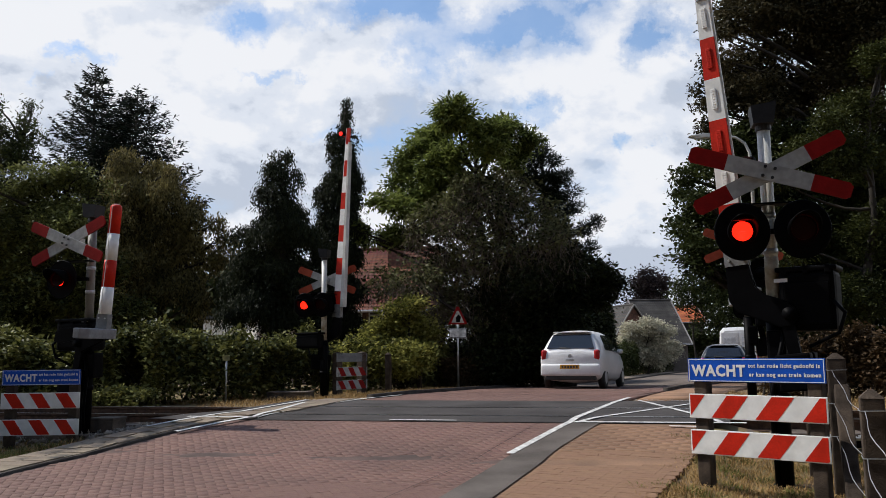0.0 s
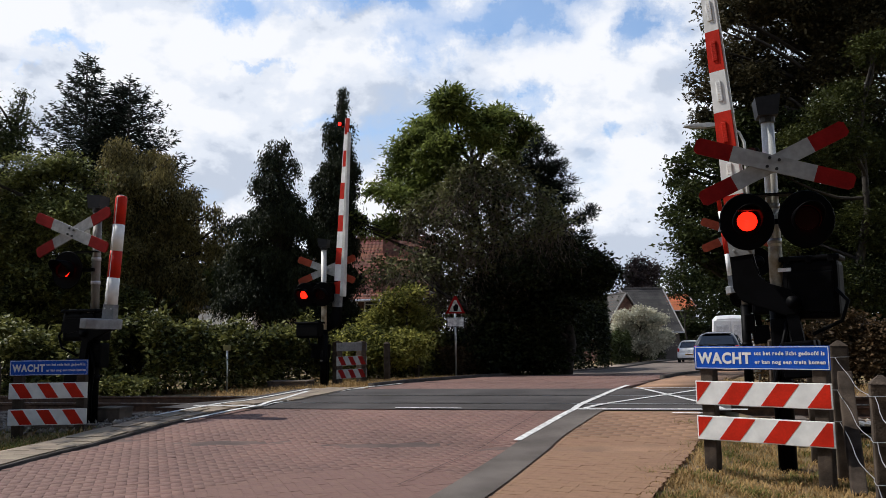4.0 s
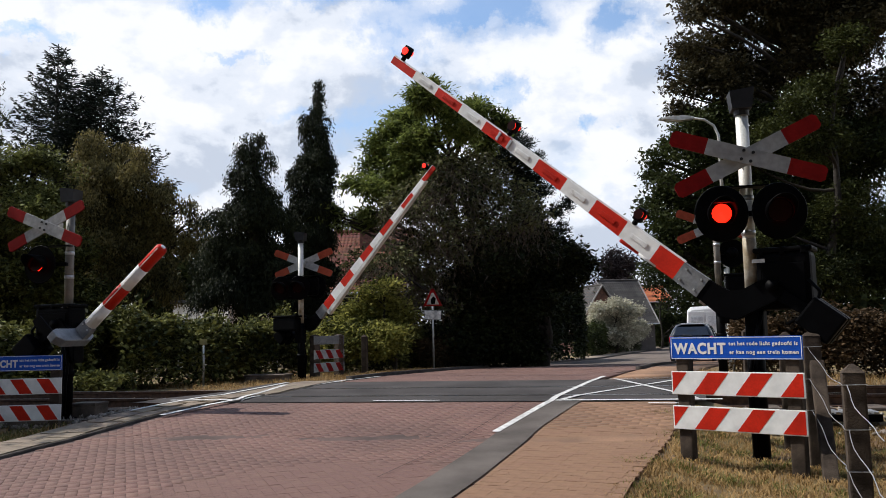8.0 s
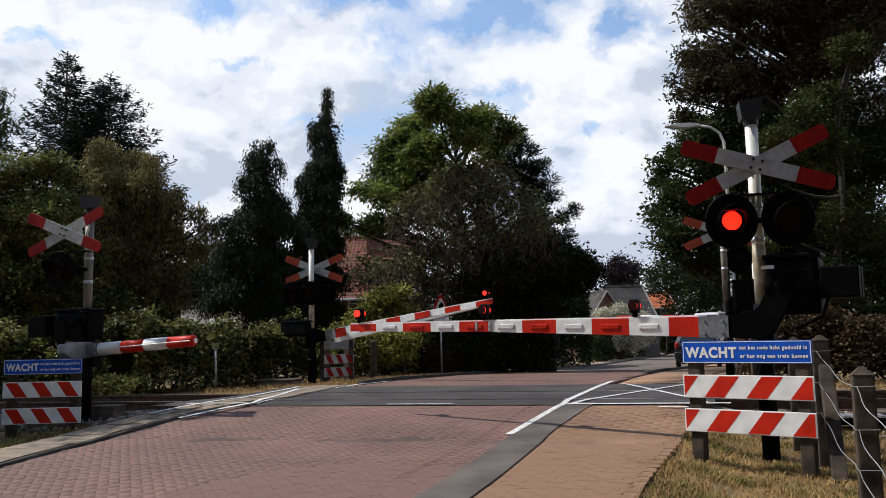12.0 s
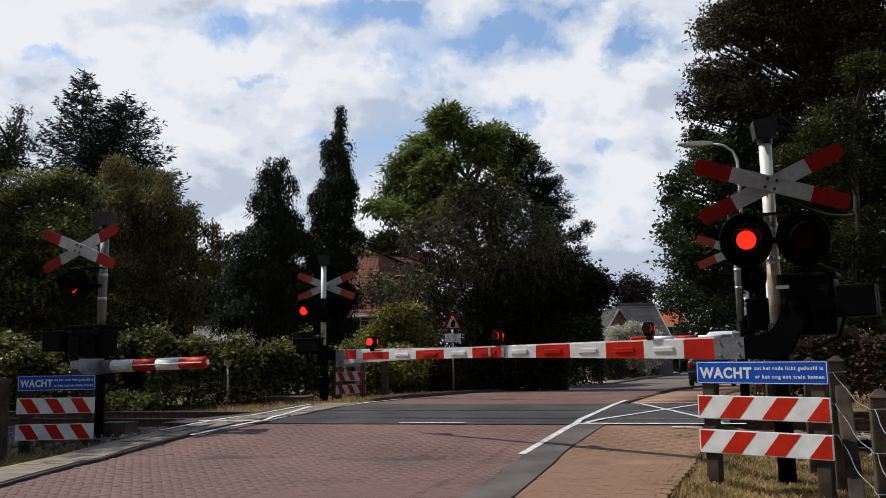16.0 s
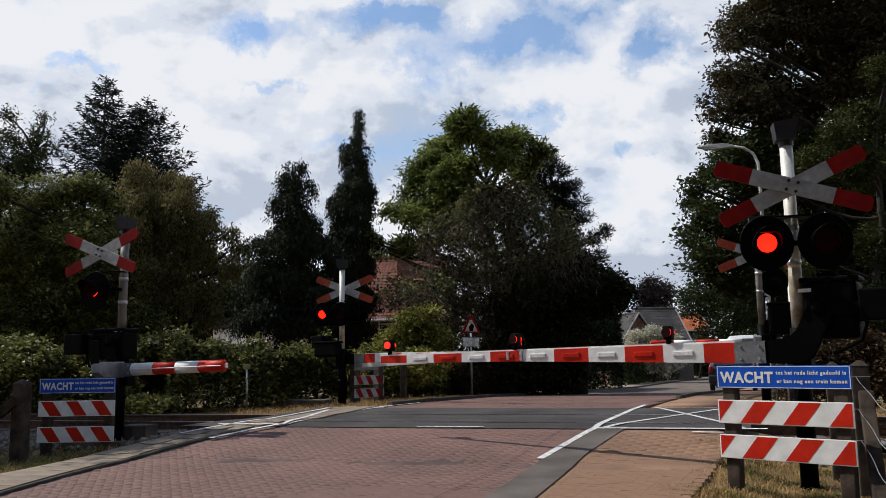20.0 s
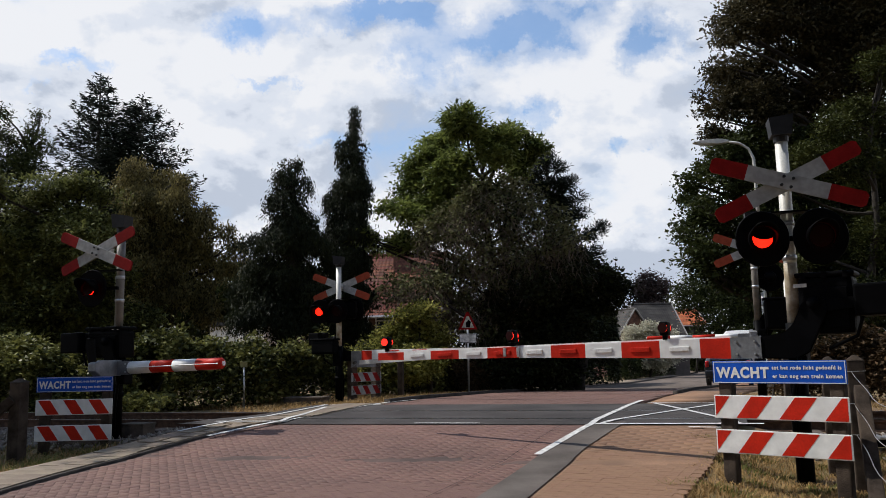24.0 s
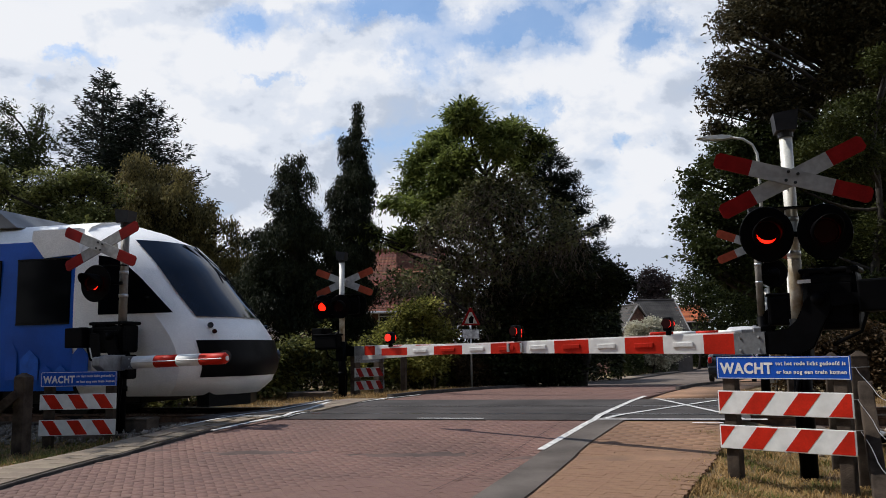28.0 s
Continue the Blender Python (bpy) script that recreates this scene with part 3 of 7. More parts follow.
def barrier(name, x, y, rz, facing, length, nseg, label, turn, h0=.21, h1=.10, pivot=(-.12, .14, 1.46), start=.715, zc=-.365, tilt=0.0, cross_off=0.0, lamps=((-.27, "L"), (.27, "R")), mast_top=3.17, lights=(), shutters=None, lamp_z=2.16, cross_z=2.72, round_boom=False, lift=0.0, clip=0.0, back_lamps=(), faded=False, swivel=0.0, drive=(.02, .5, .56)):
    """A half-barrier: mast with cross, bell and flashing lamps, drive box, and a boom that turns on its pivot along the thing's x axis."""
    z0 = ground_z(x, y) - .03 - lift
    root = thing(name, pose(x, y, lift, 0, 0, rz), label, "crossing barrier", "half-barriers of the level crossing")
    head = pose(0, 0, 0, 0, 0, turn)
    bm = BM()
    tube(bm, [(0, 0, 1.30), (0, 0, mast_top)], .062, 20)
    # footway masts get a darker copy of the mast paint, with shade in its colour
    part("mast", done(bm), M_MAST() if not round_boom else mat("shaded_grey_mast_paint", (.16, .15, .13), .6, .1, var=.25, scale=5, color2=(.22, .20, .17)), root, "weathered white steel mast" if not round_boom else "weathered grey mast, its shade put into the paint", True)
    if not round_boom:
        bm = BM()
        tube(bm, [(0, 0, 1.31), (0, 0, 1.80), (0, 0, 1.92)], [.0655, .0655, .0632], 20)
        part("mast_sleeve", done(bm), mat("rust_stained_mast", (.33, .24, .12), .7, .05, var=.3, scale=7, color2=(.52, .48, .40)), root, "rust-streaked lower mast", True)
    for zz in (1.95, 2.30):
        bm = BM()
        tube(bm, [(0, 0, zz), (0, 0, zz + .05)], .068, 20)
        part("clamp", done(bm), M_GREY(), root, smooth=True)
    bm = BM()
    tube(bm, [(0, 0, z0), (0, 0, 1.32)], .085, 20)
    tube(bm, [(0, 0, z0), (0, 0, z0 + .05)], .17, 20)
    tube(bm, [(0, 0, .55), (0, 0, .62)], .1, 20)
    part("pedestal", done(bm), M_BLACK(), root, "black lower mast tube", True)
    bm = BM()
    box(bm, 0, 0, z0 - .07, .62, .62, .22, .02)
    part("footing", done(bm), M_CONC(), root, "concrete footing block")
    bm = BM()
    tube(bm, [(0, 0, mast_top), (0, 0, mast_top + .07)], .075, 16)
    prism(bm, [(-.09, mast_top + .06), (.10, mast_top + .06), (.12, mast_top + .24), (-.12, mast_top + .27)], -.11, .11, "y")
    bl = part("bell", done(bm), M_BELL(), root, "black warning bell housing")
    bl.matrix_local = head
    cross_mesh(root, facing, cross_z, cross_off, tilt, turn, faded, swivel)
    xs = [l[0] for l in lamps]
    bm = BM()
    lo, hi = min(xs + [0]), max(xs + [0])
    box(bm, (lo + hi) / 2, facing * .06, lamp_z + .268, hi - lo + .12, .18, .016)
    tb = part("lamp_canopy", done(bm), M_BLACK(), root, "thin black plate over the lamps")
    tb.matrix_local = head
    bm = BM()
    box(bm, (lo + hi) / 2, facing * .09, lamp_z, hi - lo + .06, .04, .05)
    br = part("lamp_bracket", done(bm), M_BLACK(), root)
    br.matrix_local = head
    for lx, sd in lamps:
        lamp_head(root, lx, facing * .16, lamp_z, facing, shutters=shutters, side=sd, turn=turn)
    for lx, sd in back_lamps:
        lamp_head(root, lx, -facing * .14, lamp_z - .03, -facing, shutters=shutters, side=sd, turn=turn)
    # drive
    px, py, pz = pivot
    py *= facing
    bm = BM()
    dz, dw, dh = drive
    box(bm, px - .2, -py * .35, pz + dz, dw, .34, dh, .05)
    db = part("drive_box", done(bm), M_BLACK(), root, "black barrier drive box")
    bm = BM()
    box(bm, px - .2, -py * .35, pz + dz + dh * .5 + .02, dw + .04, .38, .05, .02)
    part("box_lid", done(bm), M_BLACK(), db, "black overlapping lid")
    for q in (-.38, 0, .38):
        bm = BM()
        box(bm, px - .2 + q * dw, -py * .35 + facing * .175, pz + dz + dh * .5 + .01, .05, .03, .07, .006)
        part("lid_clasp", done(bm), M_BLACK(), db)
    bm = BM()
    box(bm, px - .2, -py * .35 + facing * .172, pz + dz - .02, dw * .8, .012, dh * .7, .012)
    part("inspection_cover", done(bm), M_BLACK(), db, "bolted inspection cover")
    bm = BM()
    tube(bm, [(px - .42, facing * .12, pz + dz), (px - .52, facing * .16, pz + dz - .12), (px - .46, facing * .16, pz + dz - .3), (px - .2, facing * .12, pz + dz - .42)], .018, 8)
    part("conduit", done(bm), M_BLACK(), db, "looped black conduit", True)
    bm = BM()
    box(bm, px + .1, 0, pz - .42, .18, .2, .36, .03)
    part("cable_box", done(bm), M_BLACK(), root)
    bm = BM()
    tube(bm, [(px + .02, facing * .1, pz - .25), (px + .1, facing * .12, pz - .6), (.06, facing * .1, pz - .95), (.04, facing * .08, z0 + .1)], .022, 8)
    part("cable", done(bm), M_BLACK(), root, "hanging black cable", True)
    bm = BM()
    box(bm, px + .02, facing * (abs(py) * -.35 + .176), pz + .22, .12, .01, .035)
    part("type_plate", done(bm), mat("bare_plate", (.55, .55, .55), .5, .2), root, "small bare metal plate")
    boom = new("boom")
    boom.parent = root
    boom.matrix_local = pose(px, py, pz)
    bm = BM()
    tube(bm, [(-.1, -.07, .04), (-.1, .07, .04)], .06, 16)
    part("boom_axle", done(bm), M_BLACK(), boom, smooth=True)
    s0 = start - .30
    bm = BM()
    k = max(.3, (s0 + .02) / .435)
    prism(bm, [(s0 + .02, zc - h0 * .53), (.09 * k, zc - h0 * .60), (-.03, zc - h0 * .3), (-.22, -.05), (-.22, .06), (-.16, .11), (-.05, .10), (.03 * k, .02), (.10 * k, zc + .20), (.19 * k, zc + h0 * .58), (s0 + .02, zc + h0 * .5)], -.04, .04, "y")
    bmesh.ops.bevel(bm, geom=list(bm.edges), offset=.012, segments=2, affect="EDGES")
    part("crank_arm", done(bm), M_BLACK(), boom, "bent black crank arm")
    bm = BM()
    prism(bm, [(0, -.06), (0, .06), (-.75, .10), (-.75, .0)], -.03, .03, "y")
    part("weight_arm", done(bm), M_BLACK(), boom)
    for s in (-1, 1):
        bm = BM()
        box(bm, -.64, s * .11, .04, .34, .14, .30, .02)
        part("counterweight", done(bm), M_BLACK(), boom, "black iron counterweight")
    if round_boom:
        bm = BM()
        prism(bm, [(-.36, -.03), (-.24, -.11), (.24, -.11), (.36, -.03), (.36, .08), (.26, .12), (-.26, .12), (-.36, .08)], s0 - .05, s0 + .09, "x")
        bmesh.ops.translate(bm, verts=bm.verts, vec=(0, .12 * facing, zc))
        bmesh.ops.bevel(bm, geom=list(bm.edges), offset=.01, segments=1, affect="EDGES")
        part("yoke", done(bm), mat("galvanised_sheet", (.20, .205, .215), .5, .2, var=.14, scale=6, fine=30), boom, "folded galvanised yoke round the boom root")
        for sd in (-1, 1):
            bm = BM()
            prism(bm, [(s0 - .04, zc - .06), (s0 + .05, zc + .08), (.06, .06), (-.08, .08), (-.10, -.04)], sd * .30 + .12 * facing - .012, sd * .30 + .12 * facing + .012, "y")
            part("yoke_arm", done(bm), M_BLACK(), boom, "dark steel side arm")
    bm = BM()
    prism(bm, [(s0, zc - h0 * .53), (start, zc - h0 * .5), (start, zc + h0 * .5), (s0, zc + h0 * .53)], -.05, .05, "y")
    sk = part("boom_socket", done(bm), M_SOCKET(), boom, "grey steel boom socket")
    for bx in (s0 + .06, start - .06):
        for bz in (-.3, .3):
            bm = BM()
            tube(bm, [(bx, facing * .05, zc + bz * h0), (bx, facing * .062, zc + bz * h0)], .012, 8)
            part("bolt", done(bm), M_GREY(), sk)
    seg = length / nseg
    ztop = zc + h0 * .5
    for i in range(nseg):
        a, b = max(start, start - clip + i * seg), start - clip + (i + 1) * seg
        thick = lambda q: h0 + (h0 * .61 - h0) * q / .55 if q < .55 and not round_boom else (h0 * .61 + (h1 - h0 * .61) * (q - .55) / .45 if not round_boom else h0 + (h1 - h0) * q)
        ha, hb = thick(i / nseg), thick((i + 1) / nseg)
        bm = BM()
        drop = .02 if i >= nseg * .6 else 0
        if round_boom:
            tube(bm, [(a, 0, zc), (b, 0, zc)] + ([(b + .03, 0, zc)] if i == nseg - 1 else []), [ha * .48, hb * .48] + ([hb * .36] if i == nseg - 1 else []), 18)
        else:
            prism(bm, [(a, ztop - ha), (b, ztop - hb), (b, ztop - drop * .3), (a, ztop - drop * .3)], -.04 + drop, .04 - drop, "y")
        red = (i % 2 == 0) != round_boom
        sg = part("boom_segment", done(bm), M_RED() if red else M_WHITE(), boom, "red boom section" if red else "white boom section", round_boom)
        if length > 3 and 0 < i < nseg - 1:
            bm = BM()
            xc, zz, yy = (a + b) / 2, ztop - (ha + hb) * .25, facing * (.045 - drop)
            hh = min(.055, hb * .42)
            box(bm, xc, yy, zz, seg * .5, .012, hh, .008)
            rf = part("reflector", done(bm), M_RED() if i % 2 == 0 else M_WHITE(), sg, "ribbed strip reflector")
            for q in range(7):
                bm = BM()
                box(bm, xc + (q - 3) * seg * .062, yy + facing * .0055, zz, seg * .018, .004, hh * .72, .001)
                part("rib", done(bm), M_RED() if i % 2 == 0 else M_WHITE(), rf)
        if length > 3 and i in (5, 6):
            bm = BM()
            box(bm, b if i == 5 else a + seg * .42, facing * .03, ztop - ha * .45, .035, .05, ha * .8, .004)
            part("joint_clamp", done(bm), M_GREY(), sg, "bolted steel joint clamp")
    bm = BM()
    if round_boom:
        tube(bm, [(start, facing * h0 * .47, zc), (start + length, facing * h1 * .47, zc)], .008, 6)
    else:
        prism(bm, [(start, ztop), (start + length - clip, ztop - .006), (start + length - clip, ztop + .012), (start, ztop + .018)], -.015, .015, "y")
    part("top_rail", done(bm), M_WHITE(), boom, "thin pale edge along the boom")
    if faded and not round_boom:
        bm = BM()
        prism(bm, [(start - .05, zc - h0 * .5), (start + length * .9, ztop - h1 - .01), (start + length * .9, ztop - h1 - .035), (start - .05, zc - h0 * .5 - .10)], -.055, .055, "y")
        part("back_flange", done(bm), mat("chalky_white_flange", (.50, .49, .46), .6, var=.12, scale=4, stain=.2), boom, "chalky white underside flange")
        bm = BM()
        box(bm, (lamps[0][0] + lamps[1][0]) / 2 - .05, facing * .02, lamp_z, .95, .03, .42, .06)
        br2 = part("shared_backboard", done(bm), M_BLACK(), root, "wide black board behind both lamps")
        br2.matrix_local = head
    # added white disc paints the sun's glint on the boom tip
    if round_boom:
        bm = BM()
        tube(bm, [(start + length + .03, 0, zc), (start + length + .045, 0, zc)], h1 * .2, 14)
        part("tip_glint", done(bm), mat("glint_white", (.8, .8, .8), .12, bump=0), boom, "small glossy white disc in place of the sun's glint")
    for f in lights:
        boom_light(boom, start - clip + f * length, ztop + .01, facing, "G" if .3 < f < .9 else "R" if f < .3 else "", shutters)
    return root, boom


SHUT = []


def make_barriers():
    return [
        barrier("half_barrier", 3.46, 6.75, 147.0, 1, 4.75, 11, "red and white half-barrier with cross and flashing lamps", 20.7, lights=(.97, .565, .17), tilt=3.5, shutters=SHUT, lamps=((.27, "L"), (-.27, "R")), clip=.12),
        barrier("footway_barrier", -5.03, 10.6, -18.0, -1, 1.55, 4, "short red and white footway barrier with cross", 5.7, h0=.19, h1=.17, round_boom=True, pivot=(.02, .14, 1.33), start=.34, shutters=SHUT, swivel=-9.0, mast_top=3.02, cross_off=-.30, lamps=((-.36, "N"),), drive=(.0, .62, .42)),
        barrier("half_barrier", -2.80, 17.5, -32.0, 1, 4.2, 11, "far half-barrier seen from behind with lamps facing away", 19.7, lights=(.97,), shutters=SHUT, lamps=((-.3, "G"), (.3, "G")), back_lamps=((-.42, "F"), (.02, "C")), faded=True, clip=.08, drive=(-.16, .72, .32)),
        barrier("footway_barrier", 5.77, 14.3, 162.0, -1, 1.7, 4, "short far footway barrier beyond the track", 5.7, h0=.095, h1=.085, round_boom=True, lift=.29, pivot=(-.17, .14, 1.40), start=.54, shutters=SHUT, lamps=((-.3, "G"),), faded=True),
    ]


BARRIERS = make_barriers()


def letters(board, text, x, zz, size, want):
    """Raised letters in one line of a given width, each a part of its own."""
    cu = bpy.data.curves.new("letter", "FONT")
    cu.body, cu.size, cu.extrude = text, size, .001
    cu.space_character, cu.space_word = (1.12, 1.0) if size > .1 else (1.2, .9)
    cu.offset, cu.resolution_u = .0055 if size > .1 else .0016, 3
    tmp = new("letter", cu)
    bpy.context.view_layer.update()
    me = bpy.data.meshes.new_from_object(tmp.evaluated_get(bpy.context.evaluated_depsgraph_get()))
    bpy.data.objects.remove(tmp)
    V = np.array([v.co for v in me.vertices])
    V[:, 0] = (V[:, 0] - V[:, 0].min()) * want / (V[:, 0].max() - V[:, 0].min())
    group = list(range(len(V)))

    def find(i):
        while group[i] != i:
            group[i] = group[group[i]]
            i = group[i]
        return i

    for e in me.edges:
        group[find(e.vertices[0])] = find(e.vertices[1])
    isl = {}
    for i in range(len(V)):
        isl.setdefault(find(i), []).append(i)
    spans = sorted((V[q, 0].min(), V[q, 0].max(), r) for r, q in isl.items())
    runs = []
    for lo, hi, r in spans:
        if runs and lo < runs[-1][1] - .35 * (hi - lo):
            runs[-1][1] = max(runs[-1][1], hi)
            runs[-1][2].add(r)
        else:
            runs.append([lo, hi, {r}])
    for lo, hi, keys in runs:
        ids = [i for i in range(len(V)) if find(i) in keys]
        at = {i: k for k, i in enumerate(ids)}
        m2 = bpy.data.meshes.new("letter")
        m2.from_pydata([tuple(V[i] - np.array([lo, 0, 0])) for i in ids], [], [tuple(at[i] for i in p.vertices) for p in me.polygons if p.vertices[0] in at])
        m2.materials.append(M_WHITE())
        ob = new("letter", m2)
        ob.parent = board
        ob.matrix_local = pose(x + lo, -.0196, zz, 90, 0, 0)


def sign_board(root, w, z0, h, kind, old=False):
    bm = BM()
    if kind == "blue":
        box(bm, 0, -.012, z0 + h / 2, w, .012, h, .004)
        b = part("text_board", done(bm), M_BLUE(), root, "blue enamel text board with white border")
        for sx, sz, bw, bh in ((0, h - .008, w - .02, .006), (0, .008, w - .02, .006), (-w / 2 + .012, h / 2, .006, h - .01), (w / 2 - .012, h / 2, .006, h - .01)):
            bm = BM()
            box(bm, sx, -.0188, z0 + sz, bw, .002, bh)
            part("border", done(bm), M_WHITE(), b)
        for text, x, zz, size, want in (("WACHT", -w / 2 + .034, z0 + .054, .134, w * .415), ("tot het rode licht gedoofd is", -w / 2 + w * .466, z0 + .127, .047, w * .50), ("er kan nog een trein komen", -w / 2 + w * .470, z0 + .052, .047, w * .50)):
            letters(b, text, x, zz, size, want)
    else:
        bm = BM()
        box(bm, 0, -.015, z0 + h / 2, w, .02, h, .005)
        b = part("striped_board", done(bm), M_AGED() if old else M_WHITE(), root, "white board with slanting red stripes")
        half = w / 2
        for i in range(-1, 3):
            a = -half + w * (.172 if kind > 0 else .155) + i * w * .328
            lean = kind * .125 * w
            poly = [(a, z0 + .010), (a + w * .157, z0 + .010), (a + w * .157 + lean, z0 + h - .010), (a + lean, z0 + h - .010)]
            poly = clip_x(poly, -half + .012, half - .012)
            if len(poly) < 3:
                continue
            bm = BM()
            prism(bm, poly, -.0268, -.0245, "y")
            part("stripe", done(bm), M_CRIMSON() if old else M_RED(), b, "red reflective stripe")


def clip_x(poly, lo, hi):
    for lim, sgn in ((lo, 1), (hi, -1)):
        res = []
        for i in range(len(poly)):
            a, b = poly[i], poly[(i + 1) % len(poly)]
            ina, inb = (a[0] - lim) * sgn >= 0, (b[0] - lim) * sgn >= 0
            if ina:
                res.append(a)
            if ina != inb:
                t = (lim - a[0]) / (b[0] - a[0])
                res.append((lim, a[1] + t * (b[1] - a[1])))
        poly = res
        if not poly:
            break
    return poly


def concrete_post(root, x, y, z0, z1, w=.13):
    bm = BM()
    vs = box(bm, 0, 0, (z0 + z1) / 2, w, w, z1 - z0, .012)
    top = box(bm, 0, 0, z1 + .01, w * .98, w * .98, .03)
    for v in top:
        if v.co.z > z1 + .01:
            v.co.x *= .25
            v.co.y *= .25
    p = part("post", done(bm), M_POST(), root, "weathered concrete post")
    p.matrix_local = pose(x, y, 0)
    return p


def warning_fence(x, y, rz, w, sign, lean, label, ztop, rows):
    """Two concrete posts with two striped boards, and the blue text board above; rows: how far below the top each board begins."""
    root = thing("warning_fence", pose(x, y, 0, 0, 0, rz), label, "warning sign", "striped warning fences at the crossing")
    for s in (-1, 1):
        p = Vector((x, y)) + Vector((math.cos(radians(rz)), math.sin(radians(rz)))) * s * (w / 2 - .1)
        concrete_post(root, s * (w / 2 - .1), .06, ground_z(p.x, p.y) - .2, ztop - .03, .12 if sign else .17)
    if sign:
        sign_board(root, w, ztop - .205, .205, "blue")
    else:
        bm = BM()
        box(bm, 0, -.015, ztop - .14, w, .02, .2, .005)
        part("blank_board", done(bm), M_SOCKET(), root, "bare grey board")
    for r in rows:
        sign_board(root, w, ztop - r - .215, .215, lean, not sign)
    return root


make_road()
make_rails()
warning_fence(2.98, 6.02, -40.0, 1.185, True, 1, "blue WACHT sign over two red and white striped boards", .963, (.314, .629))
warning_fence(-5.294, 9.853, 3.7, 1.05, True, -1, "shaded blue WACHT sign over two striped boards, in the grass", .865, (.306, .660))
warning_fence(-2.22, 17.9, 52.0, .98, False, -1, "weathered striped boards between concrete posts beside the hedge", 1.06, (.36, .66))


# ---- trees ----
def leaf_quads(points, size, rng, aspect=.5, droop=0.0, outward=None, flat=0.0):
    """Leaves as folded diamonds at points, turned at random."""
    n = len(points)
    d = rng.normal(size=(n, 3))
    d[:, 2] = d[:, 2] * .6 - droop
    if outward is not None:
        d += outward * .8
    d /= np.linalg.norm(d, axis=1, keepdims=True) + 1e-9
    s = np.cross(d, rng.normal(size=(n, 3)) * (1 - flat) + np.array([0, 0, 2.0]) * flat)
    s /= np.linalg.norm(s, axis=1, keepdims=True) + 1e-9
    L = size * rng.uniform(.6, 1.35, (n, 1))
    w = L * aspect * .5
    up = np.cross(s, d) * w * .35
    v = np.stack([points, points + d * L * .5 + s * w + up, points + d * L, points + d * L * .5 - s * w + up], 1).reshape(-1, 3)
    f = np.arange(4 * n).reshape(n, 4)
    return v, f


def clumps(blobs, n, rng, spread=.35, per=12, shell=.55):
    """Leaf points in clumps spread through ellipsoids (x, y, z, rx, ry, rz), most near their skin."""
    w = np.array([b[3] * b[4] * b[5] for b in blobs]) ** .75
    w /= w.sum()
    k = max(1, n // per)
    pick = rng.choice(len(blobs), k, p=w)
    B = np.array(blobs)[pick]
    d = rng.normal(size=(k, 3))
    d /= np.linalg.norm(d, axis=1, keepdims=True)
    r = shell + (1 - shell) * rng.uniform(0, 1, (k, 1)) ** .6
    r *= 1 + .13 * np.sin(d[:, :1] * 9 + B[:, :1]) * np.cos(d[:, 2:] * 8 + B[:, 2:3])
    c = B[:, :3] + d * r * B[:, 3:]
    pts = np.repeat(c, per, 0) + rng.normal(size=(k * per, 3)) * spread * np.array([1, 1, .7 if per < 20 else .38])
    return pts, np.repeat(d, per, 0)


def limb(bm, a, b, r0, r1, rng, sag=.15):
    a, b = Vector(a), Vector(b)
    n = 5
    side = Vector(rng.normal(size=3)) * (b - a).length * .06
    pts = [a.lerp(b, i / n) + side * math.sin(math.pi * i / n) for i in range(n + 1)]
    tube(bm, pts, [r0 + (r1 - r0) * i / n for i in range(n + 1)], 7, False)


M_BARK = mat("dark_bark", (0.022, 0.018, 0.014), 0.95, var=0.3, scale=6, fine=40, bump=0.9)


def strands(lumps, n, rng, length, per=14, sway=.05):
    """Leaf points strung along twigs that hang from points in the masses of a crown."""
    w = np.array([b[3] * b[4] * b[5] for b in lumps]) ** .7
    w /= w.sum()
    k = max(1, n // per)
    B = np.array(lumps)[rng.choice(len(lumps), k, p=w)]
    d = rng.normal(size=(k, 3))
    d /= np.linalg.norm(d, axis=1, keepdims=True)
    d[:, 2] = np.abs(d[:, 2]) * .9
    c = B[:, :3] + d * rng.uniform(.25, 1.0, (k, 1)) ** .5 * B[:, 3:]
    run = length * rng.uniform(.35, 1.2, (k, 1, 1))
    t = np.linspace(0, 1, per).reshape(1, per, 1)
    drift = rng.normal(size=(k, 1, 3)) * np.array([.16, .16, 0]) * length
    p = c[:, None, :] + drift * t + rng.normal(size=(k, per, 3)) * sway
    p[:, :, 2:] -= run * t
    out = np.repeat(np.stack([d[:, 0] * .3, d[:, 1] * .3, -np.ones(k)], 1), per, 0)
    return p.reshape(-1, 3), out


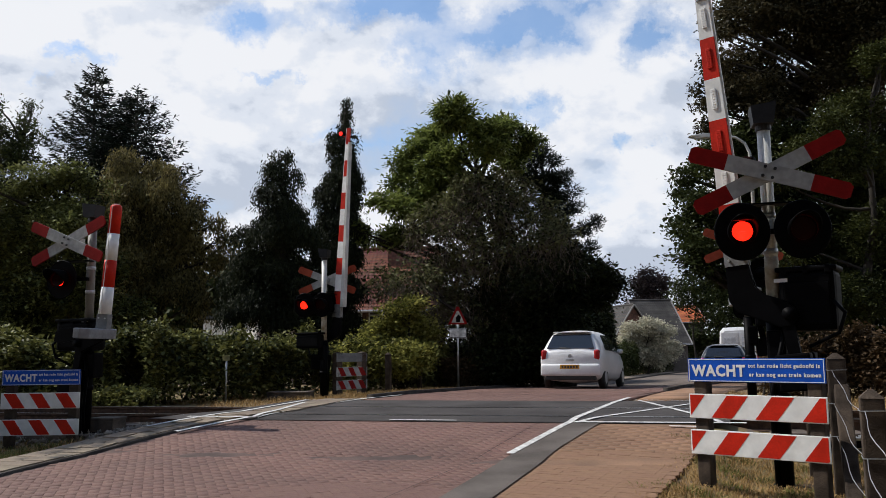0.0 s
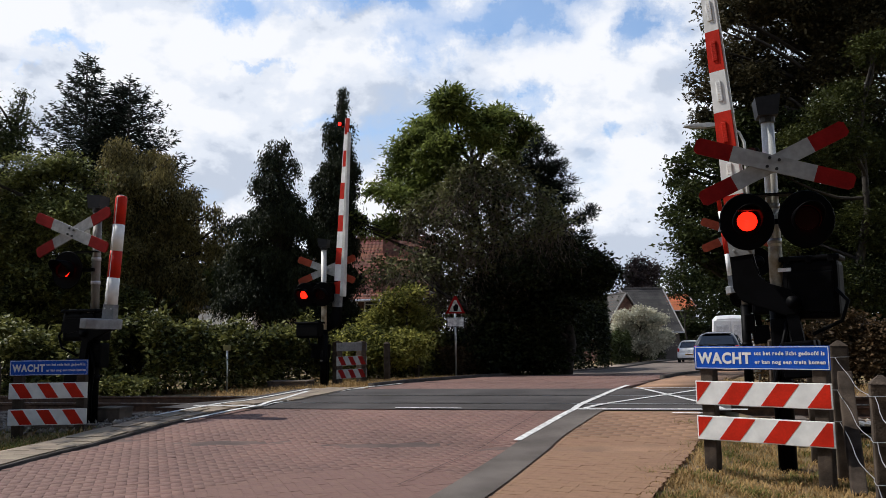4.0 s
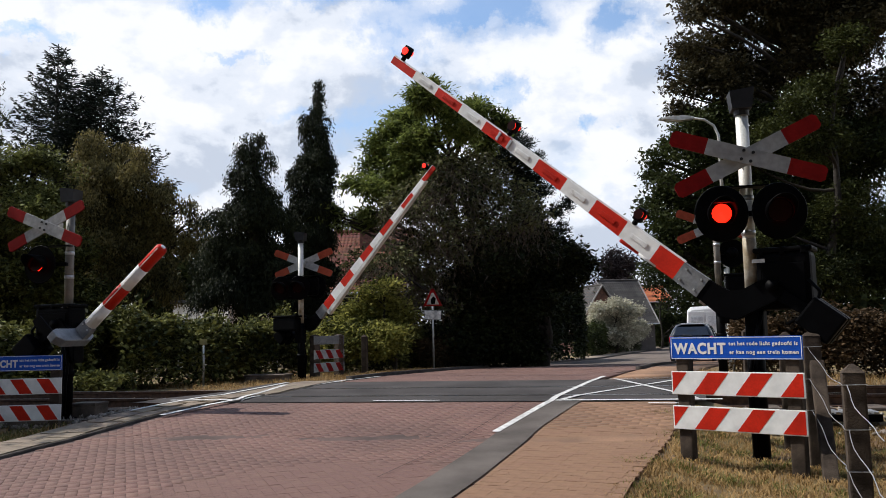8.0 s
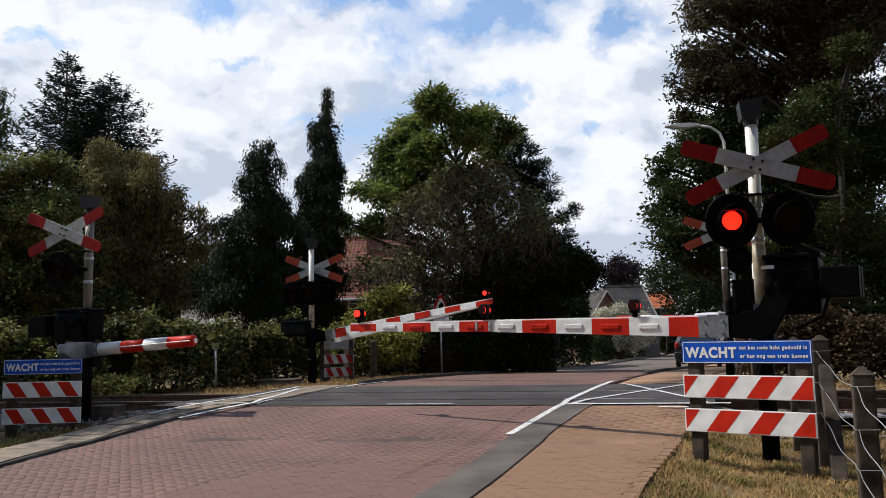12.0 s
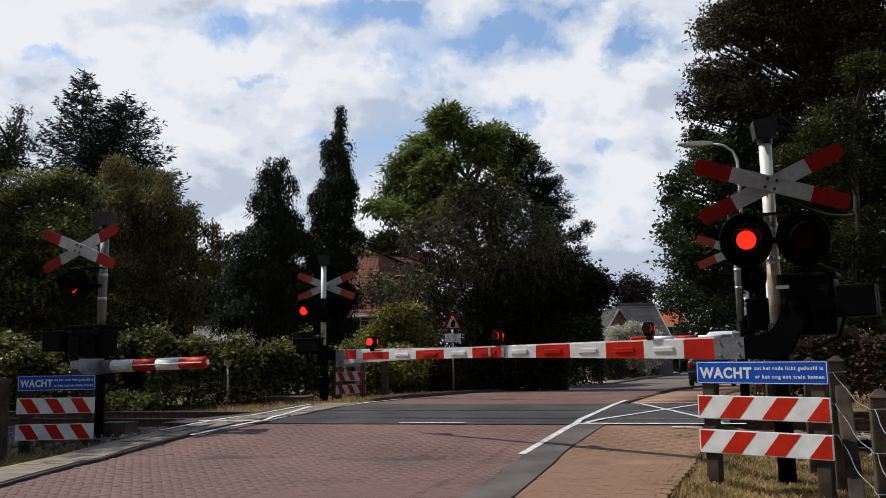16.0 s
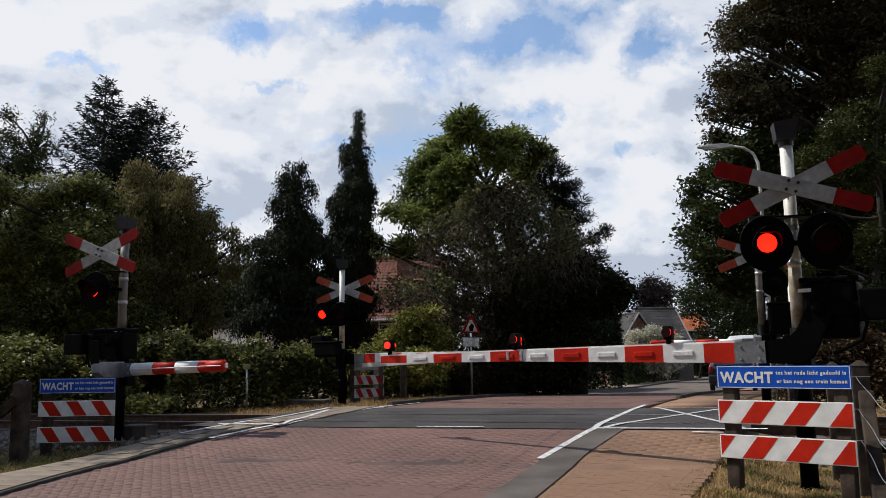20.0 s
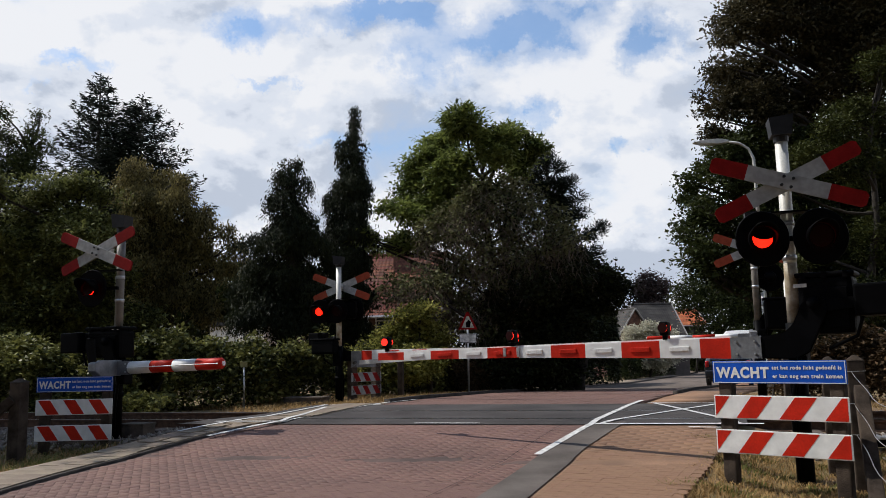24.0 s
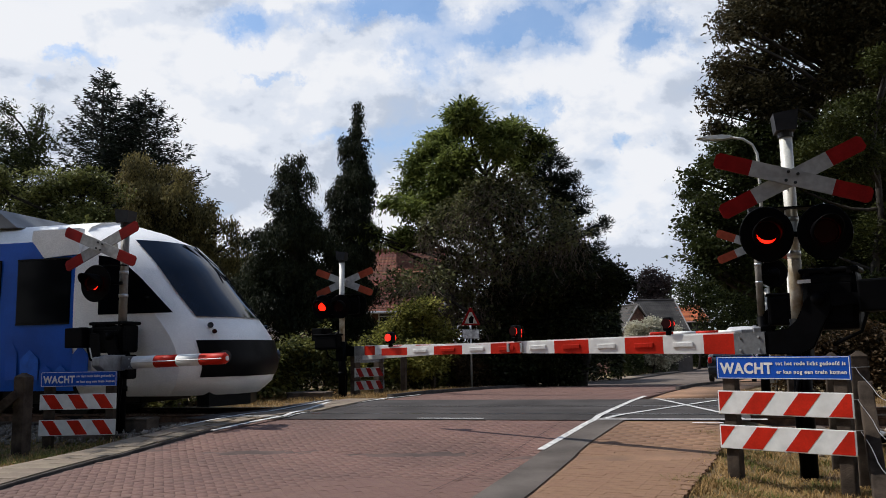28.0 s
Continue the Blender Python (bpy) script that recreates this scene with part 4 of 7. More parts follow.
def tree(name, base, blobs, n, size, leaf, label, seed, trunk=.22, per=14, spread=.17, shell=.35, droop=.15, aspect=.5, category="tree", hang=0.0, twigs=0, deep=.5, lump=6, limbs=3, flat=0.0):
    """A tapered trunk with limbs into each mass of the crown, and the crown's leaves."""
    rng = np.random.default_rng(seed)
    x, y = base
    z = ground_z(x, y)
    root = thing(name, pose(x, y, z), label, category)
    B = []
    for b in blobs:
        r = b[3:] if len(b) == 6 else (b[3], b[3], b[3] * .85)
        B.append((b[0] - x, b[1] - y + rng.normal() * deep, b[2] - z, *r))
    lumps = list(B)
    for b in B:
        for _ in range(lump):
            d = rng.normal(size=3)
            d /= np.linalg.norm(d)
            q = rng.uniform(.22, .42)
            lumps.append((b[0] + d[0] * b[3] * .95, b[1] + d[1] * b[4] * .95, b[2] + d[2] * b[5] * .95, b[3] * q, b[4] * q, b[5] * q * .75))
    top = max(b[2] for b in B)
    lean = [b for b in B if b[2] == top][0]
    bm = BM()
    pts = [Vector((lean[0] * (i / 8) ** 2 + .12 * math.sin(i * 1.3 + seed), lean[1] * (i / 8) ** 2 + .1 * math.cos(i * 1.7 + seed), -.1 + (top + .1) * i / 8)) for i in range(9)]
    tube(bm, pts, [trunk * (1.25 if i == 0 else 1 - .11 * i) for i in range(9)], 10)
    for b in B:
        k = min(.85, max(.15, (b[2] - b[5] - .25 * math.hypot(b[0], b[1])) / top))
        p = pts[int(k * 8)].lerp(pts[int(k * 8) + 1], k * 8 - int(k * 8))
        limb(bm, p, b[:3], trunk * .36, trunk * .1, rng)
        for _ in range(limbs):
            d = Vector(rng.normal(size=3)).normalized()
            limb(bm, Vector(b[:3]).lerp(p, .3), Vector(b[:3]) + Vector((d.x * b[3], d.y * b[4], d.z * b[5])) * .8, trunk * .13, trunk * .03, rng)
    part("trunk", done(bm), M_BARK, root, smooth=True)
    if hang:
        pts, outd = strands(lumps, n, rng, hang, per, spread)
        outd = outd * 2.4
    else:
        pts, outd = clumps(lumps, n, rng, spread, per, shell)
    v, f = leaf_quads(pts, size, rng, aspect, droop, outd, flat)
    quick_mesh("crown", v, f, leaf, root)
    if twigs:
        pts, outd = strands(lumps, twigs, rng, 1.3, 7, .05)
        v, f = leaf_quads(pts, .34, rng, .035, 1.2, outd)
        quick_mesh("bare_twig", v, f, M_TWIG, root, "bare brown hanging twigs")
    return root


def fir(name, base, height, width, n, leaf, label, seed, lean=0.0, power=.8):
    """A spruce: whorls of branches with upturned ends that shorten to the tip, set with needle sprays."""
    rng = np.random.default_rng(seed)
    x, y = base
    z = ground_z(x, y)
    root = thing(name, pose(x, y, z), label, "conifer")
    bm = BM()
    tube(bm, [(0, 0, 0), (0, 0, height * .5), (lean, 0, height)], [.28, .16, .02], 8)
    P, Dn = [], []
    whorls = 40
    for w in range(whorls):
        h = height * (.35 + .65 * w / whorls)
        R0 = width * (1 - h / height) ** power + .1
        for k in range(9):
            R = R0 * rng.uniform(.6, 1.2)
            a = rng.uniform(0, 6.28)
            ax = np.array([math.cos(a), math.sin(a), 0.0])
            st = np.array([lean * (h / height) ** 2, 0, h + rng.uniform(-.2, .2)])
            if k < 3:
                limb(bm, st, st + ax * R * .9, .03, .008, rng)
            m = max(6, int(n * R / (whorls * 9 * width * .5)))
            t = rng.uniform(.08, 1, (m, 1)) ** .8
            q = st + ax * R * t
            q[:, 2:] += R * (-.42 * t + .55 * t ** 3)
            side = np.array([-math.sin(a), math.cos(a), 0.0])
            q += side * rng.normal(size=(m, 1)) * .16 * R * (1.05 - t) + rng.normal(size=(m, 3)) * .04
            q[:, 2:] -= np.abs(rng.normal(size=(m, 1))) * .14 * (1.1 - t)
            P.append(q)
            Dn.append(ax + side * rng.normal(size=(m, 1)) * .7 + np.array([0, 0, .1]) + np.zeros((m, 3)))
    part("trunk", done(bm), M_BARK, root)
    P, Dn = np.concatenate(P), np.concatenate(Dn) * 1.6
    v, f = leaf_quads(P, .3, rng, .24, .1, Dn)
    quick_mesh("crown", v, f, leaf, root)
    return root


M_TWIG = mat("bare_twig", (0.11, 0.085, 0.065), 0.95, var=0.3, bump=0.0)
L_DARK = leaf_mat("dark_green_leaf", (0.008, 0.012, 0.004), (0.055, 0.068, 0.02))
L_ASH = leaf_mat("fresh_green_leaf", (0.040, 0.054, 0.012), (0.21, 0.25, 0.065), light=.4)
L_ROB = leaf_mat("mid_green_leaf", (0.010, 0.014, 0.004), (0.066, 0.076, 0.021))
L_MAPLE = leaf_mat("olive_green_leaf", (0.020, 0.025, 0.008), (0.22, 0.235, 0.075))
L_BIRCH = leaf_mat("birch_leaf", (0.026, 0.025, 0.009), (0.23, 0.19, 0.070))
L_IVY = leaf_mat("ivy_leaf", (0.016, 0.020, 0.007), (0.155, 0.155, 0.066))
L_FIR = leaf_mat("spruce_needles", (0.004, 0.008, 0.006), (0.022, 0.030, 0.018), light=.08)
L_BEECH = leaf_mat("bronze_green_leaf", (0.012, 0.012, 0.006), (0.105, 0.088, 0.045), light=.2)
# darker copy of the dark green leaf, with deep shade put into the colour
L_YEW = leaf_mat("shade_dark_yew_leaf", (0.003, 0.005, 0.002), (0.032, 0.040, 0.013), light=.1)
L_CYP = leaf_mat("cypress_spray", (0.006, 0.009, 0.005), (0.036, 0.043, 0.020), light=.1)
L_RUST = leaf_mat("rusty_shrub_leaf", (0.022, 0.016, 0.008), (0.105, 0.066, 0.034))
# yellow-green leaf made brighter, with sunlight put into its colour
L_LIME = leaf_mat("sunlit_yellow_green_leaf", (0.055, 0.062, 0.013), (0.40, 0.38, 0.10), light=.4)
L_HEDGE = leaf_mat("laurel_leaf", (0.018, 0.024, 0.006), (0.22, 0.22, 0.068), 0.4)
# pale leaf colour carries the sunlight that does not reach the far bush
L_PALE = leaf_mat("sunlit_pale_leaf", (0.28, 0.27, 0.20), (0.60, 0.57, 0.44))
L_PLUM = leaf_mat("copper_leaf", (0.02, 0.016, 0.017), (0.04, 0.03, 0.03))


def make_trees():
    tree("ash_tree", (1.0, 25.2), [(.89, 25.1, 8.78, .4), (.24, 25.1, 8.25, .55), (-.49, 25.1, 8.05, .58), (1.75, 25.1, 8.25, .48), (2.5, 25.1, 7.85, .37), (-1.06, 25.1, 7.7, .44), (1.21, 25.1, 7.55, .63), (-1.48, 25.1, 7.1, .41), (-.22, 25.1, 7.0, .74), (.62, 25.1, 6.7, .66), (2.05, 25.1, 7.25, .52), (-.89, 25.1, 6.3, .63), (-1.79, 25.1, 6.4, .3), (-2.27, 25.1, 5.85, .3), (-1.56, 25.1, 5.6, .52), (-.52, 25.1, 5.5, .63), (-1.99, 25.1, 4.9, .37), (-1.38, 25.1, 4.75, .41), (-2.41, 25.1, 4.7, .18), (-3.16, 25.1, 5.0, .28), (-2.74, 25.1, 4.7, .22)], 40000, .19, L_ASH, "tall ash tree with airy bright green crown", 3, .22, aspect=.32, spread=.17, flat=.5, per=26, shell=.1, droop=.25, deep=.8, lump=9)
    tree("ivy_tree", (1.6, 24.2), [(-.05, 23.9, 4.88, 1.06), (1.12, 23.9, 5.58, 1.06), (2.1, 23.9, 6.05, .75), (2.85, 23.9, 5.4, .55), (3.3, 23.9, 4.5, .5), (2.52, 23.9, 4.47, 1.06), (1.27, 23.9, 3.95, 1.06), (.01, 23.9, 3.44, .89), (-1.06, 23.9, 3.1, .8), (-2.13, 23.9, 3.12, .5), (.34, 23.9, 2.19, .89), (-.9, 23.9, 1.86, .71), (1.5, 23.9, 6.4, .55)], 24000, .13, L_IVY, "ivy-grown tree with bare hanging twigs", 4, .25, droop=.4, spread=.15, twigs=16000, deep=.6, shell=.2)
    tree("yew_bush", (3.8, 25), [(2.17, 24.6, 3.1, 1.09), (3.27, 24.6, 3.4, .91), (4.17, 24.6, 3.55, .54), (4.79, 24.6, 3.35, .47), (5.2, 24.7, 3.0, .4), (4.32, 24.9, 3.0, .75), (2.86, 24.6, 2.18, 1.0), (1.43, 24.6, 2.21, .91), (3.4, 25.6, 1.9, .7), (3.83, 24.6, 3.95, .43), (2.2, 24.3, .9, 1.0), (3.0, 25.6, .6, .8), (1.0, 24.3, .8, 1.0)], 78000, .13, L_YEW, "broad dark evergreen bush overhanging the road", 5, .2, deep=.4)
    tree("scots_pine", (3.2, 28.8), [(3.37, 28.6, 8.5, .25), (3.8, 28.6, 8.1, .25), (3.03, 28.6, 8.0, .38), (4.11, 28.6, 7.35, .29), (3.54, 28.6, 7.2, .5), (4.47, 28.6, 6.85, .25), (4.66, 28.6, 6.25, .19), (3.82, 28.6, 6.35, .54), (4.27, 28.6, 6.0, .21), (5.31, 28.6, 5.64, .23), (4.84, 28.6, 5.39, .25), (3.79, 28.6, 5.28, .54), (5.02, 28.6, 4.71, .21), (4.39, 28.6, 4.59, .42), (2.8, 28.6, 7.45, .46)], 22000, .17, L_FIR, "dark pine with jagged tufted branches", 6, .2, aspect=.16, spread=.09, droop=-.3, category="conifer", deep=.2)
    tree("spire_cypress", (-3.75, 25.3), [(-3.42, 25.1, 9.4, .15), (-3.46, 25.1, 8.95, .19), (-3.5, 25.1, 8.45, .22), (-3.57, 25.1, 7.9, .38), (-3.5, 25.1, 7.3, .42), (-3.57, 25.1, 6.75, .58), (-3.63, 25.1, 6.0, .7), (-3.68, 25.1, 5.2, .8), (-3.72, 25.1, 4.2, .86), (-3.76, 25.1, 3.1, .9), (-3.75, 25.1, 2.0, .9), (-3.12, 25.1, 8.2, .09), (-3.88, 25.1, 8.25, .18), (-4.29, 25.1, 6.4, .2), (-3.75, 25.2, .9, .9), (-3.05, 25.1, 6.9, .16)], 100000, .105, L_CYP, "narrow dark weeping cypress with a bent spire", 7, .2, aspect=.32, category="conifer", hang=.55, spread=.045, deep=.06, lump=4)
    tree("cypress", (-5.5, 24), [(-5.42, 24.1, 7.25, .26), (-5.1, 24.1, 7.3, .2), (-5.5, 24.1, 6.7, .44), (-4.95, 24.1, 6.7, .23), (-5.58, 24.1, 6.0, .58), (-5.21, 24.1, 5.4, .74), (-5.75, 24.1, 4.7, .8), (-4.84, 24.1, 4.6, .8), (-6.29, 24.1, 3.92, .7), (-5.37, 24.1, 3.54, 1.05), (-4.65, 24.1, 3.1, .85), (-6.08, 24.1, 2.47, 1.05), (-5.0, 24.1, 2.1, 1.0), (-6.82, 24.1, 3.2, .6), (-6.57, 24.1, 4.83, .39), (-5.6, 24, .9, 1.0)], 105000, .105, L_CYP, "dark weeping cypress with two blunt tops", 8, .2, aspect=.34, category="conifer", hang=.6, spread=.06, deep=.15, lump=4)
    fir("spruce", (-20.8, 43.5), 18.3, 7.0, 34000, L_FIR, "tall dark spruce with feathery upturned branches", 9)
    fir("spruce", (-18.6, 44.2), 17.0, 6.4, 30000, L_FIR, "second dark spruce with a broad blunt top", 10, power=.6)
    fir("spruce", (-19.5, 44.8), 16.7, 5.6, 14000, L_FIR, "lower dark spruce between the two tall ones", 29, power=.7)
    tree("birch_tree", (-10.3, 27), [(-11.26, 26.1, 7.75, .57), (-10.45, 26.1, 7.55, .5), (-11.84, 26.1, 7.2, .54), (-9.54, 26.1, 7.33, .27), (-10.81, 26.1, 6.59, .84), (-9.81, 26.1, 6.57, .65), (-9.2, 26.1, 6.16, .5), (-8.9, 26.1, 5.75, .42), (-10.17, 26.1, 5.38, .96), (-11.37, 26.1, 5.4, .86), (-9.27, 26.1, 4.77, .77), (-10.73, 26.1, 4.21, 1.05), (-9.52, 26.1, 3.41, .96), (-11.07, 26.1, 2.85, 1.05), (-8.0, 26.1, 5.54, .31), (-7.69, 26.1, 4.94, .34), (-8.17, 26.1, 4.36, .38), (-8.6, 26.1, 3.0, .4), (-10.4, 26.1, 1.6, 1.2)], 88000, .11, L_BIRCH, "weeping birch with fine golden-green hanging twigs", 11, .2, aspect=.42, hang=.75, spread=.07, deep=.5)
    tree("maple_tree", (-13, 24), [(-13.13, 23.6, 6.65, .56), (-12.22, 23.6, 6.8, .49), (-13.63, 23.6, 5.8, .78), (-12.52, 23.6, 5.6, .78), (-11.46, 23.6, 6.3, .44), (-14.12, 23.6, 4.72, .78), (-13.0, 23.6, 4.34, .87), (-11.93, 23.6, 4.68, .7), (-11.42, 23.6, 5.39, .44), (-13.83, 23.6, 2.92, 1.05), (-12.57, 23.6, 2.9, 1.05), (-11.51, 23.6, 3.24, .87), (-14.58, 23.6, 6.37, .61), (-11.0, 23.6, 3.94, .7), (-13.41, 23.6, 1.5, 1.0), (-11.8, 23.6, 1.5, 1.0), (-15.3, 23.6, 4.4, 1.2), (-15.4, 23.6, 2.2, 1.3), (-10.4, 23.8, 2.2, .8)], 96000, .13, L_MAPLE, "dense olive-green maple behind the hedge", 12, .24, deep=.5, per=30, spread=.2, flat=.6)
    tree("birch_tree", (-20.3, 33), [(-18.74, 32.5, 12.15, .2), (-19.34, 32.5, 11.6, .34), (-18.76, 32.5, 11.25, .38), (-19.81, 32.5, 11.0, .43), (-19.15, 32.5, 10.4, .66), (-18.16, 32.5, 10.8, .22), (-19.86, 32.5, 9.7, .71), (-18.73, 32.5, 9.6, .7), (-20.19, 32.5, 9.0, .71), (-21.05, 32.5, 10.5, .71), (-20.92, 32.5, 8.5, .95), (-19.6, 32.5, 7.6, 1.4), (-20.4, 32.5, 5.5, 1.6), (-18.6, 32.5, 6.0, 1.2)], 34000, .17, L_DARK, "thin wind-swept birch top at the edge of the wood", 13, .2, aspect=.35, droop=.4, deep=.4)
    tree("beech_tree", (13.5, 26.5), [(9.73, 25.6, 12.84, .49), (9.0, 25.6, 12.04, .3), (9.46, 25.6, 11.62, .53), (8.62, 25.6, 11.04, .3), (9.11, 25.6, 10.62, .49), (8.68, 25.6, 9.83, .26), (9.23, 25.6, 9.42, .64), (8.59, 25.6, 9.13, .26), (9.08, 25.6, 8.43, .45), (10.47, 25.6, 12.41, .94), (10.56, 25.6, 10.78, 1.03), (10.26, 25.6, 9.19, .94), (11.79, 25.6, 11.96, 1.32), (11.83, 25.6, 9.95, 1.32), (13.33, 25.6, 12.12, 1.5), (13.34, 25.6, 9.91, 1.32), (14.39, 25.6, 11.08, 1.5), (11.93, 25.6, 14.0, 1.32), (13.89, 25.6, 14.4, 1.5), (10.4, 25.6, 14.3, .94), (15.6, 25.8, 13, 1.8), (15.6, 25.8, 8.4, 1.8), (12.2, 25.8, 16, 1.6)], 150000, .15, L_BEECH, "huge dark bronze-green beech towering over the road", 14, .28, deep=.6, limbs=1, per=26, spread=.2, flat=.5)
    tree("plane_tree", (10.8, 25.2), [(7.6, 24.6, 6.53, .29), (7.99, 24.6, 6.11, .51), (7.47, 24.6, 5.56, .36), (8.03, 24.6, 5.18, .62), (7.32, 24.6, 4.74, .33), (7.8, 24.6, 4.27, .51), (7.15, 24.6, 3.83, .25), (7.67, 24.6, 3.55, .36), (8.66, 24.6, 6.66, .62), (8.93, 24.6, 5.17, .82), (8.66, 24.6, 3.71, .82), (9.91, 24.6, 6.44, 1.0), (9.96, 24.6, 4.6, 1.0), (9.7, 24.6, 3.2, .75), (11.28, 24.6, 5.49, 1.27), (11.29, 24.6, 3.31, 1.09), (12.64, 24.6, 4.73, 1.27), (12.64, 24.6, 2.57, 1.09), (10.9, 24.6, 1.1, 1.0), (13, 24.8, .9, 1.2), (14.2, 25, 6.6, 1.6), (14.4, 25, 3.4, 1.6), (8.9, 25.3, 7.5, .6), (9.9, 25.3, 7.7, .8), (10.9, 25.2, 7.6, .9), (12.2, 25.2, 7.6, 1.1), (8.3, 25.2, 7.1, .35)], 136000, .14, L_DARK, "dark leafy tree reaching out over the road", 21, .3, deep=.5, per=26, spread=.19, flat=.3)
    tree("robinia_tree", (11.6, 21.8), [(10.64, 21.6, 7.11, .48), (9.95, 21.6, 6.46, .42), (11.16, 21.6, 7.68, .38), (12.24, 21.6, 9.09, .48), (11.81, 21.6, 7.75, .54), (9.42, 21.6, 5.81, .42), (11.05, 21.6, 6.27, .58), (12.0, 21.6, 6.25, .64), (9.25, 21.6, 3.38, .38), (10.08, 21.6, 4.01, .48), (12.3, 21.6, 4.2, .9), (11.2, 21.6, 2.4, .8)], 34000, .12, L_ROB, "light olive-green feathery tree behind the tall mast", 15, .18, aspect=.4, spread=.2, per=22, flat=.5)
    tree("oak_tree", (36, 95), [(36, 95, 8, 5, 4, 5), (31, 95, 6, 4, 4, 4), (42, 95, 9, 6, 5, 6)], 20000, .5, L_DARK, "far dark trees closing the road", 16, .4, spread=.6)
    tree("garden_tree", (20.9, 73.5), [(20.09, 72.9, 6.53, 1.08), (21.38, 72.9, 6.77, 1.39), (19.52, 72.9, 5.44, 0.96), (20.85, 72.9, 5.32, 1.08), (22.65, 72.9, 6.05, 1.33), (22.17, 72.9, 4.12, 1.57), (24.70, 72.9, 6.05, 1.93), (24.70, 72.9, 2.91, 1.93), (27.11, 72.9, 5.32, 2.41), (27.72, 72.9, 2.19, 2.41)], 22000, .24, L_DARK, "round green garden tree beside the houses", 19, .1, spread=.3)
    tree("copper_beech", (20.8, 90), [(20.45, 88.5, 8.8, 1.0), (20.99, 88.5, 7.2, 1.4), (19.4, 88.5, 7.7, .9), (21.8, 88.5, 8.1, .8), (20.6, 88.5, 5.2, 1.6), (19.4, 88.5, 5.6, 1.2)], 12000, .3, L_PLUM, "far beech with dark purple-grey leaves", 17, .3, spread=.4)
    tree("olive_bush", (13.3, 57.8), [(12.06, 57.4, 2.34, 0.55), (13.15, 57.4, 2.55, 0.66), (14.04, 57.4, 2.41, 0.58), (14.66, 57.4, 2.21, 0.44), (12.51, 57.4, 1.66, 0.69), (13.92, 57.4, 1.52, 0.69), (11.51, 57.4, 1.73, 0.41), (12.33, 57.4, 0.56, 0.96), (13.97, 57.4, 0.43, 0.96), (14.93, 57.4, 0.84, 0.69)], 24000, .17, L_PALE, "garden bush beside the far road, sunlight put into its pale leaves", 18, .1, category="bush", deep=.3)
    tree("lilac_bush", (-1.5, 22.3), [(-2.5, 21.8, 1.15, .45), (-2.0, 21.9, 1.5, .5), (-1.4, 22.0, 1.75, .5), (-1.5, 22.0, 2.2, .32), (-.9, 22.3, 1.6, .5), (-1.0, 22.2, 2.35, .28), (-2.1, 21.8, .8, .5), (-1.2, 22.0, .8, .6), (-2.8, 21.6, .8, .4)], 20000, .12, L_LIME, "yellow-green bush before the brick house, sunlight put into its leaf colour", 20, .1, category="bush", per=22, flat=.4)
    # unseen tree, added left of the view to block sun from the footway barrier
    tree("shade_tree", (-12.6, 12.9), [(-12.4, 12.6, 8.6, 1.5), (-13.4, 13.0, 7.4, 1.6), (-12.0, 12.4, 6.6, 1.3), (-12.8, 11.6, 7.6, 1.3), (-13.2, 13.2, 9.6, 1.2), (-12.6, 13.8, 7.4, 1.2)], 26000, .2, L_DARK, "unseen tree added to cast shade over the footway barrier", 41, .2, spread=.25)
    # the wood that closes the view behind the gardens, and unseen trees added at the viewer's back to block low sky
    # light
    for nm, x0, x1, y, top, n, lab, sd in (("far_wood", -60, -6, 58, 7.5, 30000, "dark belt of far trees behind the gardens", 31), ("far_wood", 30, 90, 70, 12, 30000, "dark far wood beside the road", 32), ("sky_blocking_wood", -34, 44, -11, 21, 40000, "unseen tall trees added behind the viewer to block sky light", 33)):
        rng = np.random.default_rng(sd)
        bl = []
        x = x0
        while x < x1:
            h = top * rng.uniform(.8, 1.1)
            bl += [(x, y + rng.normal(), h * .72, 3, 2.4, h * .3), (x + 1.5, y + rng.normal(), h * .35, 3.2, 2.6, h * .38)]
            x += 3.6
        o = tree(nm, ((x0 + x1) / 2, y), bl, n, .8, L_DARK, lab, sd, .3, spread=.6, category="woodland", per=8, lump=4, limbs=1)
        o["kind"] = "stuff"


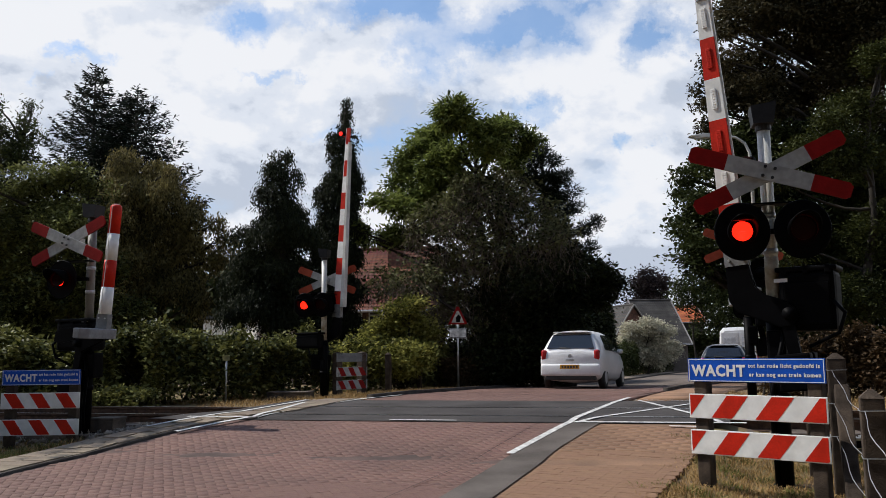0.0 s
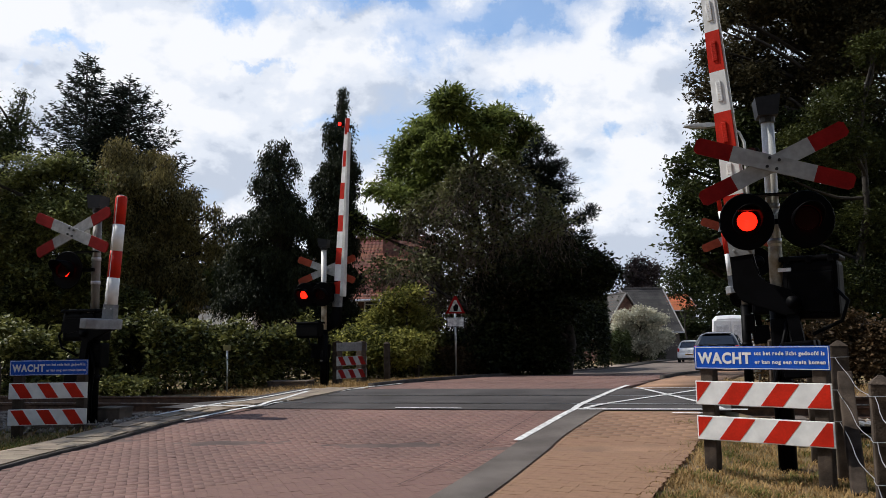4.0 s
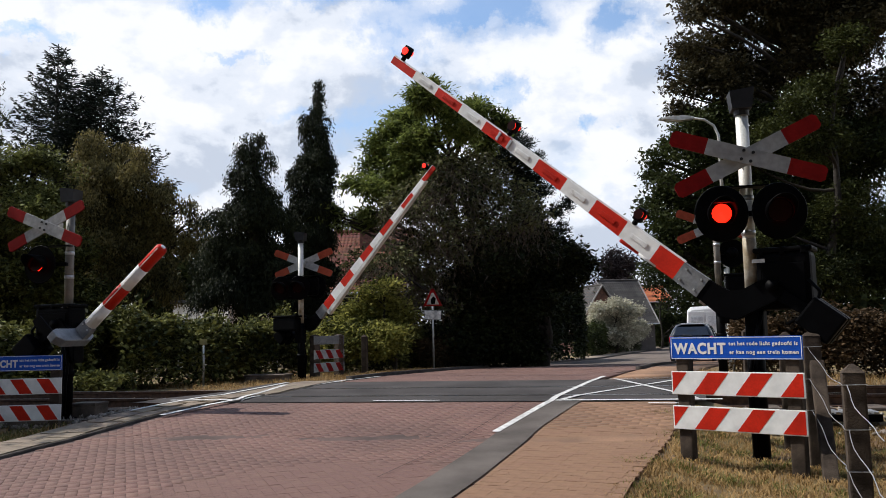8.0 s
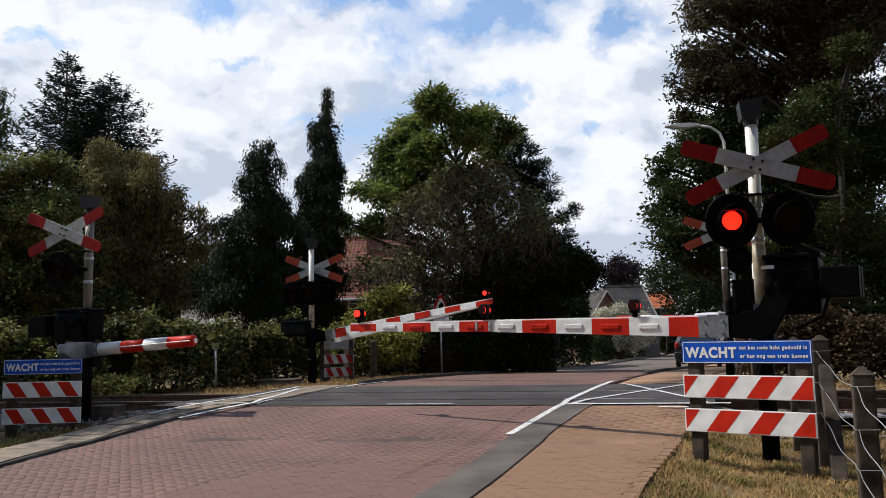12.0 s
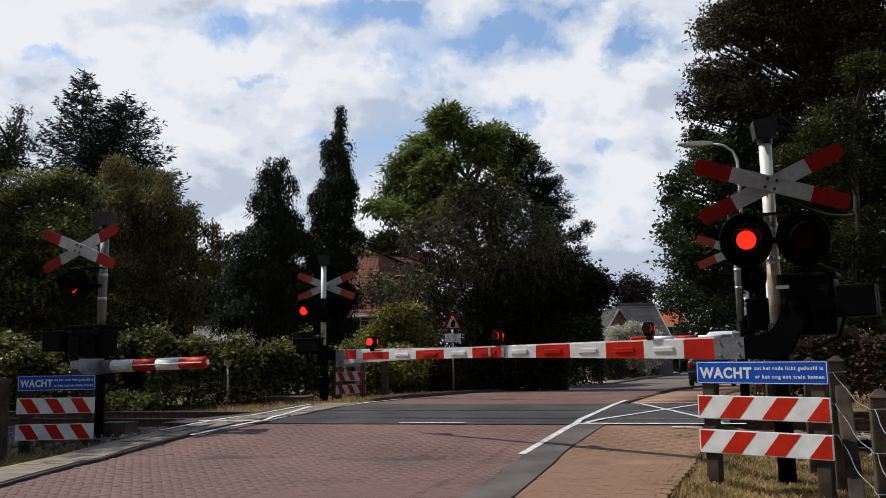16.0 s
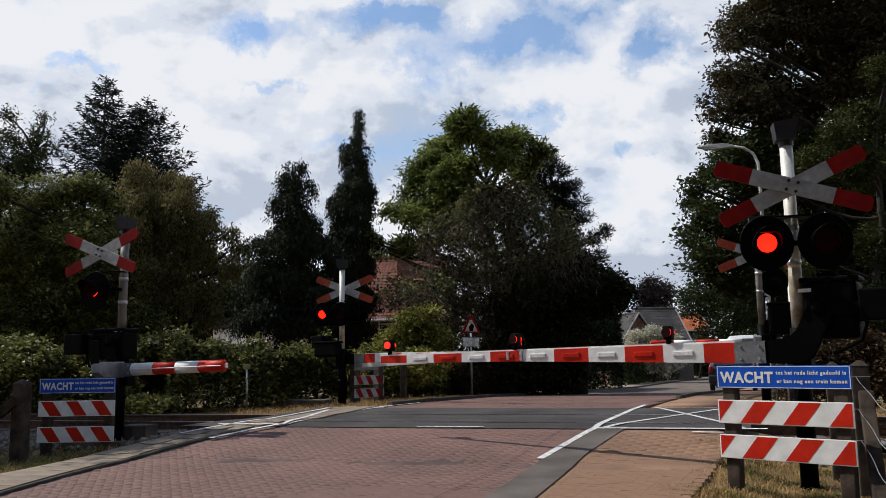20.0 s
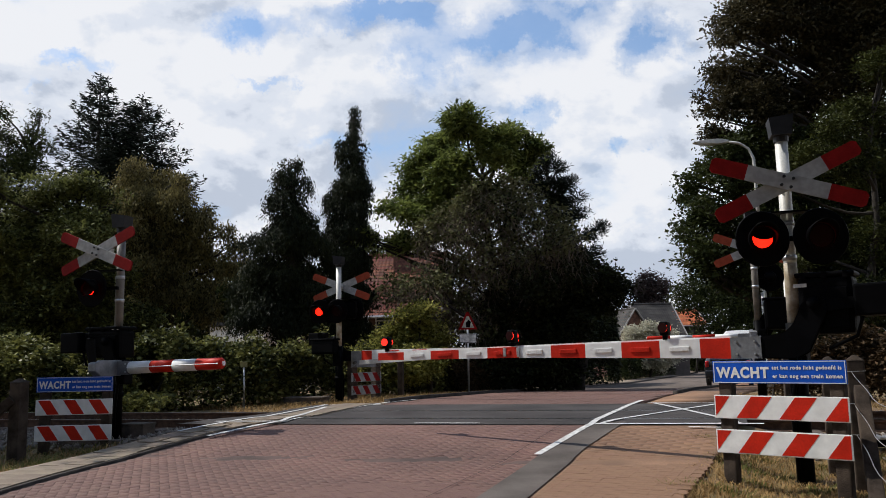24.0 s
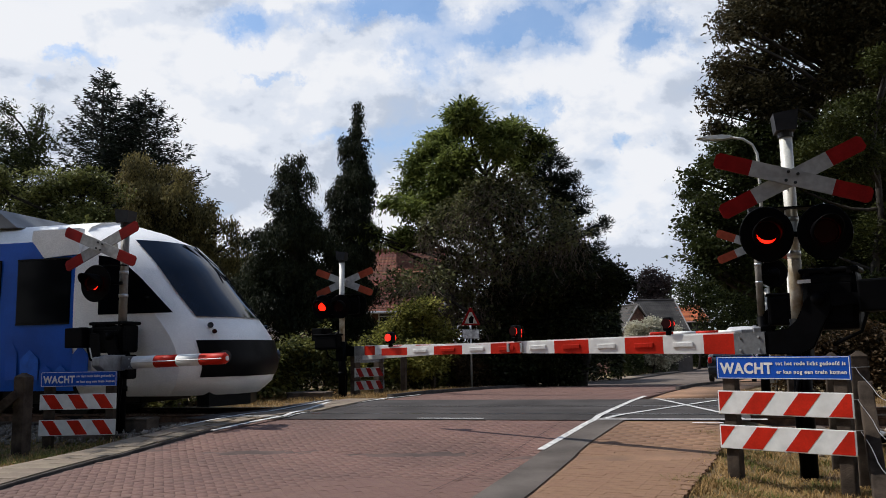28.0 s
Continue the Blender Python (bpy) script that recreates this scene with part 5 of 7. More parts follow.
def hedge(name, pts, height, depth, n, leaf, label, seed, size=.1):
    """A run of dense leaves along points, on a twiggy core."""
    rng = np.random.default_rng(seed)
    root = thing(name, Matrix.Identity(4), label, "hedge", kind="stuff")
    P = []
    L = [(Vector(b) - Vector(a)).length for a, b in zip(pts, pts[1:])]
    for (a, b), l in zip(zip(pts, pts[1:]), L):
        m = int(n * l / sum(L))
        t = rng.uniform(0, 1, m)
        x, y = a[0] + (b[0] - a[0]) * t, a[1] + (b[1] - a[1]) * t
        nx, ny = -(b[1] - a[1]) / l, (b[0] - a[0]) / l
        ang = rng.uniform(0, math.pi, m)
        lump = 1 + .09 * np.sin(x * 1.7) + .09 * np.sin(x * 4.3 + 1) * np.sin(ang * 3) + .07 * np.sin(x * 9 + ang * 5) + .05 * np.sin(x * 17 - ang * 9) + np.abs(rng.normal(size=m)) * .07
        rr = rng.uniform(.55, 1.0, m) ** .6
        off = np.cos(ang) * depth * .5 * rr * (1 + .2 * np.sin(x * 3.1 + ang * 2))
        zz = (np.sin(ang) ** .6) * height * rr * lump
        g = np.array([ground_z(p, q) for p, q in zip(x[:: max(1, m // 60)], y[:: max(1, m // 60)])]).mean()
        P.append(np.stack([x + nx * off, y + ny * off, g + zz], 1))
    P = np.concatenate(P)
    v, f = leaf_quads(P, size, rng, .55, .1, None, .45)
    quick_mesh("foliage", v, f, leaf, root)
    bm = BM()
    for (a, b) in zip(pts, pts[1:]):
        for s in range(6):
            p = Vector((*a, 0)).lerp(Vector((*b, 0)), s / 6)
            z = ground_z(p.x, p.y)
            limb(bm, (p.x, p.y, z), (p.x + rng.normal() * .3, p.y + rng.normal() * .2, z + height * .8), .03, .01, rng)
    part("stems", bm, M_BARK, root)
    return root


make_trees()
hedge("laurel_hedge", [(-24, 19.5), (-9, 16.0), (-6.7, 16.1), (-5.0, 17.8), (-3.4, 19.4)], 1.42, 2.1, 120000, L_HEDGE, "unclipped laurel hedge along the track", 21, .125)
hedge("laurel_hedge", [(-3.0, 21.2), (.3, 24.4), (2.6, 25.8)], 1.3, 1.5, 40000, L_HEDGE, "ragged hedge behind the concrete posts", 22, .12)
# hedge in shade: the near-black yew leaf colour carries that shade
hedge("garden_hedge", [(2.2, 29.5), (3.9, 34.5), (6.0, 40), (7.9, 45)], 4.1, 2.4, 42000, L_YEW, "tall hedge beside the far road, its shade put into the leaf colour", 24, .2)
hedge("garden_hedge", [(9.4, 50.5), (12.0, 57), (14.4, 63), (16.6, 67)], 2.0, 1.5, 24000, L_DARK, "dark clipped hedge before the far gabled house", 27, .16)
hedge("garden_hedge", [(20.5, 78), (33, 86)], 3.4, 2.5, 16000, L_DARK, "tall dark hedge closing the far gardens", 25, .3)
hedge("garden_hedge", [(6.5, 15.8), (12, 14.5)], 1.2, 1.4, 36000, L_RUST, "rusty-leaved ragged hedge beside the track", 23)
hedge("track_weeds", [(-16, 16.8), (-9, 15.2), (-5.8, 14.9)], .36, .9, 15000, L_HEDGE, "low weeds between the hedge and the rails", 28, .1)
hedge("dry_shrub", [(-.35, 22.6), (.75, 23.5)], .85, .8, 9000, L_RUST, "withered reddish shrub at the foot of the hedge", 26, .09)




# ---- street furniture ----
def make_lamp_post():
    x, y = 9.15, 23.2
    z = ground_z(x, y)
    root = thing("street_lamp", pose(x, y, 0), "pale grey street lamp with a curved arm", "street lamp")
    bm = BM()
    tube(bm, [(0, 0, z - .1), (0, 0, 1.0), (0, 0, 3.2)], [.095, .09, .085], 14)
    part("lower_pole", done(bm), M_MAST(), root, smooth=True)
    bm = BM()
    tube(bm, [(0, 0, 3.2), (0, 0, 6.4), (-.02, 0, 6.9), (-.15, 0, 7.2), (-.42, 0, 7.38), (-.8, 0, 7.44)], [.06, .05, .045, .04, .04, .038], 12)
    part("upper_pole", done(bm), M_MAST(), root, smooth=True)
    bm = BM()
    prism(bm, [(-.75, 7.40), (-1.1, 7.36), (-1.72, 7.38), (-1.86, 7.42), (-1.6, 7.49), (-1.1, 7.52), (-.75, 7.48)], -.11, .11, "y")
    bmesh.ops.bevel(bm, geom=list(bm.edges), offset=.03, segments=2, affect="EDGES")
    h = part("lamp_hood", done(bm), M_MAST(), root, "flat grey lamp hood")
    bm = BM()
    box(bm, -1.4, 0, 7.365, .5, .16, .03, .01)
    part("lamp_glass", done(bm), mat("milky_cover", (.6, .6, .58), .3), h)
    # second slim post beside it
    x2, y2 = 9.5, 22.4
    r2 = thing("sign_post", pose(x2, y2, 0), "slim grey post near the street lamp", "post")
    bm = BM()
    tube(bm, [(0, 0, ground_z(x2, y2) - .1), (0, 0, 3.2)], .05, 12)
    part("pole", done(bm), M_MAST(), r2, smooth=True)


def make_triangle_sign():
    x, y = .22, 21.9
    root = thing("warning_triangle", pose(x, y, 0, 0, 0, 12), "overgrown dirty red triangle sign with plate below", "road sign")
    z = ground_z(x, y)
    bm = BM()
    tube(bm, [(0, .03, z - .1), (0, .03, 2.25)], .03, 10)
    part("pole", done(bm), M_GREY(), root, smooth=True)
    for nm, sc, y0, m in (("border", 1.0, -.012, M_CRIMSON()), ("face", .66, -.016, mat("mossy_white_paint", (.26, .26, .22), .7, var=.45, scale=9))):
        bm = BM()
        prism(bm, [(-.28 * sc, 1.92 - .14 * sc), (.28 * sc, 1.92 - .14 * sc), (.03, 1.92 + .36 * sc), (-.03, 1.92 + .36 * sc)], y0, y0 + .012, "y")
        part(nm, done(bm), m, root)
    bm = BM()
    prism(bm, [(-.05, 1.84), (.06, 1.84), (.09, 2.0), (.02, 2.06), (-.06, 1.98)], -.020, -.0165, "y")
    part("symbol", done(bm), M_BLACK(), root)
    bm = BM()
    box(bm, .0, -.01, 1.53, .50, .014, .27, .01)
    pl = part("plate", done(bm), mat("dusty_white_plate", (.50, .50, .47), .7, var=.25, scale=9), root, "dirty white plate with a dark border")
    for sx, sz, w, h in ((0, .12, .48, .012), (0, -.12, .48, .012), (-.24, 0, .012, .25), (.24, 0, .012, .25)):
        bm = BM()
        box(bm, sx, -.019, 1.53 + sz, w, .003, h)
        part("border", done(bm), M_BLACK(), pl)


def fence_post(name, x, y, top, w=.15, lean=0.0, turn=-14, label="weathered concrete fence post with pointed cap"):
    root = thing(name, pose(x, y, 0, 0, lean, turn), label, "fence post", "concrete fence posts")
    z = ground_z(x, y)
    bm = BM()
    box(bm, 0, 0, (z - .3 + top) / 2, w, w, top - z + .3, .014)
    part("shaft", done(bm), M_POST(), root)
    bm = BM()
    vs = box(bm, 0, 0, top + .025, w * 1.02, w * 1.02, .05)
    for v in vs:
        if v.co.z > top + .02:
            v.co.x *= .2
            v.co.y *= .2
    part("cap", done(bm), M_POST(), root)
    return root


def wire(name, pts, label):
    """A slack fence wire through points."""
    root = thing(name, Matrix.Identity(4), label, "wire", "fence wires")
    fine = []
    for a, b in zip(pts, pts[1:]):
        a, b = Vector(a), Vector(b)
        for i in range(8):
            s = i / 8
            p = a.lerp(b, s)
            p.z -= .16 * s * (1 - s) * (b - a).length * .5
            p.x += .012 * math.sin(9 * s + a.z * 20)
            fine.append(p)
    fine.append(Vector(pts[-1]))
    bm = BM()
    tube(bm, fine, .0024, 6)
    part("strand", done(bm), M_GREY(), root)


def make_fences():
    fence_post("fence_post", 3.77, 6.22, .95, .15, turn=-21)
    fence_post("fence_post", 2.79, 3.58, .77, .125, turn=-21)
    fence_post("fence_post", -5.75, 9.25, .82, .17)
    for px, py, tp in ((-1.55, 19.8, .97), (-.9, 22.0, .92), (.4, 23.6, .9)):
        fence_post("fence_post", px, py, tp, .14, label="mossy concrete post in front of the hedge")
    fence_post("fence_post", 5.35, 11.9, .95, .16, turn=-12, label="concrete post with pointed cap beyond the rails")
    fence_post("fence_post", 3.95, 7.2, .93, .14, turn=-21, label="concrete post with pointed cap behind the sign")
    # leaning braces
    for (ax, ay, az), (bx, by, bz) in (((3.76, 6.12, .70), (3.53, 5.50, -.25)), ((-5.80, 9.2, .60), (-6.7, 9.0, -.2))):
        root = thing("fence_brace", Matrix.Identity(4), "leaning concrete brace against a fence post", "fence brace")
        a, b = Vector((ax, ay, az)), Vector((bx, by, bz))
        d = (b - a)
        bm = BM()
        box(bm, 0, 0, 0, .12, .12, d.length, .012, Matrix.Identity(4))
        o = part("beam", done(bm), M_POST(), root)
        o.matrix_local = Matrix.Translation((a + b) / 2) @ d.to_track_quat("Z", "Y").to_matrix().to_4x4()
    for za, zb, zc in ((.85, .70, .58), (.56, .44, .33), (.28, .20, .10)):
        wire("fence_wire", [(3.70, 6.12, za), (2.71, 3.52, zb), (2.15, 2.1, zc)], "slack galvanised fence wire")
        for px, py, w, z in ((3.77, 6.22, .154, za), (2.79, 3.58, .129, zb)):
            tie = thing("wire_tie", pose(px, py, z, 0, 0, -21), "wire tied round the concrete post", "wire", "fence wires")
            bm = BM()
            h = w / 2 + .002
            tube(bm, [(-h, -h, 0), (h, -h, .004), (h, h, 0), (-h, h, .003), (-h, -h, 0)], .0028, 5)
            part("loop", done(bm), M_GREY(), tie)
    # cable cover and low concrete boxes
    for x, y, sx, sy, h, lab in ((-5.45, 10.35, .6, .2, .22, "low grey concrete cable cover"), (-4.75, 10.72, .4, .32, .16, "small low concrete footing beside the track"), (-3.5, 17.25, .9, .55, .14, "flat concrete slab in the dry grass")):
        r = thing("concrete_block", pose(x, y, ground_z(x, y), 0, 0, -12), lab, "concrete block")
        bm = BM()
        box(bm, 0, 0, h / 2 - .05, sx, sy, h + .1, .02)
        part("block", done(bm), M_CONC(), r)
        bm = BM()
        box(bm, 0, 0, h + .015, sx * 1.04, sy * 1.04, .04, .01)
        part("lid", done(bm), M_CONC(), r)
    x, y = -4.72, 16.4
    r = thing("marker_post", pose(x, y, 0), "thin rusty marker post with a small plate", "post")
    bm = BM()
    tube(bm, [(0, 0, ground_z(x, y) - .1), (0, 0, 1.0)], .022, 8)
    part("pole", done(bm), M_GREY(), r, smooth=True)
    bm = BM()
    box(bm, 0, -.03, .95, .16, .012, .12, .004)
    part("plate", done(bm), mat("faded_yellow_plate", (.22, .20, .08), .7, var=.2), r, "faded yellowish plate")
    # narrow railing panels behind the tall mast
    r = thing("mesh_bench", pose(4.9, 8.2, -.1, 0, 0, -12), "low ribbed steel cable tray beside the rails", "cable tray")
    for i in range(9):
        bm = BM()
        box(bm, -.4 + i * .1, 0, .14, .06, .3, .03, .006)
        part("slat", done(bm), M_GREY(), r)
    bm = BM()
    box(bm, 0, 0, .08, .95, .26, .08, .01)
    part("tray", done(bm), M_BLACK(), r)


# ---- vehicles ----
def ring_loft(bm, rings):
    vs = [[bm.verts.new(p) for p in r] for r in rings]
    n = len(vs[0])
    for a, b in zip(vs, vs[1:]):
        for k in range(n):
            bm.faces.new((a[k], a[(k + 1) % n], b[(k + 1) % n], b[k]))
    bm.faces.new(vs[0][::-1])
    bm.faces.new(vs[-1])


CAR = [(0.0, .66, .34, .74, .62, .70, .90, .62, .93), (.05, .72, .28, .80, .62, .775, .94, .66, 1.0), (.30, .76, .22, .83, .62, .80, .97, .57, 1.38), (.52, .78, .2, .832, .62, .81, .98, .555, 1.49), (1.4, .78, .2, .832, .62, .81, .96, .56, 1.53), (2.1, .78, .2, .83, .62, .81, .94, .55, 1.47), (2.8, .78, .2, .83, .62, .80, .92, .62, 1.03), (3.3, .76, .2, .80, .60, .74, .84, .55, .90), (3.68, .68, .26, .72, .55, .60, .70, .4, .74), (3.78, .6, .34, .62, .5, .5, .62, .35, .64)]


def car(name, m, paint, label, k=(1, 1, 1), plate=(.5, .24, .015)):
    """A small hatchback, its tail at the origin and its nose along +y."""
    root = thing(name, m, label, "car")
    kx, ky, kz = k
    rings = []
    for y, ws, zs, wm, zm, wb, zb, wr, zr in CAR:
        half = [(ws * .85, zs), (ws, zs + .08), (wm, zm), (wb, zb), (wr + .02, zr - .06), (wr * .7, zr)]
        r = [(a * kx, y * ky, b * kz) for a, b in half] + [(0, y * ky, (zr + .02) * kz)] + [(-a * kx, y * ky, b * kz) for a, b in half[::-1]]
        rings.append(r)
    bm = BM()
    ring_loft(bm, rings)
    bmesh.ops.recalc_face_normals(bm, faces=bm.faces)
    bmesh.ops.subdivide_edges(bm, edges=list(bm.edges), cuts=1, use_grid_fill=True, smooth=.35)
    part("body", bm, paint, root, smooth=True)
    glass = mat("tinted_car_glass", (.012, .014, .018), .05, var=.05, bump=0, spec=.8)
    dark = mat("dark_plastic", (.02, .02, .02), .6, bump=.05)
    tail = mat("red_tail_lens", (.35, .012, .012), .2, bump=0)

    def quad(nm, pts, material, lab="", parent=None, thick=.012):
        bm = BM()
        a = [bm.verts.new((p[0] * kx, p[1] * ky, p[2] * kz)) for p in pts]
        bm.faces.new(a)
        bmesh.ops.recalc_face_normals(bm, faces=bm.faces)
        r = bmesh.ops.extrude_face_region(bm, geom=list(bm.faces))
        n = (Vector(pts[1]) - Vector(pts[0])).cross(Vector(pts[-1]) - Vector(pts[0])).normalized()
        for v in (g for g in r["geom"] if isinstance(g, bmesh.types.BMVert)):
            v.co += n * thick
        return part(nm, done(bm), material, parent or root, lab)

    rw = quad("rear_window", [(-.63, .075, 1.03), (.63, .075, 1.03), (.50, .33, 1.40), (-.50, .33, 1.40)], glass, "dark rear window", thick=.03)
    quad("rear_wiper", [(-.30, .045, 1.05), (.02, .03, 1.03), (.02, .035, 1.05), (-.28, .055, 1.075)], dark, parent=rw)
    bm = BM()
    box(bm, 0, .36 * ky, 1.475 * kz, 1.02 * kx, .2, .03, .012)
    part("roof_spoiler", done(bm), paint, root)
    bm = BM()
    box(bm, 0, .02, .48 * kz, 1.58 * kx, .15, .32 * kz, .06)
    part("rear_bumper", done(bm), paint, root, smooth=True)
    bm = BM()
    box(bm, 0, .06, .28 * kz, 1.34 * kx, .16, .13, .03)
    part("bumper_valance", done(bm), dark, root)
    bm = BM()
    box(bm, 0, -.052, .56 * kz, .52, .012, .11, .004)
    pl = part("number_plate", done(bm), mat("yellow_plate", plate, .5), root, "yellow number plate")
    for i in range(6):
        bm = BM()
        box(bm, -.19 + i * .076, -.0595, .56 * kz, .045, .003, .06)
        part("plate_bar", done(bm), dark, pl)
    for s in (-1, 1):
        bm = BM()
        box(bm, s * .705 * kx, .06, .87 * kz, .15, .16, .27, .05)
        part("tail_light", done(bm), tail, root, "red tail light", True)
        quad("side_window", [(s * .815, .62, 1.0), (s * .815, 1.45, .99), (s * .635, 1.45, 1.42), (s * .64, .80, 1.40)][::s], glass, thick=.012)
        quad("side_window", [(s * .815, 1.50, .99), (s * .812, 2.45, .97), (s * .66, 2.15, 1.36), (s * .632, 1.50, 1.42)][::s], glass, thick=.012)
        bm = BM()
        box(bm, s * .90 * kx, 2.25 * ky, 1.0 * kz, .16, .1, .12, .04)
        part("mirror", done(bm), paint, root, smooth=True)
        for yy in (.62, 3.06):
            bm = BM()
            tube(bm, [(-.09, 0, 0), (-.075, 0, 0), (.075, 0, 0), (.09, 0, 0)], [.25, .29, .29, .25], 22)
            w = part("wheel", done(bm), mat("tyre_rubber", (.015, .015, .015), .8), root, smooth=True)
            w.matrix_local = pose(s * .73 * kx, yy * ky, .29)
            bm = BM()
            tube(bm, [(s * .085, 0, 0), (s * .095, 0, 0)], [.18, .16], 18)
            part("rim", done(bm), M_GREY(), w)
    bm = BM()
    tube(bm, [(0, -.005, .84 * kz), (0, -.012, .84 * kz)], .05, 16)
    part("badge", done(bm), M_GREY(), root, "round chrome badge")
    bm = BM()
    box(bm, 0, -.015, .74 * kz, .22, .02, .05, .008)
    part("boot_handle", done(bm), M_GREY(), root)
    return root


def van(m):
    root = thing("delivery_van", m, "white high-roofed delivery van parked beside the road", "van")
    white = mat("van_white_paint", (.72, .72, .72), .35, var=.05, scale=2, bump=.02)
    dark = mat("dark_plastic", (.02, .02, .02), .6, bump=.05)
    rings = []
    for y, w, zt in ((0, .90, 2.55), (.1, .97, 2.72), (3.4, .98, 2.76), (4.1, .96, 2.45), (4.7, .93, 1.6), (5.6, .85, 1.2), (5.8, .75, .9)):
        half = [(w, .35), (w * 1.02, 1.0), (w, 1.5 if zt > 1.7 else zt * .8), (w * .93, zt - .22 if zt > 1.7 else zt * .93), (w * .75, zt - .03)]
        rings.append([(a, y, b) for a, b in half] + [(0, y, zt)] + [(-a, y, b) for a, b in half[::-1]])
    bm = BM()
    ring_loft(bm, rings)
    part("body", done(bm), white, root, smooth=False)
    for s in (-1, 1):
        bm = BM()
        box(bm, s * .43, -.012, 1.45, .82, .03, 2.0, .02)
        d = part("rear_door", done(bm), white, root)
        bm = BM()
        box(bm, s * .43, -.032, 1.95, .6, .012, .5, .01)
        part("door_recess", done(bm), mat("van_grey_panel", (.55, .56, .58), .4), d)
        bm = BM()
        box(bm, s * .88, -.02, 1.2, .1, .06, .5, .02)
        part("tail_light", done(bm), mat("red_tail_lens", (.35, .012, .012), .2, bump=0), root)
        for yy in (1.1, 4.7):
            bm = BM()
            tube(bm, [(-.1, 0, 0), (.1, 0, 0)], .34, 20)
            w = part("wheel", done(bm), mat("tyre_rubber", (.015, .015, .015), .8), root)
            w.matrix_local = pose(s * .88, yy, .34)
    for i, w in enumerate((.5, .34, .6)):
        bm = BM()
        box(bm, -.35, -.0405, 1.55 - i * .12, w, .004, .05)
        part("lettering_bar", done(bm), mat("dark_red_print", (.16, .02, .02), .5), root)
    bm = BM()
    box(bm, 0, -.03, .45, 1.9, .14, .22, .03)
    part("bumper", done(bm), dark, root)
    return root


NOSE = [(.34, -.44, 1.06), (.50, -.24, 1.20), (.80, -.12, 1.28), (1.18, -.22, 1.32), (1.52, -.47, 1.33), (2.0, -.90, 1.33), (2.45, -1.26, 1.31), (2.85, -1.70, 1.22), (3.08, -2.2, 1.0), (3.2, -2.6, .72), (3.26, -2.86, .35)]


def nose_at(z, s, off=0.0):
    """A point of the train's nose at height z and side s in -1..1."""
    for (z0, x0, w0), (z1, x1, w1) in zip(NOSE, NOSE[1:]):
        if z <= z1:
            k = (z - z0) / (z1 - z0)
            break
    x, w = x0 + (x1 - x0) * k, w0 + (w1 - w0) * k
    back = .85 * abs(s) ** 2.6
    slope = Vector((1.0, s * 1.3 * abs(s), .35)).normalized()
    return Vector((max(x - back, -2.86), w * s, z)) + slope * off


def grid_part(name, f, us, vs, material, parent, label="", smooth=True):
    verts = [f(u, v) for v in vs for u in us]
    n = len(us)
    faces = [(j * n + i, j * n + i + 1, (j + 1) * n + i + 1, (j + 1) * n + i) for j in range(len(vs) - 1) for i in range(n - 1)]
    return quick_mesh(name, verts, faces, material, parent, label, smooth)


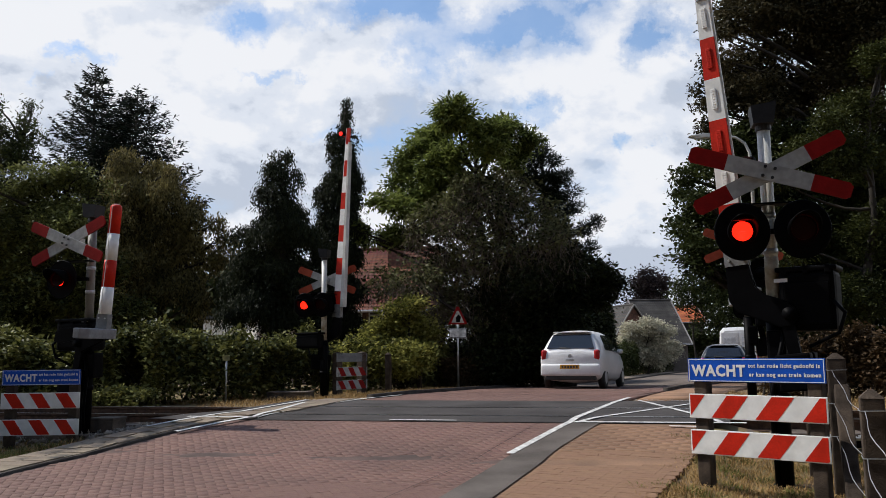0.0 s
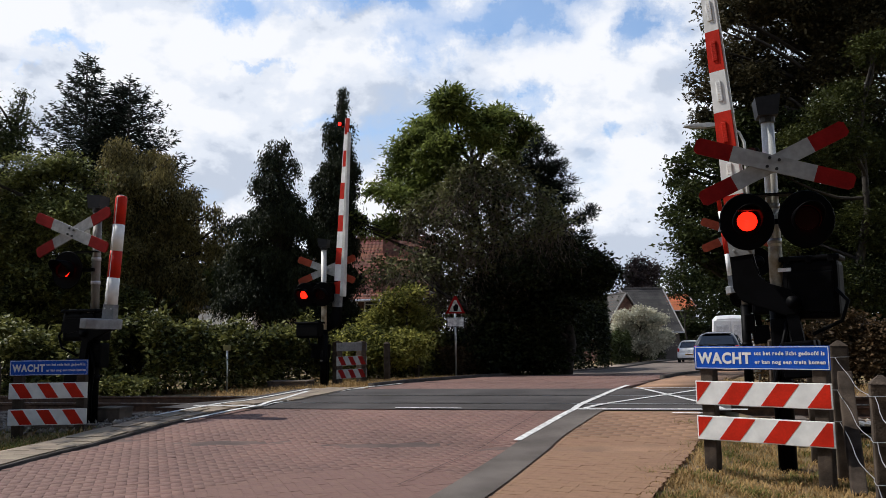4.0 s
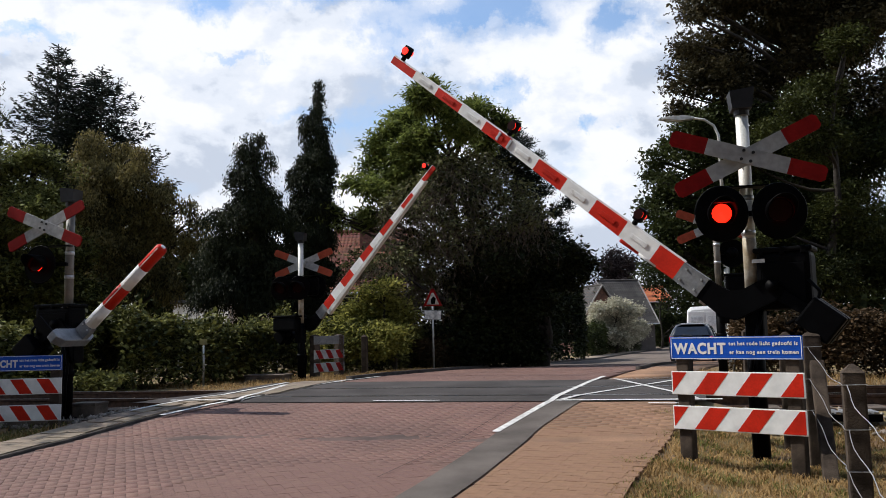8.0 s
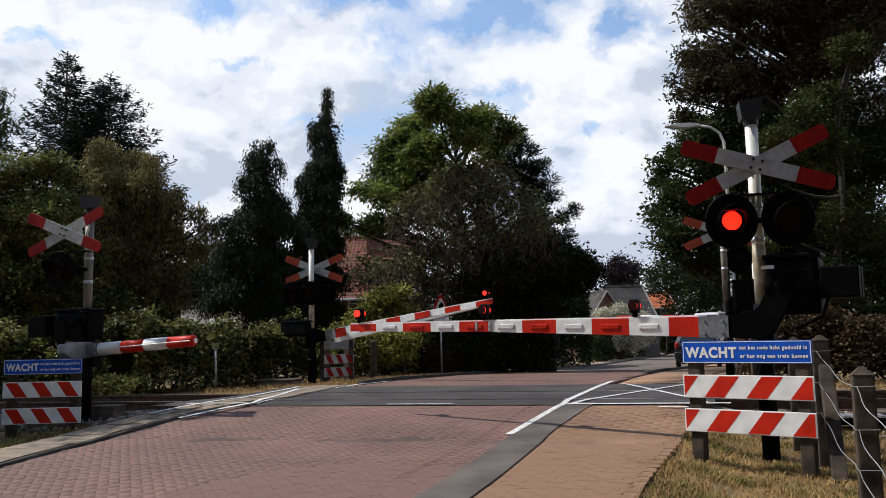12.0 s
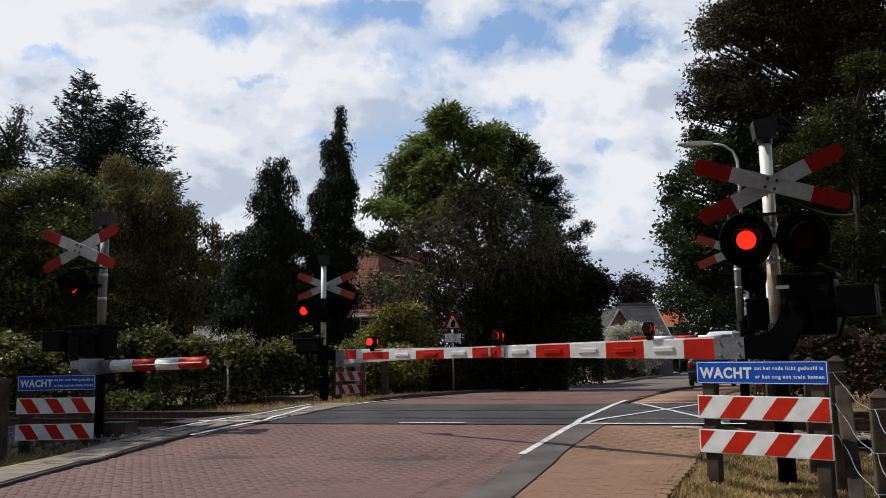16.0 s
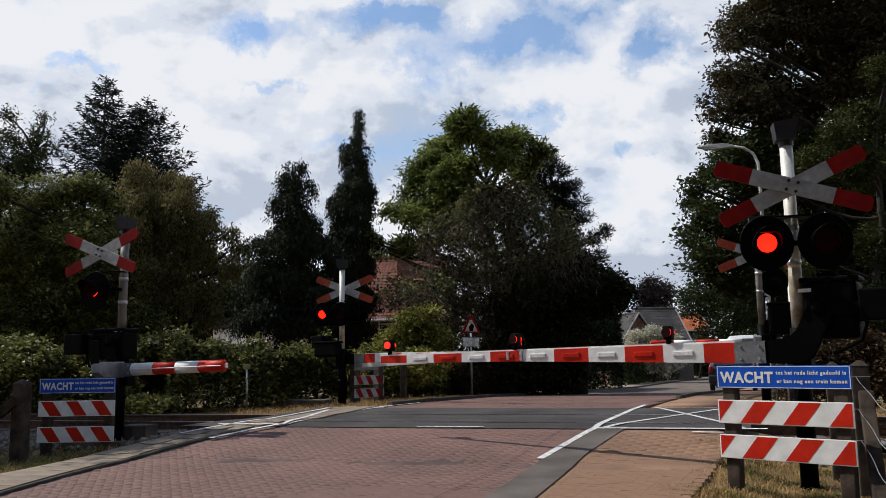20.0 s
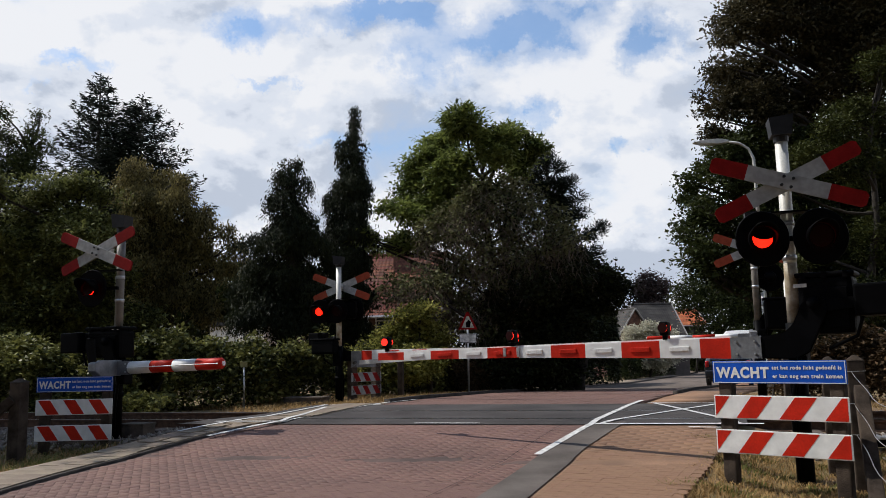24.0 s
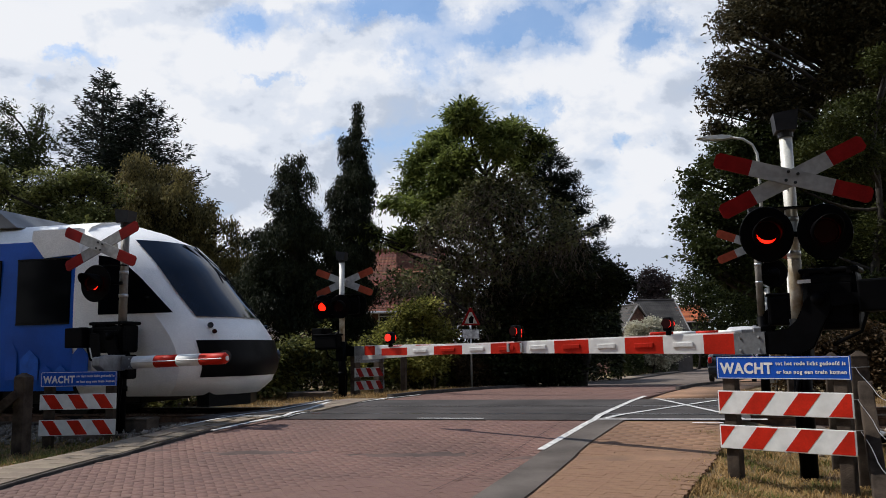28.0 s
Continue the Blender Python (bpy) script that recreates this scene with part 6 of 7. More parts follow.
def train():
    """A diesel railcar: white nose, blue body; its nose tip at the origin, its back along -x, z from the rail head."""
    root = thing("railcar", Matrix.Identity(4), "blue and white diesel railcar with sloping dark windscreen", "train")
    white = mat("railcar_white_paint", (.84, .83, .81), .4, var=.06, scale=1.5, bump=.02)
    blue = mat("railcar_blue_paint", (.002, .075, .40), .4, var=.12, scale=1.5, bump=.02, spec=.2)
    glass = mat("railcar_dark_glass", (.004, .007, .016), .06, var=.1, bump=0, spec=.3)
    pane = mat("railcar_black_glass", (.002, .0025, .004), .08, var=.1, bump=0, spec=.06)
    black = mat("railcar_black_panel", (.003, .003, .0035), .4, var=.1, spec=.1)
    grey = mat("railcar_roof_grey", (.12, .125, .13), .6, var=.2, scale=2)
    S, Z = np.linspace(-1, 1, 25), np.array([.34, .42, .52, .60, .75, .9, 1.08, 1.27, 1.42, 1.58, 1.8, 2.0, 2.22, 2.45, 2.65, 2.85, 2.98, 3.08, 3.15, 3.2, 3.235, 3.26])
    grid_part("nose_shell", lambda s, z: nose_at(z, s), S, Z, white, root, "smooth white nose")
    # sides of the cab, back to the first window
    for sd in (-1, 1):
        vs = []
        for z in Z:
            p = nose_at(z, sd)
            vs += [p, Vector((-2.86, p.y, z))]
        quick_mesh("cab_side", vs, [(2 * i, 2 * i + 1, 2 * i + 3, 2 * i + 2) for i in range(len(Z) - 1)], white, root)
    # cab windows and windscreen
    grid_part("windscreen", lambda s, z: nose_at(z, s, .02), np.linspace(-.74, .74, 17), np.linspace(1.56, 2.84, 9), glass, root, "large dark sloping windscreen")
    grid_part("lamp_band", lambda s, z: nose_at(z, s, .018), np.linspace(-.86, .86, 19), np.linspace(.62, 1.19, 6), black, root, "black band with lamps below the windscreen")
    for sd in (-1, 1):
        for dz, r, mt in ((.93, .10, mat("headlamp_glass", (.05, .05, .055), .1)), (1.42, .045, glass), (1.32, .035, M_LENS())):
            p = nose_at(dz, sd * .68, .03)
            bm = BM()
            tube(bm, [p, p + Vector((.03, sd * .035, 0))], r, 16)
            part("headlight", done(bm), mt, root)
        bm = BM()
        prism(bm, [(-2.42, 2.56), (-2.05, 2.50), (-1.66, 2.18), (-1.08, 1.62), (-2.40, 1.62)], sd * 1.328, sd * 1.34, "y")
        part("cab_window", done(bm), pane, root, "dark swept cab window")
    for i in range(2):
        p, q = nose_at(2.82, -.15 + .3 * i, .04), nose_at(2.2, .3 - .2 * i, .05)
        bm = BM()
        tube(bm, [p, q], .012, 6)
        part("wiper", done(bm), black, root)
    # coach body
    prof = [(1.25, .44), (1.30, .60), (1.33, 1.2), (1.33, 2.1), (1.315, 2.5), (1.22, 2.85)]
    roof = [(1.22, 2.85), (1.0, 3.08), (.72, 3.2), (.35, 3.26), (0, 3.27)]
    for sd in (-1, 1):
        vs = []
        for a, z in prof:
            vs += [(-2.86, sd * a, z), (-40.0, sd * a, z)]
        quick_mesh("side_panel", vs, [(2 * i, 2 * i + 1, 2 * i + 3, 2 * i + 2) for i in range(len(prof) - 1)], blue, root, "glossy blue side panel")
        bm = BM()
        prism(bm, [(-2.80, 2.86), (-2.80, 2.60), (-3.45, 2.56), (-3.7, 2.86), (-3.68, 3.02), (-2.8, 3.02)], sd * 1.20, sd * 1.325, "y")
        part("white_flash", done(bm), white, root, "white slanting panel")
        x = -2.90
        for w in (1.05, 1.75, 1.35, 1.75, 1.75, 1.05, 1.35, 1.75, 1.75, 1.75, 1.35, 1.75, 1.75):
            bm = BM()
            box(bm, x - w / 2, sd * 1.333, 2.02, w - .04, .02, 1.02, .008)
            pn = part("side_window", done(bm), pane, root, "dark side window")
            for zz in (1.5, 2.54):
                bm = BM()
                box(bm, x - w / 2, sd * 1.338, zz, w - .04, .022, .025)
                part("window_trim", done(bm), black, pn)
            x -= w + .28
        # skyline graphic
        rng = np.random.default_rng(5)
        x = -2.55
        pale = mat("railcar_pale_blue", (.008, .10, .46), .4, spec=.2)
        for i in range(16):
            w, h = rng.uniform(.12, .34), rng.uniform(.2, .62)
            bm = BM()
            prism(bm, [(x, .62), (x - w, .62), (x - w, .62 + h * .7), (x - w / 2, .62 + h), (x, .62 + h * .7)], sd * 1.3305, sd * 1.3345, "y")
            part("skyline_graphic", done(bm), pale if i % 2 else blue, root)
            x -= w + rng.uniform(.02, .2)
    vs = []
    full = roof + [(-a, z) for a, z in roof[-2::-1]]
    for a, z in full:
        vs += [(-2.84, a, z), (-40.0, a, z)]
    quick_mesh("roof", vs, [(2 * i, 2 * i + 1, 2 * i + 3, 2 * i + 2) for i in range(len(full) - 1)], white, root, "pale roof", True)
    for x0, x1 in ((-4.3, -8.6), (-12, -16), (-22, -25)):
        bm = BM()
        prism(bm, [(x0, 3.16), (x0 - .45, 3.5), (x1 + .45, 3.5), (x1, 3.16)], -1.0, 1.0, "y")
        part("roof_unit", done(bm), grey, root, "grey roof equipment box")
    bm = BM()
    box(bm, -21, 0, .34, 38, 1.5, .26, .02)
    part("underframe", done(bm), black, root)
    for x in (-3.2, -5.0, -18, -20, -34, -36):
        for sd in (-1, 1):
            bm = BM()
            tube(bm, [(x, sd * .66, .30), (x, sd * .78, .30)], .34, 20)
            part("wheel", done(bm), black, root)
    bm = BM()
    prism(bm, [(-.75, -.8), (-.45, 0), (-.75, .8), (-.95, .8), (-.95, -.8)], .16, .46, "z")
    part("snow_plough", done(bm), black, root)
    return root


# ---- houses ----
def tiled_slope(name, a, b, up, rows, cols, material, parent, step=.03, wave=.03):
    """A roof slope of lapped tile courses from eave a-b to the ridge, up being the way up the slope."""
    a, b, up = Vector(a), Vector(b), Vector(up)
    along = b - a
    n = along.cross(up).normalized()
    if n.z < 0:
        n = -n
    vs, fs = [], []
    sub = cols * 4
    for r in range(rows):
        for e in (0, 1):
            for i in range(sub + 1):
                h = wave * max(0, math.sin(i * math.pi / 2)) + (step if e == 0 else 0)
                vs.append(a + along * (i / sub) + up * ((r + e * 1.02) / rows) + n * h)
        o = r * 2 * (sub + 1)
        fs += [(o + i, o + i + 1, o + sub + 2 + i, o + sub + 1 + i) for i in range(sub)]
    return tagged(quick_mesh(name, vs, fs, material, parent, "lapped clay roof tiles", False), kind="stuff")


def window(root, x, y, z, w, h, cols=2, rows=3, rz=0):
    bm = BM()
    box(bm, 0, 0, 0, w, .05, h)
    p = part("window", done(bm), mat("house_window_glass", (.02, .024, .03), .08, bump=0, spec=.7), root, "dark window with white bars")
    p.matrix_local = pose(x, y, z, 0, 0, rz)
    fr = mat("white_window_paint", (.42, .42, .40), .5, var=.06)
    for i in range(cols + 1):
        bm = BM()
        box(bm, -w / 2 + w * i / cols, -.04, 0, .06 if i in (0, cols) else .045, .05, h + .06)
        part("frame_bar", done(bm), fr, p)
    for i in range(rows + 1):
        bm = BM()
        box(bm, 0, -.043, -h / 2 + h * i / rows, w + .06, .05, .05)
        part("frame_bar", done(bm), fr, p)


def house(name, x, y, rz, w, d, wall_h, ridge_h, wallm, roofm, label, rows, cols, windows=(), chimneys=(), gable=False):
    z = ground_z(x, y) - .2
    root = thing(name, pose(x, y, z, 0, 0, rz), label, "house")
    bm = BM()
    prism(bm, [(-d / 2, 0), (d / 2, 0), (d / 2, wall_h), (0, ridge_h - .12), (-d / 2, wall_h)], -w / 2, w / 2, "x")
    part("wall", done(bm), wallm, root)
    for s in (-1, 1):
        e = .35
        zs = wall_h - e * (ridge_h - wall_h) / (d / 2)
        a, b = (-w / 2 - .25, s * (d / 2 + e), zs), (w / 2 + .25, s * (d / 2 + e), zs)
        tiled_slope("roof_slope", a, b, (0, -s * (d / 2 + e), ridge_h - zs), rows, cols, roofm, root)
        bm = BM()
        tube(bm, [(-w / 2 - .25, s * (d / 2 + e + .06), zs - .03), (w / 2 + .25, s * (d / 2 + e + .06), zs - .03)], .06, 8)
        part("gutter", done(bm), M_GREY(), root)
        for k in (-1, 1):
            bm = BM()
            g = Vector((k * (w / 2 + .27), s * (d / 2 + e), zs)), Vector((k * (w / 2 + .27), 0, ridge_h + .02))
            tube(bm, [g[0], g[1]], .07, 6)
            part("barge_board", done(bm), mat("weathered_barge_board", (.22, .21, .20), .7, var=.1), root)
    bm = BM()
    tube(bm, [(-w / 2 - .25, 0, ridge_h + .02), (w / 2 + .25, 0, ridge_h + .02)], .1, 8)
    part("ridge_tiles", done(bm), roofm, root)
    for cx, cy, top in chimneys:
        bm = BM()
        box(bm, cx, cy, (wall_h + top) / 2, .75, .6, top - wall_h, .02)
        box(bm, cx, cy, top, .85, .7, .1, .02)
        c = part("chimney", done(bm), mat("chimney_brick", (.12, .055, .04), .9, var=.3, scale=8), root, "dark brick chimney")
        bm = BM()
        tube(bm, [(cx, cy, top), (cx, cy, top + .25)], .1, 10)
        part("chimney_pot", done(bm), M_CONC(), c)
    for wx, wz, ww, wh in windows:
        window(root, wx, -d / 2 - .03, wz, ww, wh)
    return root


def make_houses():
    brickw = mat("house_brick", (.10, .05, .036), .9, var=.3, scale=6, fine=30, bump=.4)
    pan = mat("orange_clay_tile", (.115, .031, .016), .8, var=.35, scale=1.5, fine=12, random_by="island")
    grey = mat("grey_brown_tile", (.038, .034, .031), .85, var=.3, scale=1.2, fine=10, random_by="island")
    orange = mat("bright_orange_tile", (.42, .12, .04), .8, var=.2, scale=1.5, random_by="island")
    plaster = mat("dark_grey_render", (.07, .06, .055), .9, var=.12, scale=2)
    white = mat("white_shed_wall", (.66, .63, .58), .8, var=.08, scale=2)
    house("brick_house", -3.5, 37.6, -4, 5.2, 6.5, 3.8, 6.6, brickw, pan, "red brick house with orange tiled roof behind trees", 20, 32, windows=((.5, 3.1, 1.15, 1.25), (-1.0, 3.1, 1.15, 1.25), (2.0, 3.1, .8, 1.25)), chimneys=((.75, -.8, 7.4),))
    house("gabled_house", 16.3, 70, 12, 3.4, 6.6, 2.9, 6.35, plaster, grey, "dark house with steep grey tiled roof", 16, 20)
    house("gabled_house", 13.4, 69.5, 105, 5.9, 4.5, 2.6, 5.85, brickw, grey, "dark gabled house wing with weathered barge boards", 14, 20)
    house("orange_roof_house", 22.6, 83, 10, 2.4, 4.0, 5.0, 6.4, plaster, orange, "distant house with bright orange roof", 12, 14)
    r = thing("garden_shed", pose(-10.2, 39.4, -.7, 0, 0, -40), "low white garden building glimpsed under trees", "shed")
    bm = BM()
    box(bm, 0, 0, 1.7, 4.6, 3, 3.4, .02)
    part("wall", done(bm), white, r)
    bm = BM()
    box(bm, 0, 0, 3.5, 5.0, 3.4, .16, .03)
    part("roof", done(bm), mat("dark_felt_roof", (.03, .03, .03), .9), r)
    bm = BM()
    box(bm, .9, -1.53, 1.9, 1.0, .06, .9, .01)
    part("window", done(bm), mat("house_window_glass", (.02, .024, .03), .08, bump=0, spec=.7), r)


# ---- paint on the road ----
def make_paint():
    paint("line_edge", [(.94, 7.76), (1.8, 9.47), (3.46, 14.15)], .085, .024)
    for nm, pts, w in (("line_box", [(3.36, 13.2), (4.44, 12.92), (5.1, 12.75)], .075), ("line_box", [(1.85, 9.46), (3.31, 9.17), (3.9, 9.05)], .07), ("line_diagonal", [(3.42, 13.05), (3.62, 9.1)], .075), ("line_diagonal", [(4.55, 12.7), (1.95, 9.5)], .075),
                       ("line_dash", [(-.57, 10.02), (.35, 9.82)], .045), ("line_dash", [(2.94, 8.97), (3.3, 8.87)], .05),
                       ("line_footway", [(-3.86, 9.93), (-2.95, 11.2), (-2.45, 13.8)], .07), ("line_footway", [(-3.30, 9.5), (-2.55, 10.53), (-2.43, 11.43), (-2.36, 13.2)], .08), ("line_footway", [(-2.53, 10.53), (-2.17, 12.02), (-1.46, 14.7), (-.9, 16.0)], .08),
                       ("line_footway", [(-3.56, 10.68), (-2.52, 10.47)], .06), ("line_footway", [(-2.63, 14.28), (-1.45, 13.96)], .06)):
        paint(nm, pts, w, .046 if nm == "line_footway" and pts[0][0] < -3 else .026)
    # flangeways beside the rails in the deck
    for v in (RAIL_NEAR, RAIL_FAR):
        for dvv, w, m, dz in ((0.0, .06, M_RAILTOP(), .021), (.055, .05, M_BLACK(), .020)):
            a, b = uv(-5.0, v + dvv), uv(3.4, v + dvv)
            ob = paint("flangeway", [(a.x, a.y), (b.x, b.y)], w, dz, "rail groove across the asphalt deck")
            ob.data.materials.clear()
            ob.data.materials.append(m)
    # dark tar seams on the brick
    for pts in ([(-.2, 5.6), (.75, 8.0), (1.5, 9.7)],):
        ob = paint("tar_seam", pts, .007, .019, "thin dark seam along the carriageway")
        ob.data.materials.clear()
        ob.data.materials.append(M_BLACK())


# ---- bricks, stones, grass ----
def herringbone(L, W, inside, turn, origin):
    """Centres and turns of bricks laid in herringbone, where inside(x, y) holds."""
    out = []
    c, s = math.cos(turn), math.sin(turn)
    R = 90
    for n in range(-R, R):
        for m in range(-R // 2, R // 2):
            for bx, by, q in ((n + 4 * m + 1, n + .5, 0), (n + 4 * m + 2.5, n, 1)):
                lx, ly = bx * W, by * W
                x, y = origin[0] + c * lx - s * ly, origin[1] + s * lx + c * ly
                if inside(x, y):
                    out.append((x, y, turn + q * math.pi / 2))
    return out


def brick_shape(L, W, h, g=.0013, b=.0012):
    l, w = L / 2 - g, W / 2 - g
    v = [(-l, -w, -.02), (l, -w, -.02), (l, w, -.02), (-l, w, -.02), (-l, -w, h - b), (l, -w, h - b), (l, w, h - b), (-l, w, h - b), (-l + b, -w + b, h), (l - b, -w + b, h), (l - b, w - b, h), (-l + b, w - b, h)]
    f = [(0, 1, 5, 4), (1, 2, 6, 5), (2, 3, 7, 6), (3, 0, 4, 7), (4, 5, 9, 8), (5, 6, 10, 9), (6, 7, 11, 10), (7, 4, 8, 11), (8, 9, 10, 11)]
    return np.array(v), np.array(f)


def lay(parent_name, spots, L, W, h, m_obj, m_join, keep, label):
    """Bricks: those that keep(x, y) picks become single parts, the rest one joined mesh."""
    rng = np.random.default_rng(3)
    par = bpy.data.objects[parent_name]
    v, f = brick_shape(L, W, h, *((.0014, .0006) if L < .2 or L > .25 else (.0007, .0005)))
    me = bpy.data.meshes.new("brick")
    me.from_pydata(v.tolist(), [], f.tolist())
    me.materials.append(m_obj)
    V, F, k, single = [], [], 0, 0
    for x, y, a in spots:
        z = road_z(x, y) + rng.normal() * .0007
        gy = (road_z(x, y + .2) - road_z(x, y - .2)) / .4
        gx = (road_z(x + .2, y) - road_z(x - .2, y)) / .4
        n = Vector((-gx + rng.normal() * .0018, -gy + rng.normal() * .0018, 1)).normalized()
        q = Vector((math.cos(a), math.sin(a), 0))
        ax = (q - n * q.dot(n)).normalized()
        ay = n.cross(ax)
        m = Matrix((( ax.x, ay.x, n.x, x), (ax.y, ay.y, n.y, y), (ax.z, ay.z, n.z, z), (0, 0, 0, 1)))
        if keep(x, y) and single < 300:
            ob = new("brick", me)
            ob.parent = par
            ob.matrix_world = m
            single += 1
        else:
            A = np.array(m)
            V.append(v @ A[:3, :3].T + A[:3, 3])
            F.append(f + k)
            k += len(v)
    ob = quick_mesh("brick_field", np.concatenate(V), np.concatenate(F), m_join, par, label)
    ob["kind"] = "stuff"


def make_bricks():
    kw = dict(rough=.85, var=.13, scale=.7, fine=45, bump=.5, spread=.04)
    mo = mat("red_paver", (.124, .0635, .0485), random_by="object", **kw)
    mj = mat("red_paver_field", (.124, .0635, .0485), random_by="island", **kw)
    near = lambda x, y: eL(y) + .06 < x < eR(y) + .06 and across(x, y) < 9.70 and y > 3.0
    far = lambda x, y: eL(y) + .06 < x < eR(y) - .06 and across(x, y) > 13.5 and y < 26
    spots = herringbone(.18, .09, lambda x, y: near(x, y), radians(21), (-1.4, 6.6))
    spots.sort(key=lambda s: (s[0] + .6) ** 2 + (s[1] - 5.0) ** 2)
    lay("road", spots, .18, .09, .0045, mo, mj, lambda x, y: True, "worn red paving bricks in herringbone")
    spots = herringbone(.28, .14, far, radians(21), (1.6, 19.0))
    lay("road", spots, .28, .14, .009, mo, mj, lambda x, y: False, "red paving bricks beyond the track")
    kw = dict(rough=.9, var=.12, scale=.9, fine=45, bump=.5, spread=.03)
    po = mat("brown_paver", (.185, .100, .055), random_by="object", **kw)
    pj = mat("brown_paver_field", (.185, .100, .055), random_by="island", **kw)
    rows = []
    d = Vector((.40, .917))
    t = math.atan2(d.y, d.x)
    for j in range(-2, 20):
        for i in range(0, 64):
            s = 3.0 + i * .105
            off = j * .21 + (.105 if i % 2 else 0)
            x, y = .05 + d.x * (s - 3.0) + d.y * off - .35, 3.2 + d.y * (s - 3.0) - d.x * off
            if eR(y) + .36 < x < pR(y) - .06 and across(x, y) < 9.55:
                rows.append((x, y, t + math.pi / 2))
    rows.sort(key=lambda s: (s[0] - 1.6) ** 2 + (s[1] - 5.2) ** 2)
    lay("bike_path", rows, .21, .105, .007, po, pj, lambda x, y: True, "brown paving bricks of the cycle path")


def make_slabs():
    """The pavement's square slabs."""
    par = bpy.data.objects["pavement"]
    v, f = brick_shape(.3, .3, .012)
    me = bpy.data.meshes.new("slab")
    me.from_pydata(v.tolist(), [], f.tolist())
    me.materials.append(mat("sandy_slab", (.17, .13, .092), .9, var=.12, scale=2, fine=60, bump=.4, random_by="object"))
    rng = np.random.default_rng(8)
    for r in range(34):
        y = 4.6 + r * .3
        for c in range(3):
            x = eL(y) - .225 - c * .3
            a = math.atan2(eL(y + .3) - eL(y - .3), .6)
            if across(x, y) > 13.6 or x - .15 < eL(y) - .80 - max(0, 7.6 - y) * .16:
                continue
            ob = new("slab", me)
            ob.parent = par
            g = (road_z(x, y + .2) - road_z(x, y - .2)) / .4
            ob.matrix_world = pose(x, y, road_z(x, y) + .027 + rng.normal() * .002, math.degrees(math.atan(g)), 0, -math.degrees(a))


def blades(name, spots, h, m, label, seed):
    """Grass blades as thin bent strips at spots (x, y)."""
    rng = np.random.default_rng(seed)
    P = np.array([(x, y, ground_z(x, y) - .005) for x, y in spots])
    n = len(P)
    a = rng.uniform(0, 6.283, n)
    H = h * rng.uniform(.4, 1.3, (n, 1))
    d = np.stack([np.cos(a), np.sin(a), np.zeros(n)], 1)
    s = np.stack([-np.sin(a), np.cos(a), np.zeros(n)], 1) * .0035
    lean = d * H * rng.uniform(.1, 1.9, (n, 1))
    up = np.array([0, 0, 1.0])
    v = np.stack([P - s, P + s, P + lean * .4 + up * H * .6 + s * .8, P + lean * .4 + up * H * .6 - s * .8, P + lean + up * H * .8], 1).reshape(-1, 3)
    b = np.arange(n)[:, None] * 5
    f3 = np.concatenate([b + np.array([[0, 1, 2]]), b + np.array([[0, 2, 3]]), b + np.array([[3, 2, 4]])])
    return tagged(quick_mesh(name, v, f3, m), label, "grass", kind="stuff")


def scatter(n, x0, x1, y0, y1, keep, seed, clump=.0):
    rng = np.random.default_rng(seed)
    out = []
    while len(out) < n:
        x, y = rng.uniform(x0, x1), rng.uniform(y0, y1)
        if keep(x, y):
            k = 1 if not clump else int(rng.uniform(3, 12))
            for _ in range(k):
                out.append((x + rng.normal() * clump, y + rng.normal() * clump))
    return out


def make_grass():
    dry = leaf_mat("dry_grass", (.15, .092, .038), (.44, .29, .125), .8)
    green = leaf_mat("tired_green_grass", (.075, .085, .02), (.15, .15, .04), .7)
    rv = lambda x, y: x > pR(y) - .10 + .12 * math.sin(y * 5) + .10 * math.sin(y * 13 + 1) and across(x, y) < 9.0
    lv = lambda x, y: x < eL(y) - .82 - max(0, 7.6 - y) * .16 + .06 * math.sin(y * 7) and across(x, y) < 9.0
    fv = lambda x, y: 13.2 < across(x, y) < 17.5 and (x > 3 or x > -5.2 + .8 * math.sin(y * 3))  and (x < eL(y) - .2 or x > pR(y) + .1) and x < 12
    blades("dry_grass", scatter(42000, 1.5, 5.5, 3.0, 9.2, rv, 1, .05), .06, dry, "dry straw-coloured grass on the verge", 1)
    blades("green_grass", scatter(9000, 1.6, 5.5, 3.0, 9.2, lambda x, y: rv(x, y) and noise.noise(Vector((x * 2.2, y * 2.2, 3))) > .12, 2, .05), .07, green, "green tufts among the dry grass", 2)
    blades("dry_grass", scatter(7000, -9.5, -4.6, 6.0, 10.4, lv, 3, .03), .08, dry, "thin dry grass beside the pavement", 3)
    blades("green_grass", scatter(9000, -9.5, -4.6, 6.0, 10.4, lv, 4, .04), .09, green, "green grass round the sign posts", 4)
    blades("dry_grass", scatter(13000, -7, 12, 12.5, 20.5, fv, 5, .05), .13, dry, "dry grass strip along the hedge", 5)
    hv = lambda x, y: x < eL(y) - .25 and 17.0 < across(x, y) < 24
    blades("dry_grass", scatter(6000, -4, 3.5, 17, 26, hv, 6, .05), .13, dry, "dry grass at the foot of the far hedge", 6)


